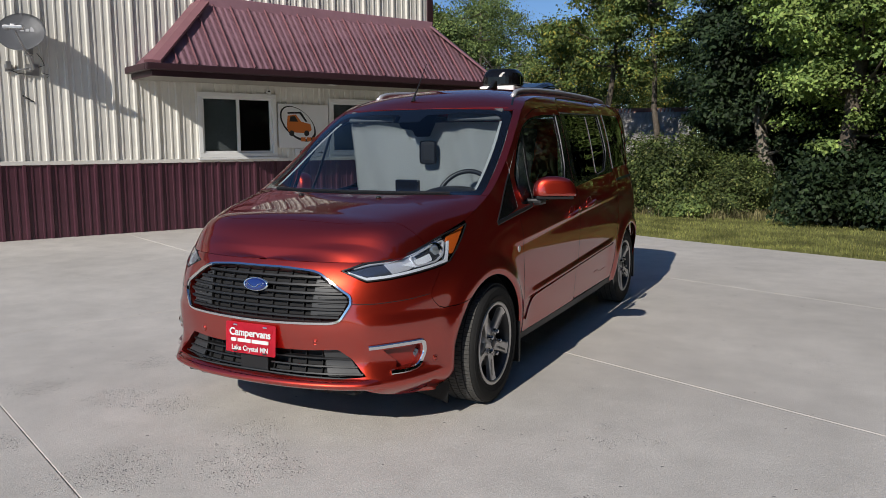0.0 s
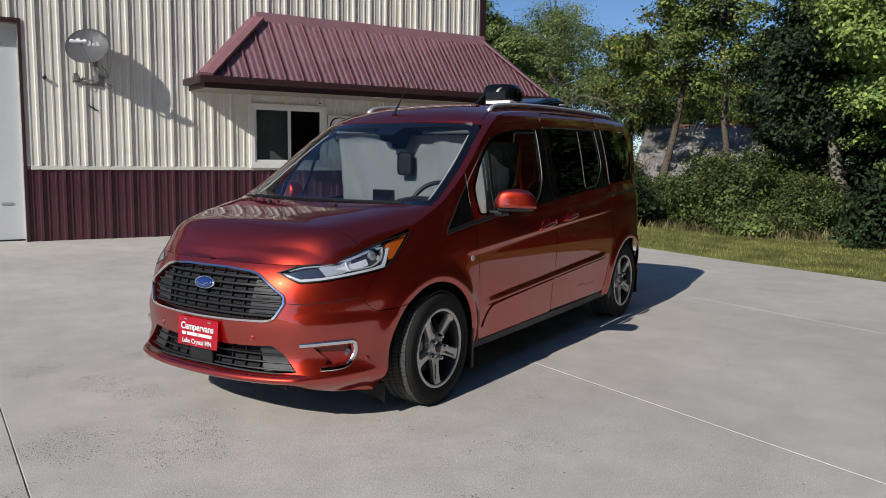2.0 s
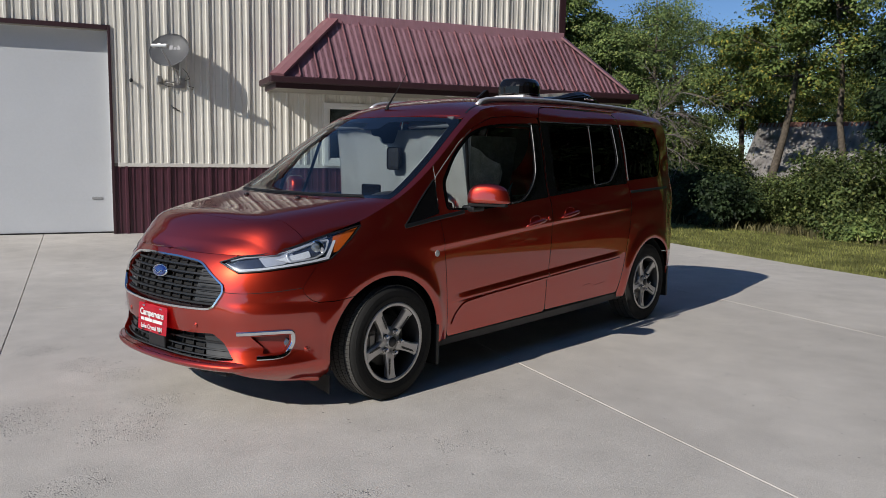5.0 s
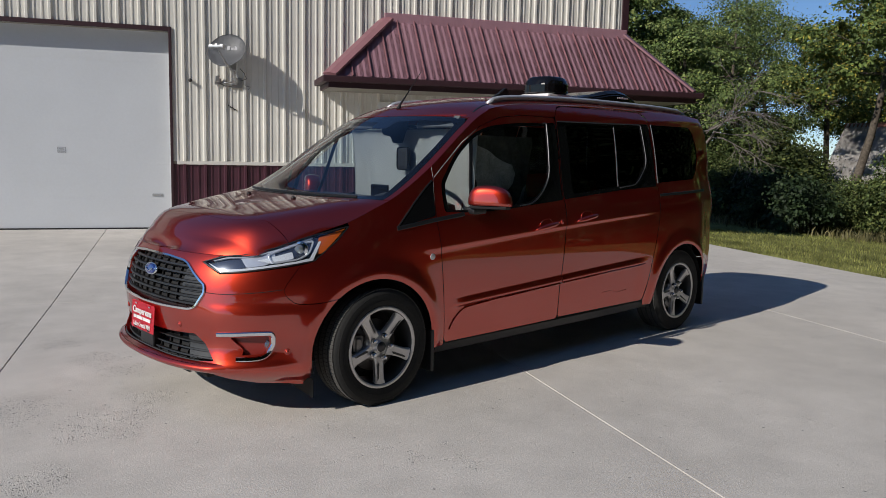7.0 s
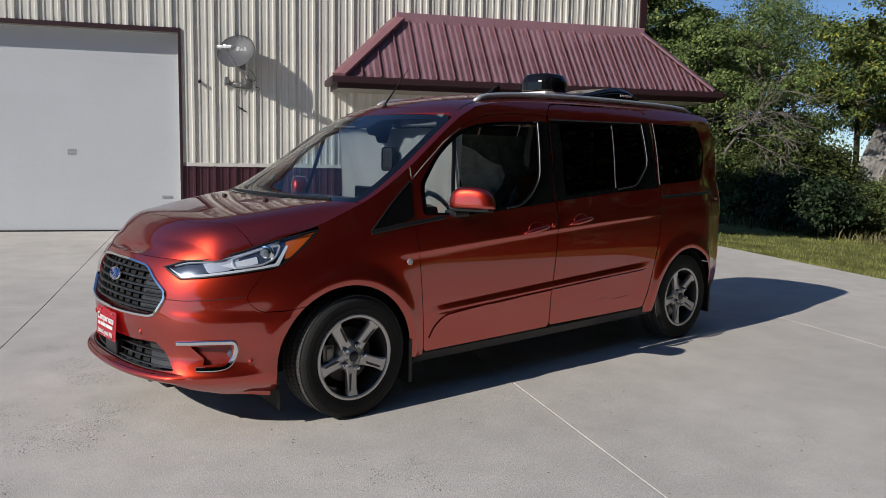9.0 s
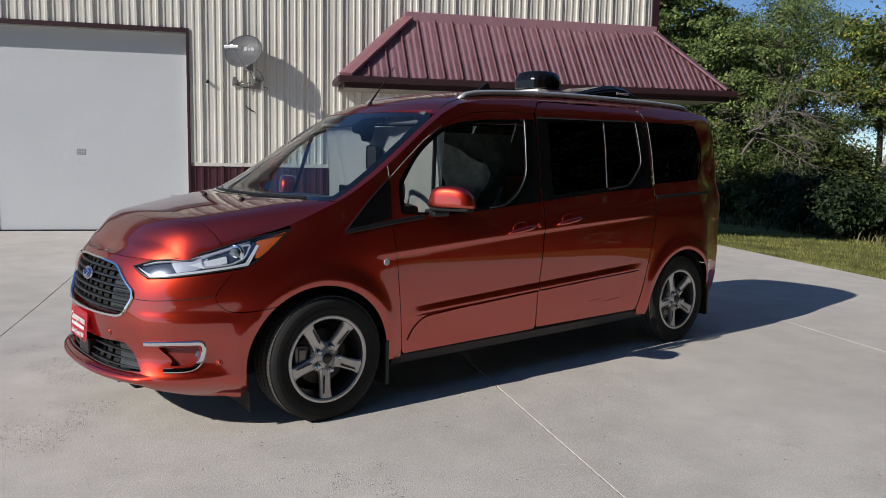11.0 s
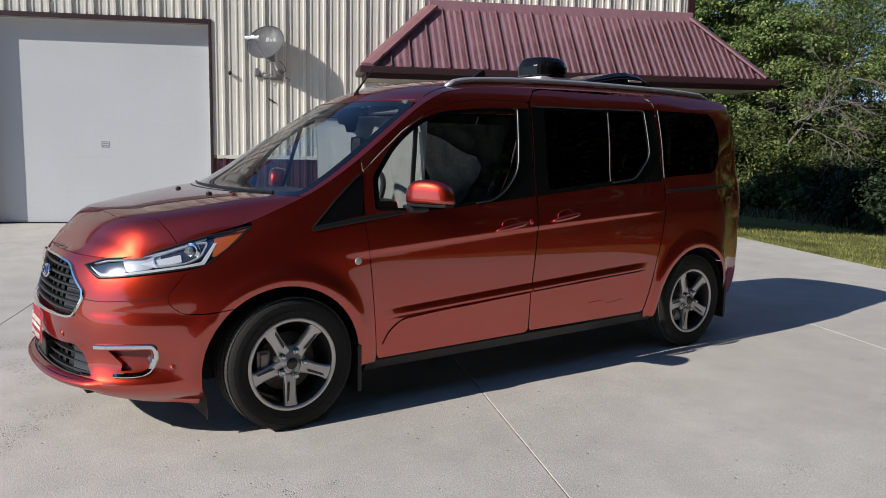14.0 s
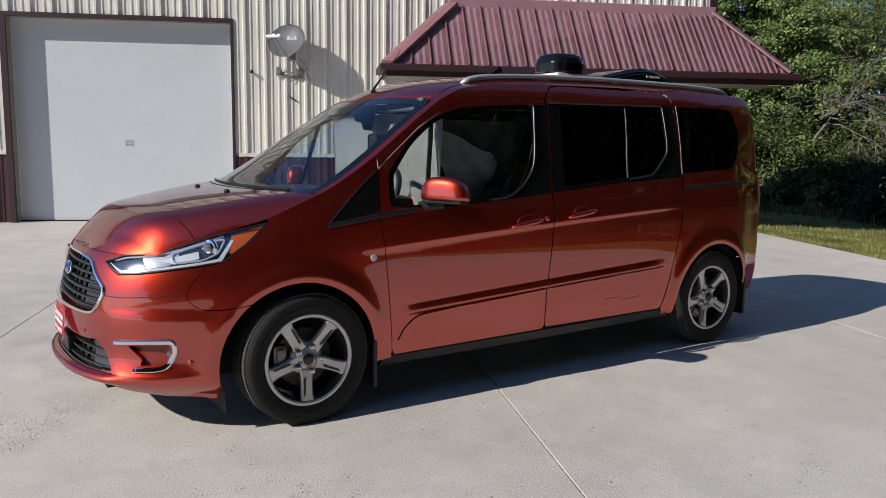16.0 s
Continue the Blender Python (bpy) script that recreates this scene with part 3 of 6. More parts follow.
            bm.faces.new((mi[i], mi[(i + 1) % 4], hi[(i + 1) % 4], hi[i]))
        bmesh.ops.recalc_face_normals(bm, faces=bm.faces)
        part("concrete_bay", bm, CONCRETE, pavement)
bm = bmesh.new()
box(bm, JOINT_S[0], EDGE_S, -29, .6, -.24, -.06)
sub = part("joint_filler", bm, material("joint_filler", (.22, .205, .185), rough=.9), pavement)
sub.matrix_world = GRID

# --- the van's body surfaces: a wrap round the sides and nose, and a top for bonnet, windscreen and roof ---
def spline(ts, vs):
    """Natural cubic spline through the keys, as a function."""
    ts, vs = np.asarray(ts, float), np.asarray(vs, float)
    n = len(ts)
    h = np.diff(ts)
    A, r = np.eye(n), np.zeros((n,) + vs.shape[1:])
    for i in range(1, n - 1):
        A[i, i - 1:i + 2] = h[i - 1], 2 * (h[i - 1] + h[i]), h[i]
        r[i] = 6 * ((vs[i + 1] - vs[i]) / h[i] - (vs[i] - vs[i - 1]) / h[i - 1])
    m = np.linalg.solve(A, r)

    def f(t):
        t = np.clip(np.asarray(t, float), ts[0], ts[-1])
        i = np.clip(np.searchsorted(ts, t) - 1, 0, n - 2)
        a, b, hh = ts[i + 1] - t, t - ts[i], h[i]
        if vs.ndim > 1:
            a, b, hh = a[..., None], b[..., None], hh[..., None]
        return (m[i] * a**3 + m[i + 1] * b**3) / (6 * hh) + (vs[i] / hh - m[i] * hh / 6) * a + (vs[i + 1] / hh - m[i + 1] * hh / 6) * b
    return f


def pchip(ts, vs):
    """Monotone cubic through the keys: no overshoot."""
    ts, vs = np.asarray(ts, float), np.asarray(vs, float)
    h, d = np.diff(ts), np.diff(vs) / np.diff(ts)
    g = np.zeros(len(ts))
    g[0], g[-1] = d[0], d[-1]
    for i in range(1, len(ts) - 1):
        if d[i - 1] * d[i] > 0:
            w1, w2 = 2 * h[i] + h[i - 1], h[i] + 2 * h[i - 1]
            g[i] = (w1 + w2) / (w1 / d[i - 1] + w2 / d[i])

    def f(t):
        t = np.clip(np.asarray(t, float), ts[0], ts[-1])
        i = np.clip(np.searchsorted(ts, t) - 1, 0, len(ts) - 2)
        s = (t - ts[i]) / h[i]
        return (vs[i] * (1 + 2 * s) * (1 - s)**2 + g[i] * h[i] * s * (1 - s)**2
                + vs[i + 1] * s * s * (3 - 2 * s) + g[i + 1] * h[i] * s * s * (s - 1))
    return f


# plan outline of the body at 0.6 m height, from the nose's middle round the left side to the tail's middle
PLAN = [(0, -.955), (.2, -.945), (.4, -.906), (.53, -.852), (.64, -.765), (.73, -.645), (.793, -.49), (.83, -.33), (.855, -.13),
        (.87, .12), (.88, .5), (.886, 1.0), (.888, 1.6), (.886, 2.2), (.881, 2.8), (.869, 3.3), (.849, 3.6), (.81, 3.78), (.73, 3.88), (.5, 3.93), (0, 3.95)]
_p = np.array(PLAN)
_c = np.r_[0, np.cumsum(np.hypot(*np.diff(_p, axis=0).T))]
_fine = spline(_c, _p)(np.linspace(0, _c[-1], 1200))
_fine[0, 0] = _fine[-1, 0] = 0
_u = np.r_[0, np.cumsum(np.hypot(*np.diff(_fine, axis=0).T))]
_t = np.gradient(_fine, _u, axis=0)
_t /= np.hypot(*_t.T)[:, None]
_n = np.c_[_t[:, 1], -_t[:, 0]]
_n[0] = (0, -1)
U_END = _u[-1]
_side = slice(3, 1080)


def u_of_y(y):
    return np.interp(y, _fine[_side, 1], _u[_side])


# how far the body stands out of that outline, height by height: nose, front corner, front wing, doors, rear quarter
ZK = [.17, .22, .27, .32, .40, .48, .55, .65, .75, .85, .95, 1.05, 1.13, 1.20, 1.40, 1.60, 1.69, 1.75, 1.79]
NOSE = [-.13, -.035, .022, .012, -.012, -.002, .004, -.008, -.032, -.085, -.2, -.3, -.4, -.45, -.6, -.7, -.7, -.7, -.7]
CORNER = [-.15, -.06, -.012, -.004, -.006, .0, .004, .003, -.01, -.045, -.11, -.18, -.24, -.3, -.4, -.5, -.5, -.5, -.5]
WING = [-.08, -.04, -.022, -.012, -.006, .0, .003, .004, -.004, -.018, -.044, -.078, -.1, -.12, -.18, -.245, -.29, -.34, -.4]
DOOR = [-.1, -.055, -.036, -.026, -.016, -.009, -.004, .000, .002, -.001, -.009, -.03, -.062, -.085, -.135, -.195, -.23, -.27, -.34]
TAIL = [-.12, -.08, -.05, -.03, -.01, .0, .004, .006, .004, .0, -.006, -.024, -.05, -.075, -.12, -.18, -.215, -.26, -.33]
_uk = [0.0, .45, 1.02, 1.45, 2.1, 3.6, 4.75, U_END]
_tab = np.array([pchip(ZK, k)(np.linspace(.17, 1.79, 325)) for k in (NOSE, NOSE, CORNER, WING, DOOR, DOOR, TAIL, TAIL)])
_kern = np.exp(-.5 * (np.arange(-12, 13) / 4.0)**2)
_kern /= _kern.sum()
_tab = np.array([np.convolve(np.pad(r, 12, mode="edge"), _kern, mode="valid") for r in _tab])
_DU = np.linspace(0, U_END, 500)
_D = np.array([pchip(_uk, _tab[:, j])(_DU) for j in range(325)]).T


def _grid(D, u, z):
    a = np.clip(u / U_END * 499, 0, 498.999)
    b = np.clip((z - .17) / 1.62 * 324, 0, 323.999)
    i, j = a.astype(int), b.astype(int)
    a, b = a - i, b - j
    # smooth cubic blend between cells keeps the highlights clean
    return D[i, j] * (1 - a) * (1 - b) + D[i + 1, j] * a * (1 - b) + D[i, j + 1] * (1 - a) * b + D[i + 1, j + 1] * a * b


def shoulder_z(y):
    return .838 + .077 * (y - .4) - .0075 * (y - .4)**2


def ledge_z(y):
    return .497 + .06 * (y - .7) - .004 * (y - .7)**2


def ledge_top_z(y):
    return ledge_z(y) + .052


def crease(u, z):
    """The doors' hollow below the waist and the flared lips of the wheel arches."""
    y = np.interp(u, _u, _fine[:, 1])
    d = np.zeros_like(y)
    # the rear quarter draws in towards the tail, more so below the windows
    k = np.clip((y - 3.28) / .45, 0, 1)
    d -= .092 * k * k * (3 - 2 * k) * np.clip((1.60 - z) / .72, 0, 1)
    # shoulder line from front wing to tail, rising gently: a narrow step that faces the ground
    zl = shoulder_z(y)
    fade = 1 / (1 + np.exp(-(y - .34) / .03)) * 1 / (1 + np.exp((y - 2.62) / .06))
    k = (z - zl) / .006
    d += .010 * fade / (1 + np.exp(-np.clip(k, -30, 30))) * np.exp(-np.maximum(z - zl, 0) / .10)
    # hollow of the lower doors, with a ledge above it that faces up
    zm = ledge_z(y)
    on = 1 / (1 + np.exp(-(y - .56) / .03)) * 1 / (1 + np.exp((y - 2.47) / .03))
    low = 1 / (1 + np.exp(np.clip((z - zm) / .005, -30, 30)))
    d -= .010 * on * low / (1 + np.exp(-(z - .30) / .02))
    w = np.clip((z - zm) / .052, 0, 1)
    d += .015 * on * (1 - low) * (1 - w)
    # fold across the bumper's corners: a ledge that catches the sun, with a lip along the chin
    at = 1 / (1 + np.exp(-(u - .56) / .02)) * 1 / (1 + np.exp((u - 1.16) / .05))
    zf = .592 - .01 * (u - .8)
    d += .007 * at / (1 + np.exp(np.clip((z - zf) / .006, -30, 30))) * (1 + 5 * np.clip(zf - z, 0, .3))
    chin = 1 / (1 + np.exp((u - .60) / .018))
    d += .012 * (1 - chin) / (1 + np.exp((u - 1.0) / .03)) * np.exp(-((z - .285) / .03)**2)
    for yc, zc, r in ((-.03, .315, .425), (3.062, .325, .415)):
        q = np.hypot(y - yc, (z - zc))
        d += .022 * np.exp(-((q - r) / .055)**2) * (np.abs(u - u_of_y(yc)) < .7)
    return d


def wrap(u, z):
    """Point of the side and nose surface; u < 0 is the right-hand half."""
    u, z = np.asarray(u, float), np.asarray(z, float)
    s, a = np.where(u < 0, -1.0, 1.0), np.abs(u)
    d = _grid(_D, a, z) + crease(a, z)
    x = np.interp(a, _u, _fine[:, 0]) + np.interp(a, _u, _n[:, 0]) * d
    y = np.interp(a, _u, _fine[:, 1]) + np.interp(a, _u, _n[:, 1]) * d
    return np.stack([s * np.maximum(x, 0), y, z], -1)


# the edge where sides meet top: bonnet line, windscreen pillar, roof edge
EDGE_Y = [(-.64, .875), (-.5, .915), (-.35, .962), (-.18, 1.01), (.0, 1.083), (.15, 1.148), (.3, 1.232), (.45, 1.33), (.6, 1.437), (.75, 1.54),
          (.9, 1.63), (1.05, 1.688), (1.25, 1.72), (1.6, 1.74), (2.4, 1.757), (3.2, 1.757), (3.6, 1.742), (3.8, 1.715)]
_ek = [0, .3, .6, .8] + [float(u_of_y(y)) for y, z in EDGE_Y]
_ez = [.853, .853, .853, .858] + [z for y, z in EDGE_Y]
edge_z = pchip(_ek, _ez)
U_TOP = _ek[-1]
# middle line of bonnet, windscreen and roof
MID_Y = [-.835, -.8, -.7, -.61, -.5, -.3, -.16, -.09, -.03, .10, .25, .45, .65, .80, .88, 1.0, 1.3, 1.8, 2.4, 3.0, 3.5, 3.8]
MID_Z = [.853, .910, 1.004, 1.0460, 1.0660, 1.0997, 1.1195, 1.1285, 1.142, 1.215, 1.312, 1.438, 1.563, 1.652, 1.694, 1.736, 1.79, 1.822, 1.833, 1.829, 1.810, 1.785]
mid_z = pchip(MID_Y, MID_Z)
_my = pchip([0, .3, .6, .8] + [float(u_of_y(y)) for y in (-.64, -.5, -.35, -.18, .0, .15, .3, .6, .9, 1.25, 1.8, 2.4, 3.2, 3.8)],
            [-.835, -.825, -.80, -.77] + [-.73, -.63, -.49, -.33, -.16, -.02, .10, .44, .76, 1.16, 1.76, 2.39, 3.2, 3.8])
_pw = pchip([0, u_of_y(-.55), u_of_y(-.3), u_of_y(-.05), u_of_y(.12), u_of_y(.9), u_of_y(1.4), U_TOP], [2.6, 9.5, 14.0, 12.5, 5.0, 2.4, 2.8, 2.8])


_flat = pchip([0, u_of_y(-.7), u_of_y(-.55), u_of_y(.04), u_of_y(.17), U_TOP], [0, 0, 1, 1, 0, 0])


def bonnet_z(y):
    """Middle line of the bonnet, carried on straight under the windscreen."""
    y = np.asarray(y, float)
    return mid_z(np.minimum(y, -.1)) + .12 * np.maximum(y + .1, 0)


def top(u, s):
    """Point of bonnet, windscreen or roof: u along the edge, s from -1 (right edge) over the middle to 1 (left edge)."""
    u, s = np.asarray(u, float), np.asarray(s, float)
    e = wrap(u, edge_z(u))
    a = np.abs(s)
    ym = _my(u)
    y = ym + (e[..., 1] - ym) * a**2.6
    # the bonnet's flat middle carries on sideways before it falls to the wings
    w = _flat(u)
    zm, rise = mid_z(ym), bonnet_z(e[..., 1]) - bonnet_z(ym)
    return np.stack([e[..., 0] * s, y, zm + w * (bonnet_z(y) - bonnet_z(ym)) + (e[..., 2] - zm - w * rise) * ((1 - .26 * w) * a**_pw(u) + .26 * w * a**2)], -1)


# ---- panels cut out of the van's surfaces ----
from mathutils.geometry import delaunay_2d_cdt


def dense(pts, step, closed=True):
    """Points along a polyline, no further apart than step."""
    out, n = [], len(pts)
    for i in range(n if closed else n - 1):
        a, b = np.array(pts[i], float), np.array(pts[(i + 1) % n], float)
        k = max(1, int(math.ceil(np.hypot(*(b - a)) / step)))
        out += [a + (b - a) * j / k for j in range(k)]
    if not closed:
        out.append(np.array(pts[-1], float))
    return np.array(out)


def rounded(pts, r, n=5):
    """A polygon with its corners rounded; r one radius or one for each corner."""
    out, m = [], len(pts)
    for i in range(m):
        p, a, b = (np.array(pts[k % m], float) for k in (i, i - 1, i + 1))
        ri = r[i] if isinstance(r, (list, tuple)) else r
        da, db = a - p, b - p
        la, lb = np.hypot(*da), np.hypot(*db)
        q = min(ri, la * .45, lb * .45)
        if q < 1e-4:
            out.append(p)
            continue
        s, e = p + da / la * q, p + db / lb * q
        for k in range(n + 1):
            t = k / n
            out.append((1 - t)**2 * s + 2 * t * (1 - t) * p + t * t * e)
    return [tuple(map(float, p)) for p in out]


def within(px, py, poly):
    ins = np.zeros(len(px), bool)
    x0, y0 = poly[:, 0], poly[:, 1]
    x1, y1 = np.roll(x0, -1), np.roll(y0, -1)
    for a, b, c, d in zip(x0, y0, x1, y1):
        if b == d:
            continue
        hit = ((b > py) != (d > py)) & (px < (c - a) * (py - b) / (d - b) + a)
        ins ^= hit
    return ins


def normals_of(surf, a, b, e=2e-3):
    n = np.cross(surf(a + e, b) - surf(a - e, b), surf(a, b + e) - surf(a, b - e))
    n /= np.maximum(np.linalg.norm(n, axis=-1), 1e-12)[:, None]
    return n


CENTRE = np.array([0, 1.5, .75])


def outward(P, N):
    ref = P - CENTRE * np.array([0, 1, 1]) - np.stack([0 * P[:, 0], np.clip(P[:, 1] - 1.5, -1.9, 1.9) * 1.0, 0 * P[:, 0]], -1)
    return N * np.where((N * ref).sum(-1) < 0, -1.0, 1.0)[:, None]


def panel(name, surf, outline, mat, parent, holes=(), step=.03, lift=0.0, rim=.014, label="", edge=None, folds=()):
    """A sheet of the surface inside the outline, with holes, its edges turned in by rim; lift moves it out along the surface's normal."""
    loops = [dense(outline, edge or step * .7)] + [dense(h, edge or step * .6) for h in holes]
    allb = np.concatenate(loops)
    lo, hi = loops[0].min(0), loops[0].max(0)
    gx, gy = np.meshgrid(np.arange(lo[0] + step / 2, hi[0], step), np.arange(lo[1] + step / 2, hi[1], step), indexing="ij")
    gx, gy = gx.ravel() + 1e-4, gy.ravel() + 1.3e-4
    ok = within(gx, gy, loops[0])
    for h in loops[1:]:
        ok &= ~within(gx, gy, h)
    gx, gy = gx[ok], gy[ok]
    if len(gx):
        near = np.array([np.min((allb[:, 0] - x)**2 + (allb[:, 1] - y)**2) for x, y in zip(gx, gy)])
        gx, gy = gx[near > (step * .42)**2], gy[near > (step * .42)**2]
    # rows of points along folds, so that the mesh follows them
    for f in folds:
        ys = np.arange(lo[0] + .004, hi[0], .014)
        rows = np.concatenate([np.c_[ys, f(ys) + o] for o in (-.022, -.015, -.010, -.005, 0, .005, .010, .015, .022)])
        ok = within(rows[:, 0], rows[:, 1], loops[0])
        for h in loops[1:]:
            ok &= ~within(rows[:, 0], rows[:, 1], h)
        rows = rows[ok]
        rows = rows[[np.min((allb[:, 0] - x)**2 + (allb[:, 1] - y)**2) > .004**2 for x, y in rows]]
        keep = np.abs(gy - f(gx)) > .027
        gx, gy = np.r_[gx[keep], rows[:, 0]], np.r_[gy[keep], rows[:, 1]]
    pts = np.concatenate([allb, np.c_[gx, gy]])
    edges, base = [], 0
    for l in loops:
        edges += [(base + i, base + (i + 1) % len(l)) for i in range(len(l))]
        base += len(l)
    v2, _, f2, ov, _, _ = delaunay_2d_cdt([Vector(p) for p in pts], edges, [], 0, 1e-7)
    q = np.array([tuple(v) for v in v2])
    tri = np.array([f for f in f2 if len(f) == 3])
    c = q[tri].mean(1)
    keep = within(c[:, 0], c[:, 1], loops[0])
    for h in loops[1:]:
        keep &= ~within(c[:, 0], c[:, 1], h)
    tri = tri[keep]
    P = surf(q[:, 0], q[:, 1])
    N = outward(P, normals_of(surf, q[:, 0], q[:, 1]))
    P = P + N * lift
    fn = np.cross(P[tri[:, 1]] - P[tri[:, 0]], P[tri[:, 2]] - P[tri[:, 0]])
    flip = (fn * N[tri[:, 0]]).sum(-1) < 0
    tri[flip] = tri[flip][:, ::-1]
    verts, norms, faces = list(P), list(N), [tuple(t) for t in tri]
    if rim:
        count = {}
        for t in faces:
            for a, b in ((t[0], t[1]), (t[1], t[2]), (t[2], t[0])):
                count[a, b] = 1
        for (a, b) in [k for k in count if (k[1], k[0]) not in count]:
            d = P[b] - P[a]
            out = np.cross(d, N[a])
            out /= max(np.linalg.norm(out), 1e-9)
            i = len(verts)
            verts += [P[a], P[b], P[b] - N[b] * rim - out * 0, P[a] - N[a] * rim]
            norms += [out] * 4
            faces.append((i + 1, i, i + 3, i + 2))
    return mesh_part(name, verts, faces, mat, parent, label, normals=norms)


def ribbon(name, surf, line, width, height, mat, parent, label="", closed=False, step=.02, base=0.0, crown=.35):
    """A raised band along a line of the surface: mouldings, seals, chrome strips."""
    q = dense(line, step, closed)
    P = surf(q[:, 0], q[:, 1])
    N = outward(P, normals_of(surf, q[:, 0], q[:, 1]))
    T = (np.roll(P, -1, 0) - np.roll(P, 1, 0)) if closed else np.gradient(P, axis=0)
    T /= np.linalg.norm(T, axis=1)[:, None]
    S = np.cross(T, N)
    prof = [(-.5, 0), (-.5, height * .55), (-crown, height), (crown, height), (.5, height * .55), (.5, 0)]
    k = len(prof)
    V = np.concatenate([P + S * a * width + N * (b + base) for a, b in prof])
    n = len(q)
    F = []
    for j in range(k - 1):
        for i in range(n if closed else n - 1):
            F.append((j * n + i, j * n + (i + 1) % n, (j + 1) * n + (i + 1) % n, (j + 1) * n + i))
    if not closed:
        F += [tuple(j * n for j in range(k)), tuple(j * n + n - 1 for j in reversed(range(k)))]
    return mesh_part(name, V, F, mat, parent, label)


def side_of(sign):
    """The wrap surface addressed by length along the van and height."""
    return lambda y, z: wrap(sign * u_of_y(y), z)


def front_of(sign):
    return lambda u, z: wrap(sign * u, z)


def arc(yc, zc, r, a0, a1, n=18):
    return [(yc + r * math.cos(radians(a0 + (a1 - a0) * k / n)), zc + r * math.sin(radians(a0 + (a1 - a0) * k / n))) for k in range(n + 1)]


van = empty("camper_van", Matrix(), "copper-red compact camper van with tinted windows and a roof fan", "van")

# ---- nose, bonnet, roof ----
HALF_NOSE = [(0, .851), (.30, .851), (.585, .8515), (.458, .816), (.598, .762), (.715, .770), (1.0, .803), (1.085, .815), (1.022, .800), (.950, .716), (.937, .692), (.937, .672), (.950, .648), (.985, .618), (1.02, .606), (1.10, .606)] + [(float(u_of_y(-.03 - math.sqrt(.395**2 - (z - .315)**2))), z) for z in (.621, .60, .57, .53, .48, .43, .38, .33, .28, .25)] + [(float(u_of_y(-.390)), .158), (1.03, .160), (.8, .185), (.66, .225), (.58, .258), (.3, .262), (0, .262)]
nose = HALF_NOSE + [(-u, z) for u, z in reversed(HALF_NOSE[1:-1])]
GRILLE = [(0, .818), (.16, .818), (.315, .808), (.36, .796), (.512, .700), (.514, .668), (.462, .590), (.42, .580), (.16, .574), (0, .572)]
LOWER = [(0, .436), (.30, .441), (.455, .450), (.52, .405), (.588, .325), (.40, .305), (.17, .312), (0, .308)]
FOG = [(.665, .446), (.858, .456), (.862, .412), (.832, .366), (.725, .358), (.735, .385)]
both = lambda h: h + [(-u, z) for u, z in reversed(h[1:-1])]
grille_hole, lower_hole = rounded(both(GRILLE), .03), rounded(both(LOWER), .012)
fogs = [rounded([(sg * u, z) for u, z in FOG], .012) for sg in (1, -1)]
wr = lambda u, z: wrap(u, z)
def chin_lip(u, k):
    """The lip under the lower intake: k runs round its section from top to bottom."""
    u, k = np.asarray(u, float), np.asarray(k, float)
    out = .038 / (1 + np.exp((np.abs(u) - .60) / .022))
    z = .316 - .060 * k
    p = wrap(u, z)
    n = np.stack([np.interp(np.abs(u), _u, _n[:, 0]) * np.where(u < 0, -1, 1), np.interp(np.abs(u), _u, _n[:, 1]), 0 * u], -1)
    return p + n * (out * np.clip(np.sin(np.clip(k, 0, 1) * math.pi)**.6, 0, 1) - .004)[..., None]


panel("chin_lip", chin_lip, [(-.68, .02), (.68, .02), (.68, .98), (-.68, .98)], PAINT, van, step=.035, rim=0, label="copper-red lip under the lower intake")
panel("front_bumper", wr, nose, PAINT, van, holes=[grille_hole, lower_hole] + fogs, step=.024, rim=.045, label="copper-red painted front bumper")
SHUT = [(.985, -1), (.985, -.9), (1.0, -.80), (.958, -.70), (.918, -.54), (.945, -.3), (.957, 0), (.945, .3), (.918, .54), (.958, .70), (1.0, .80), (.985, .9), (.985, 1)]
g_ = .0018
panel("nose_panel", top, [(.02, -1), (.02, 1)] + [(u - g_, s) for u, s in reversed(SHUT)], PAINT, van, step=.03, edge=.02, rim=.004)
BONNET_REAR = [(1.60, -.9995), (1.585, -.8), (1.568, -.4), (1.562, 0), (1.568, .4), (1.585, .8), (1.60, .9995)]
panel("bonnet", top, [(u + g_, s * .9995) for u, s in SHUT] + list(reversed(BONNET_REAR)), PAINT, van, step=.02, rim=.005)
SCREEN = [(1.60, -.955), (1.585, -.7), (1.575, 0), (1.585, .7), (1.60, .955), (1.80, .95), (2.10, .945), (2.33, .935), (2.375, .90), (2.40, .6), (2.412, 0), (2.40, -.6), (2.375, -.90), (2.33, -.935), (2.10, -.945), (1.80, -.95)]
IN = [(1.655, -.90), (1.635, -.6), (1.628, 0), (1.635, .6), (1.655, .90), (1.85, .893), (2.10, .885), (2.30, .87), (2.345, .80), (2.362, .45), (2.352, .14), (2.28, .11), (2.28, -.11), (2.352, -.14), (2.362, -.45), (2.345, -.80), (2.30, -.87), (2.10, -.885), (1.85, -.893)]
screen_ring = rounded(SCREEN, .02)
panel("screen_border", top, screen_ring, GLOSS_BLACK, van, holes=[rounded(IN, .02)], step=.03, lift=-.002, rim=.004, label="black printed border of the windscreen")
windscreen = panel("windscreen", top, screen_ring, GLASS, van, step=.035, lift=.001, rim=0, label="large raked windscreen reflecting the sky")
windscreen.visible_shadow = False
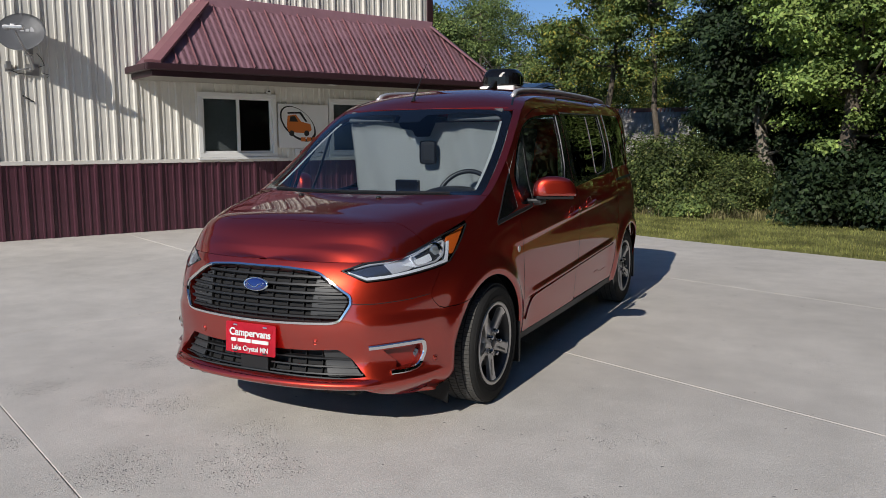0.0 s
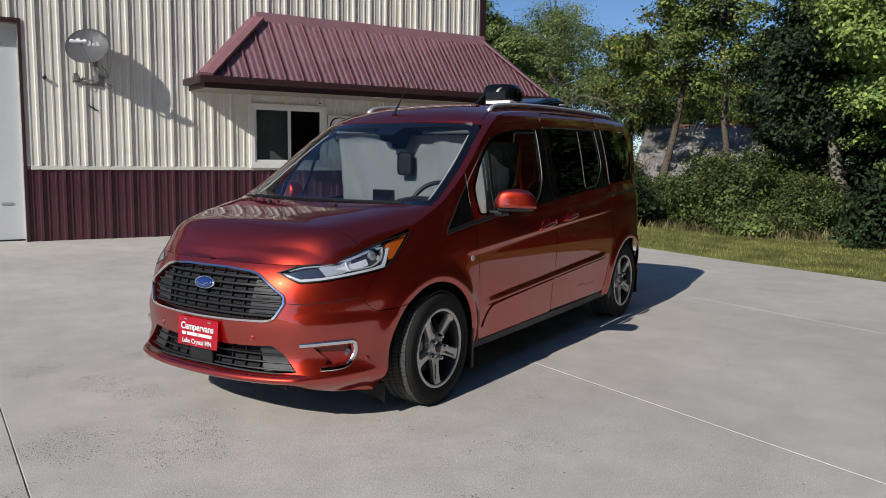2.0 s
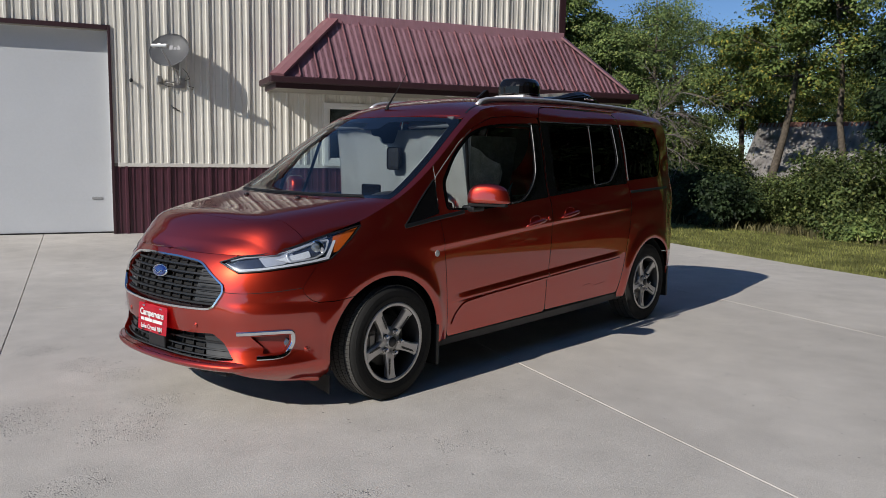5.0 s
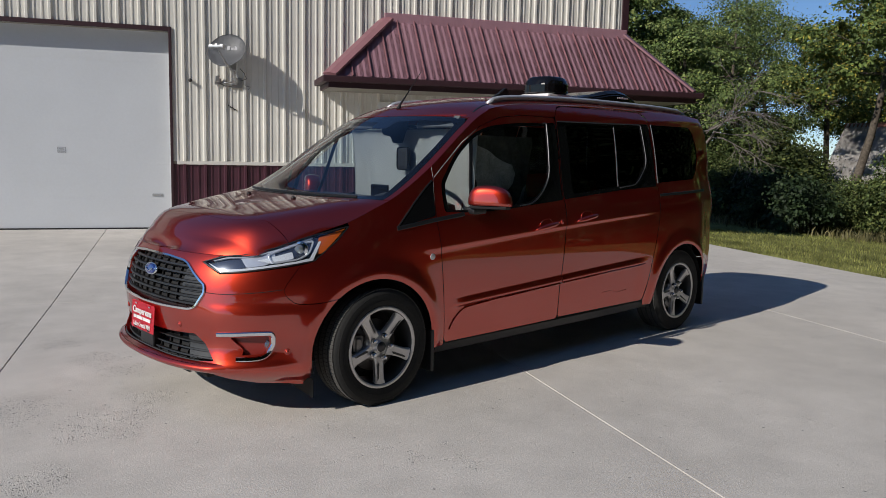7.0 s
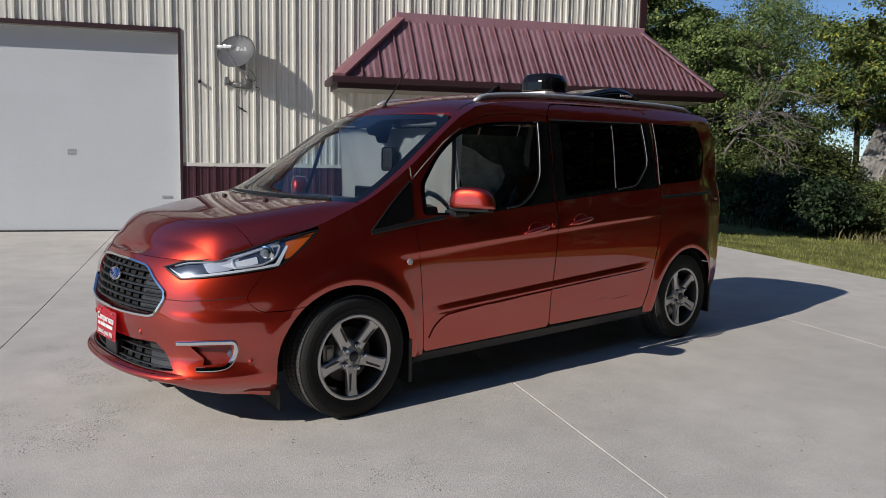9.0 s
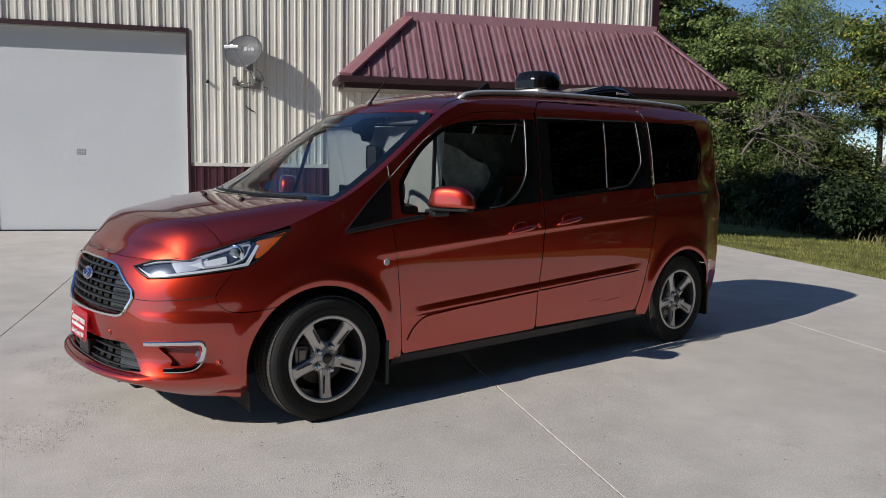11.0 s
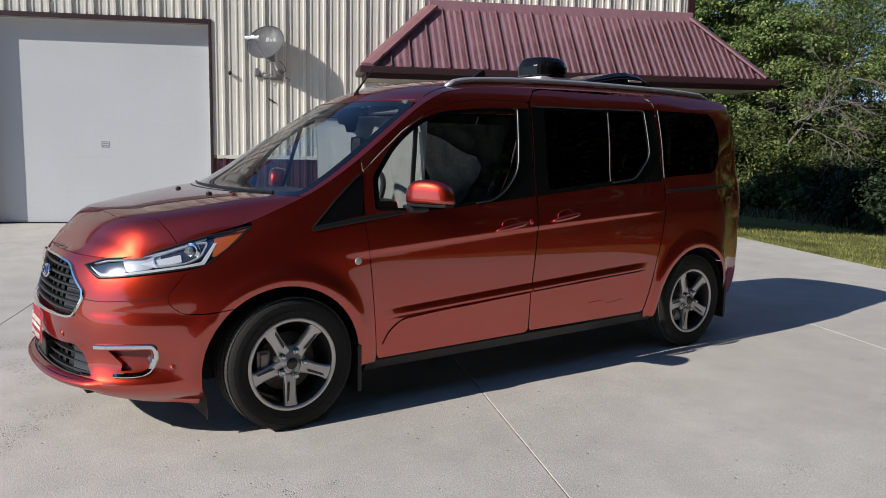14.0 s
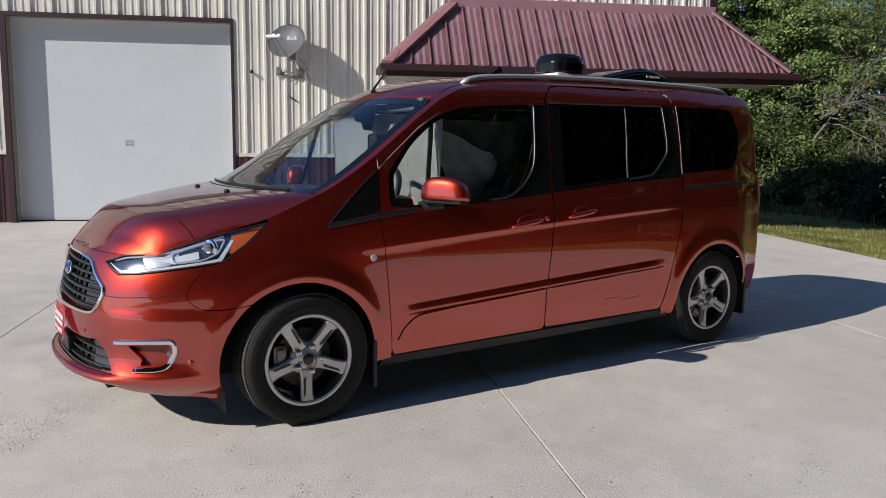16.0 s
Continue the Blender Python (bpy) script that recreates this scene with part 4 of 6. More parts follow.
# painted pillars beside the windscreen and the roof skin
for sg in (1, -1):
    pil = [(1.604, sg * .958), (1.80, sg * .953), (2.10, sg * .948), (2.335, sg * .94), (2.38, sg * .93), (2.50, sg * .985), (2.50, sg * .999), (1.604, sg * .999)]
    panel("windscreen_pillar", top, pil, PAINT, van, step=.02, rim=.008)
for sg in (1, -1):
    ribbon("pillar_trim", top, rounded([(1.70, sg * .885), (1.9, sg * .880), (2.10, sg * .872), (2.29, sg * .862)], [0, .05, .05, 0]), .02, .004, PILLAR_GREY, van, base=-.022)
panel("cowl", top, [(1.566, -.97), (1.60, -.97), (1.583, 0), (1.60, .97), (1.566, .97), (1.557, 0)], BLACK, van, step=.03, lift=-.022, rim=0, label="black plastic cowl under the wipers")
roof_line = [(2.379, -.92), (2.405, -.6), (2.417, 0), (2.405, .6), (2.379, .92), (2.40, .94), (2.50, .985), (2.60, .999), (U_TOP, .999), (U_TOP, -.999), (2.60, -.999), (2.50, -.985), (2.40, -.94)]
panel("roof_skin", top, roof_line, PAINT, van, step=.04, rim=.006)
ribbon("roof_front_lip", top, [(2.414, s / 20 * .88) for s in range(-20, 21)], .012, .0025, PAINT, van, step=.02)
for sg in (1, -1):
    ribbon("roof_ditch_seal", top, [(2.45, sg * .90), (2.6, sg * .86), (2.9, sg * .84), (3.6, sg * .835), (4.6, sg * .84), (5.2, sg * .86)], .014, .002, BLACK, van)

# ---- sides ----
def y_at(u):
    return float(np.interp(u, _u, _fine[:, 1]))


WING = [(-.03 - math.sqrt(.395**2 - .311**2), .626), (y_at(1.10), .611), (y_at(1.0215), .610), (y_at(.987), .621), (y_at(.9525), .650), (y_at(.9395), .673), (y_at(.9395), .6915), (y_at(.9525), .715), (y_at(1.0245), .7995), (y_at(1.09), .820), (y_at(1.252), .924), (y_at(1.337), .999)]
WING += [(y, float(edge_z(u_of_y(y))) - .001) for y in (-.17, -.1, -.02, .06, .14, .2, .3, .4, .431)]
WING += [(.431, 1.25), (.400, 1.01), (.421, .82), (.476, .30), (.476, .262), (.372, .262)] + [p for p in reversed(arc(-.03, .315, .395, 126, -6, 24))]
FDOOR = [(.434, 1.245), (.403, 1.01), (.4255, .82), (.4805, .30), (.497, .277), (1.51, .292), (1.525, .315), (1.516, .608), (1.568, 1.088), (1.632, 1.65), (1.3, 1.652), (1.08, 1.628), (.88, 1.562), (.70, 1.458), (.53, 1.325)]
FGLASS = [(.47, 1.052), (.49, 1.225), (.63, 1.395), (.81, 1.52), (.97, 1.572), (1.2, 1.598), (1.627, 1.615), (1.5655, 1.098), (1.40, 1.085), (1.25, 1.075), (.98, 1.052), (.72, 1.043)]
FPANE = [(.505, 1.066), (.52, 1.215), (.65, 1.378), (.825, 1.502), (.98, 1.555), (1.2, 1.582), (1.522, 1.594), (1.462, 1.25), (1.372, 1.16), (1.255, 1.10), (.98, 1.068), (.72, 1.058)]
SDOOR = [(1.54, .30), (1.532, .315), (1.523, .608), (1.575, 1.088), (1.648, 1.66), (1.70, 1.722), (1.78, 1.735), (2.70, 1.735), (2.775, 1.69), (2.744, 1.148), (2.681, .852), (2.612, .592), (2.545, .318), (2.525, .305)]
SGLASS = [(1.648, 1.63), (2.769, 1.65), (2.741, 1.172), (2.25, 1.150), (1.579, 1.10)]
SPANE = [(1.745, 1.608), (2.652, 1.63), (2.633, 1.34), (2.47, 1.20), (2.25, 1.180), (1.69, 1.135)]
SPANE_A, SPANE_B = [(1.745, 1.608), (2.305, 1.622), (2.23, 1.178), (1.69, 1.135)], [(2.325, 1.622), (2.652, 1.63), (2.633, 1.34), (2.47, 1.20), (2.25, 1.180)]
QGLASS = [(2.789, 1.648), (3.43, 1.648), (3.478, 1.46), (3.422, 1.315), (3.33, 1.225), (2.759, 1.198)]
QUARTER = [(2.552, .305), (2.619, .592), (2.688, .852), (2.751, 1.148), (2.782, 1.692), (2.74, 1.738)] + [(y, float(edge_z(u_of_y(y))) - .002) for y in (2.9, 3.1, 3.3, 3.5, 3.7, 3.8)]
QUARTER += [(3.84, 1.55), (3.87, 1.2), (3.875, .70), (3.80, .52), (3.62, .50), (3.47, .42)]
QUARTER += [p for p in arc(3.062, .325, .388, 10, 172)] + [(2.674, .30), (2.65, .262), (2.57, .262)]
CANT = [(.437, 1.251), (.53, 1.3285), (.70, 1.4615), (.88, 1.5655), (1.08, 1.6315), (1.3, 1.6555), (1.636, 1.6535), (1.695, 1.7265), (1.74, 1.739)] + [(y, float(edge_z(u_of_y(y))) - .001) for y in (1.7, 1.5, 1.3, 1.15, 1.0, .85, .7, .55, .435)]
for sg in (1, -1):
    W = side_of(sg)
    panel("front_wing", W, WING, PAINT, van, step=.02, rim=.005, label="copper-red front wing over the wheel")
    fd = panel("front_door", W, rounded(FDOOR, .02), PAINT, van, holes=[rounded(FGLASS, [.03, .03, .08, .08, .08, .1, .02, .02, .05, .05, .1, .1])], step=.016 if sg > 0 else .03, rim=0, folds=(shoulder_z, ledge_z, ledge_top_z) if sg > 0 else (), label="copper-red front door with a large window")
    sd = panel("sliding_door", W, rounded(SDOOR, .02), PAINT, van, holes=[rounded(SGLASS, .02)], step=.016 if sg > 0 else .03, rim=0, folds=(shoulder_z, ledge_z, ledge_top_z) if sg > 0 else (), label="copper-red sliding door with a split tinted window")
    panel("rear_quarter", W, QUARTER, PAINT, van, holes=[rounded(QGLASS, [.02, .05, .1, .06, .05, .02])], step=.024, rim=0, label="copper-red rear quarter with a tinted window")
    panel("roof_side_rail", W, CANT, PAINT, van, step=.022, rim=.002)
    # windows: black surround, pane, bright strips
    panel("window_surround", W, rounded(FGLASS, .02), GLOSS_BLACK, fd, holes=[rounded(FPANE, [.02, .03, .08, .08, .08, .1, .02, .05, .07, .07, .1, .1])], step=.03, lift=-.004, rim=.006)
    pane = panel("pane", W, rounded(FPANE, .02), GLASS_SIDE, fd, step=.035, lift=-.010, rim=0, label="clear door glass")
    pane.visible_shadow = False
    ribbon("window_bar", W, [(.70, 1.050), (.80, 1.505)], .028, .006, BLACK, fd, base=-.012)
    strip_line = [tuple(p) for p in rounded([(1.5, 1.608), (1.535, 1.612), (1.472, 1.25), (1.378, 1.15), (1.25, 1.083), (1.12, 1.072)], [0, .02, .07, .07, .05, 0])]
    ribbon("bright_strip", W, strip_line, .009, .006, STRIP, fd, "dull metal strip round the glass", base=-.003)
    panel("window_surround", W, rounded(SGLASS, .02), GLOSS_BLACK, sd, holes=[rounded(SPANE, .03)], step=.03, lift=-.003, rim=.006)
    for pn in (SPANE_A, SPANE_B):
        panel("pane", W, rounded(pn, .02), GLASS_DARK, sd, step=.04, lift=-.006, rim=0, label="nearly black privacy glass")
    ribbon("pane_bar", W, [(2.316, 1.625), (2.236, 1.178)], .009, .004, STRIP, sd, base=-.005)
    ribbon("bright_strip", W, rounded([(1.66, 1.628), (2.664, 1.642), (2.645, 1.335), (2.478, 1.19), (2.25, 1.168)], [0, .02, .06, .06, 0]), .008, .005, STRIP, sd, "dull metal strip round the glass")
    panel("quarter_pane", W, rounded(QGLASS, [.02, .05, .1, .06, .05, .02]), GLASS_DARK, van, step=.04, lift=-.004, rim=0, label="nearly black rear side window")
    ribbon("bright_strip", W, [(2.808, 1.648), (2.762, 1.196)], .010, .005, STRIP, van)
    ribbon("slide_track", W, [(2.752, 1.105), (3.1, 1.117), (3.53, 1.130)], .022, .003, BLACK, van, "black slot of the sliding door's rail")
    # black corner piece ahead of the door glass, with a grey lower edge
    TRI = [(.128, .974), (.263, 1.104), (.36, 1.185), (.427, 1.236), (.398, 1.035)]
    panel("corner_window", W, rounded(TRI, .012), GLOSS_BLACK, van, step=.02, lift=.003, rim=.006)
    ribbon("corner_trim", W, [(.125, .972), (.40, 1.012), (.62, 1.038)], .024, .005, BLACK, van)
    ribbon("door_seal", W, [(.4345, 1.252), (.403, 1.01), (.425, .82), (.480, .30)], .016, .002, DARK, van, base=-.012)
    ribbon("corner_trim", W, [(.128, .978), (.263, 1.108), (.36, 1.189), (.42, 1.236)], .008, .005, BLACK, van)
    # mouldings low on the doors
    ribbon("door_moulding", W, rounded([(.514, .353), (.545, .41), (.62, .470), (1.0, .507), (1.507, .540)], [0, .04, .06, .1, 0]), .007, .007, PAINT, fd)
    ribbon("door_moulding", W, [(1.54, .543), (2.086, .574), (2.52, .592)], .007, .007, PAINT, sd)
    ribbon("lower_fold", W, rounded([(2.02, .418), (2.13, .425), (2.19, .400), (2.34, .412)], [0, .02, .02, 0]), .004, .003, PAINT, sd)
    # sill and arch liners
    ribbon("sill", W, [(.42, .235), (1.5, .25), (2.63, .262)], .075, .02, BLACK, van, "black plastic sill", base=-.03)
    for dr, y0, z0, mat in ((fd, 1.34, .930, PAINT), (sd, 1.775, .968, PAINT)):
        q = W(np.array([y0]), np.array([z0]))[0]
        bm = bmesh.new()
        tilt = Matrix.Translation(q) @ Matrix.Rotation(radians(9), 4, "X")
        pts = [(sg * a, b, c) for a, b, c in ((.006, -.12, 0), (.018, -.105, .004), (.027, -.06, .006), (.029, 0, .006), (.027, .06, .006), (.018, .10, .004), (.006, .115, 0))]
        tube(bm, pts, [.003, .010, .015, .016, .015, .011, .004], 10)
        hd = part("door_handle", bm, mat, dr, smooth=True)
        hd.matrix_world = tilt
        bm = bmesh.new()
        tube(bm, [(sg * .001, -.062 * math.cos(k * math.pi / 16), .044 * math.sin(k * math.pi / 16)**.6) for k in range(17)], .002, 6)
        cup = part("handle_cup", bm, PAINT, dr, "rounded rim of the finger recess", smooth=True)
        cup.matrix_world = tilt @ Matrix.Translation((0, 0, .006))
        if dr is fd:
            lk = part("key_lock", lathe([(0, .0), (0, .016), (.008, .015), (.012, .010), (.012, 0)], 20), PAINT, fd, smooth=True)
            lk.matrix_world = tilt @ Matrix.Translation((sg * .012, .145, .004)) @ Matrix.Rotation(radians(0 if sg > 0 else 180), 4, "Z")
    q = W(np.array([.358]), np.array([.803]))[0]
    bd = part("side_repeater", lathe([(0, 0), (0, .019), (.003, .0185), (.004, .014), (.003, .012), (.006, .007), (.0065, 0)], 24), SATIN, van, "small round silver-rimmed side lamp", smooth=True)
    bd.matrix_world = Matrix.Translation(q) @ Matrix.Rotation(radians(0 if sg > 0 else 180), 4, "Z")

# dark inner body behind the shut lines, with wheel wells left open
bm = bmesh.new()
box(bm, -.78, .78, .40, 2.66, .24, 1.0, .03)
box(bm, -.52, .52, -.70, .40, .24, .80, .03)
box(bm, -.52, .52, 2.66, 3.74, .26, 1.0, .03)
box(bm, -.60, .60, 3.45, 3.70, .50, 1.0, .03)
box(bm, -.58, .58, -.74, -.42, .225, .25, .01)
box(bm, -.52, .52, -.86, -.70, .228, .30, .01)
box(bm, -.40, .40, -.90, -.70, .236, .30, .01)
box(bm, -.50, .50, -.42, 3.7, .20, .25, .01)
part("underbody", bm, DARK, van)
for sg in (1, -1):
    for yc in (0.0, 3.062):
        bm = bmesh.new()
        n = 24
        ring = [[bm.verts.new((sg * x, yc - (.03 if yc == 0 else 0) + .395 * math.cos(a), .320 + .395 * math.sin(a))) for x in (.48, .83)] for a in [radians(-12 + 204 * k / n) for k in range(n + 1)]]
        for a, b in zip(ring, ring[1:]):
            bm.faces.new((a[0], a[1], b[1], b[0]))
        bm.faces.new([r[0] for r in ring])
        part("wheel_arch_liner", bm, DARK, van)
# tail: closed rear end
panel("tail_panel", wr, [(5.42, .52), (5.42, 1.5), (5.36, 1.66), (6.12, 1.66), (6.12, .52)], PAINT, van, step=.06)
panel("tail_panel", wr, [(-5.42, .52), (-5.42, 1.5), (-5.36, 1.66), (-6.12, 1.66), (-6.12, .52)], PAINT, van, step=.06)
for sg in (1, -1):
    S_ = front_of(sg)
    panel("rear_bumper", S_, [(4.97, .33), (4.95, .42), (5.10, .495), (5.30, .515), (6.13, .515), (6.13, .31), (5.2, .305)], PAINT, van, step=.04, lift=.002)
    panel("rear_lamp", S_, rounded([(5.33, 1.20), (5.42, 1.20), (5.46, .80), (5.36, .78)], .02), material("red_lamp", (.45, .02, .02), rough=.12, coat=1), van, step=.03, lift=.004)

# ---- grille, lamps, plate ----
grille = panel("grille", wr, rounded(both([(u * 1.01, z) for u, z in GRILLE]), .03), DARK, van, step=.04, lift=-.045, rim=0, label="black slatted grille in a chrome surround")
ribbon("chrome_surround", wr, rounded(both([(0, .822), (.16, .822), (.317, .812), (.364, .800), (.517, .703), (.519, .667), (.465, .586), (.42, .576), (.16, .570), (0, .568)]), .035), .014, .014, CHROME, grille, closed=True, base=-.004)


def half_width(z, poly):
    """How far the opening reaches to the side at this height."""
    us = [a[0] + (b[0] - a[0]) * (z - a[1]) / (b[1] - a[1]) for a, b in zip(poly, poly[1:]) if (a[1] - z) * (b[1] - z) <= 0 and a[1] != b[1]]
    return max(us)


for i in range(6):
    z = .603 + i * .0375
    w_ = half_width(z, GRILLE) - .012
    ribbon("slat", wr, [(-w_ + 2 * w_ * k / 30, z) for k in range(31)], .016, .018, BLACK, grille, base=-.030, crown=.3)
for i in range(9):
    u = -.36 + i * .09
    lo_, hi_ = .585, .815 - .1 * max(0, abs(u) - .28)
    ribbon("grille_post", wr, [(u, lo_), (u, hi_)], .008, .012, DARK, grille, base=-.044)
for sg in (1, -1):
    panel("grille_blank", wr, rounded([(sg * .31, .595), (sg * .335, .790), (sg * .37, .778), (sg * .495, .698), (sg * .495, .668), (sg * .455, .598)], .02), GREY_PLASTIC, grille, step=.04, lift=-.026, rim=.01)
    for i in range(7):
        z = .615 + i * .026
        w_ = half_width(z, GRILLE) - .018
        ribbon("blank_rib", wr, [(sg * .35, z), (sg * w_, z)], .007, .006, BLACK, grille, base=-.025)
BLUE = material("badge_blue", (.012, .03, .16), rough=.15, coat=1)
bpos = wrap(np.array([0.0]), np.array([.735]))[0]
bm = lathe([(0, 0), (0, 1), (.35, 1.0), (.5, .93), (.5, .87), (.42, .84), (.45, .5), (.46, 0)], 48, "y")
bmesh.ops.transform(bm, verts=bm.verts, matrix=Matrix.Diagonal((.076, -.022, .034, 1)))
bmesh.ops.recalc_face_normals(bm, faces=bm.faces)
badge = part("badge_rim", bm, CHROME, grille, "oval chrome badge with a blue field", smooth=True)
badge.matrix_world = Matrix.Translation((0, bpos[1] + .012, .735)) @ Matrix.Rotation(radians(-14), 4, "X")
bm = lathe([(0, 0), (0, .88), (.3, .87), (.36, .6), (.38, 0)], 48, "y")
bmesh.ops.transform(bm, verts=bm.verts, matrix=Matrix.Diagonal((.072, -.030, .032, 1)))
bmesh.ops.recalc_face_normals(bm, faces=bm.faces)
bf = part("badge_field", bm, BLUE, grille, "blue enamel", smooth=True)
bf.matrix_world = Matrix.Translation((0, bpos[1] + .008, .735)) @ Matrix.Rotation(radians(-14), 4, "X")
bm = bmesh.new()
tube(bm, [(.044 * math.cos(a) * (1 - .2 * math.sin(2 * a)), 0, .009 * math.sin(3 * a) * .9) for a in [math.pi * k / 24 for k in range(25)]], .0022, 6)
sc = part("badge_script", bm, CHROME, grille, smooth=True)
sc.matrix_world = Matrix.Translation((0, bpos[1] - .006, .733)) @ Matrix.Rotation(radians(-14), 4, "X")

lower = panel("lower_grille", wr, rounded(both([(u * 1.01, z) for u, z in LOWER]), .012), DARK, van, step=.04, lift=-.06, rim=0, label="black slatted lower intake")
for i, z in enumerate((.335, .368, .40)):
    w_ = half_width(z, LOWER) - .01
    ribbon("slat", wr, [(-w_ + 2 * w_ * k / 30, z) for k in range(31)], .012, .03, BLACK, lower, base=-.05, crown=.3)
ribbon("lip_strip", wr, [(-.575 + 1.15 * k / 30, .318 - .004 * math.cos(k / 30 * 2 * math.pi)) for k in range(31)], .008, .006, GREY_PLASTIC, lower, base=-.008)
for i in range(11):
    u = -.45 + i * .09
    ribbon("grille_post", wr, [(u, .318), (u, .435)], .008, .014, DARK, lower, base=-.058)
for sg in (1, -1):
    panel("intake_blank", wr, rounded([(sg * .40, .325), (sg * .37, .432), (sg * .45, .44), (sg * .51, .40), (sg * .565, .33)], .008), GREY_PLASTIC, lower, step=.03, lift=-.03, rim=.01)
bm = bmesh.new()
box(bm, -.085, .085, -.955, -.90, .315, .405, .008)
part("radar_box", bm, BLACK, lower)

LENS = material("projector_glass", (.25, .28, .30), rough=.03, metal=.6, coat=1.0)
# Body paint's red, lifted in colour where the pocket's shade turned it black
POCKET_RED = material("lifted_pocket_red", (.20, .016, .011), rough=.45, coat=.5, grain=.05, grain_scale=200)
AMBER = material("amber_reflector", (.50, .10, .014), rough=.18, coat=1.0)
LED = material("white_light_guide", (.62, .67, .74), rough=.2, coat=.6)
SILVER = material("lamp_bowl", (.74, .78, .85), rough=.2, metal=.55, grain=.05, grain_scale=40)
BOWL_GREY = material("smoked_lamp_bowl", (.17, .19, .23), rough=.14, metal=.8, grain=.05, grain_scale=40)
LAMP_BLACK = material("lamp_bezel", (.22, .25, .30), rough=.14, metal=.85, grain=.06, grain_scale=30)
LAMP = [(.466, .816), (.60, .850), (.72, .858), (.90, .893), (1.066, .938), (1.13, .953), (1.335, .995), (1.25, .922), (1.105, .826), (1.0, .812), (.71, .778), (.60, .770)]
for sg in (1, -1):
    S_ = front_of(sg)
    lamp = panel("headlamp", S_, rounded(LAMP, .01), LAMP_BLACK, van, step=.03, lift=-.022, rim=0, label="angular clear headlamp with an amber rear corner")
    panel("lamp_cover", S_, rounded(LAMP, .012), GLASS_LAMP, lamp, step=.025, lift=.002, rim=.0, label="clear polycarbonate cover").visible_shadow = False
    ribbon("lamp_seal", S_, rounded(LAMP, .012), .007, .004, BLACK, lamp, closed=True, base=-.002)
    panel("reflector", S_, rounded([(.55, .825), (.62, .838), (.73, .848), (.76, .815), (.72, .797), (.60, .790)], .015), BOWL_GREY, lamp, step=.02, lift=-.018, rim=.0)
    panel("reflector", S_, rounded([(.90, .880), (1.06, .922), (1.13, .933), (1.09, .868), (1.02, .840), (.90, .830)], .015), BOWL_GREY, lamp, step=.02, lift=-.018, rim=.0)
    panel("reflector_step", S_, rounded([(.70, .848), (.90, .884), (.90, .835), (.84, .815), (.74, .802)], .008), SILVER, lamp, step=.02, lift=-.016, rim=.006)
    panel("reflector_step", S_, rounded([(.80, .838), (.995, .878), (1.0, .846), (.88, .822)], .006), LED, lamp, step=.02, lift=-.012, rim=.006)
    ribbon("upper_guide", S_, [(.53, .829), (.62, .846), (.73, .854), (.90, .887), (1.06, .929), (1.12, .943)], .009, .008, SILVER, lamp, base=-.016)
    ribbon("chamber_edge", S_, rounded([(.86, .868), (1.05, .918), (1.125, .930), (1.085, .866), (1.02, .838), (.88, .826)], .02), .010, .012, SILVER, lamp, closed=True, base=-.018)
    panel("light_guide", S_, rounded([(.492, .818), (.60, .788), (.71, .795), (1.0, .828), (1.085, .842), (1.15, .925), (1.165, .925), (1.10, .829), (1.0, .815), (.71, .781), (.60, .773)], .004), LED, lamp, step=.02, lift=-.010, rim=.01)
    panel("indicator", S_, rounded([(1.155, .946), (1.315, .987), (1.24, .925), (1.165, .868), (1.138, .862)], .008), AMBER, lamp, step=.02, lift=-.012, rim=.008, label="amber reflector")
    q = S_(np.array([1.03]), np.array([.882]))[0]
    bm = lathe([(-.05, .02), (-.02, .040), (.0, .044), (.006, .040), (.004, .034), (.010, .026), (.016, .012), (.018, 0)], 32, "y")
    pj = part("projector", bm, CHROME, lamp, smooth=True)
    pj.matrix_world = Matrix.Translation((q[0] - sg * .022, q[1] + .022, q[2])) @ Matrix.Rotation(radians(180 + sg * 38), 4, "Z")
    bm = lathe([(.012, .03), (.02, .022), (.025, .010), (.026, 0)], 24, "y")
    pl = part("projector_lens", bm, LENS, lamp, smooth=True)
    pl.matrix_world = pj.matrix_world
    # fog lamp in its pocket
    fog = panel("fog_lamp", S_, rounded([(u * 1.0, z) for u, z in FOG], .012), POCKET_RED, van, step=.03, lift=-.028, rim=0, label="fog lamp pocket with a C-shaped chrome surround")
    line = rounded([(.60, .459), (.74, .468), (.876, .470), (.884, .415), (.846, .352), (.79, .340), (.70, .338)], [0, .05, .02, .04, .03, .05, 0])
    ribbon("chrome_frame", S_, line, .024, .012, CHROME, fog, crown=.3)
    ribbon("bumper_seam", S_, rounded([(.522, .668), (.62, .664), (.80, .676), (.930, .689)], [0, .05, .05, 0]), .0035, .0006, DARK, van, step=.015)
    q = S_(np.array([.828]), np.array([.402]))[0]
    bm = lathe([(-.03, .026), (0, .030), (.005, .028), (.002, .023), (.007, .010), (.008, 0)], 28, "y")
    fl = part("fog_bulb", bm, BOWL_GREY, fog, smooth=True)
    fl.matrix_world = Matrix.Translation((q[0] - sg * .02, q[1] + .03, q[2])) @ Matrix.Rotation(radians(180 + sg * 30), 4, "Z")
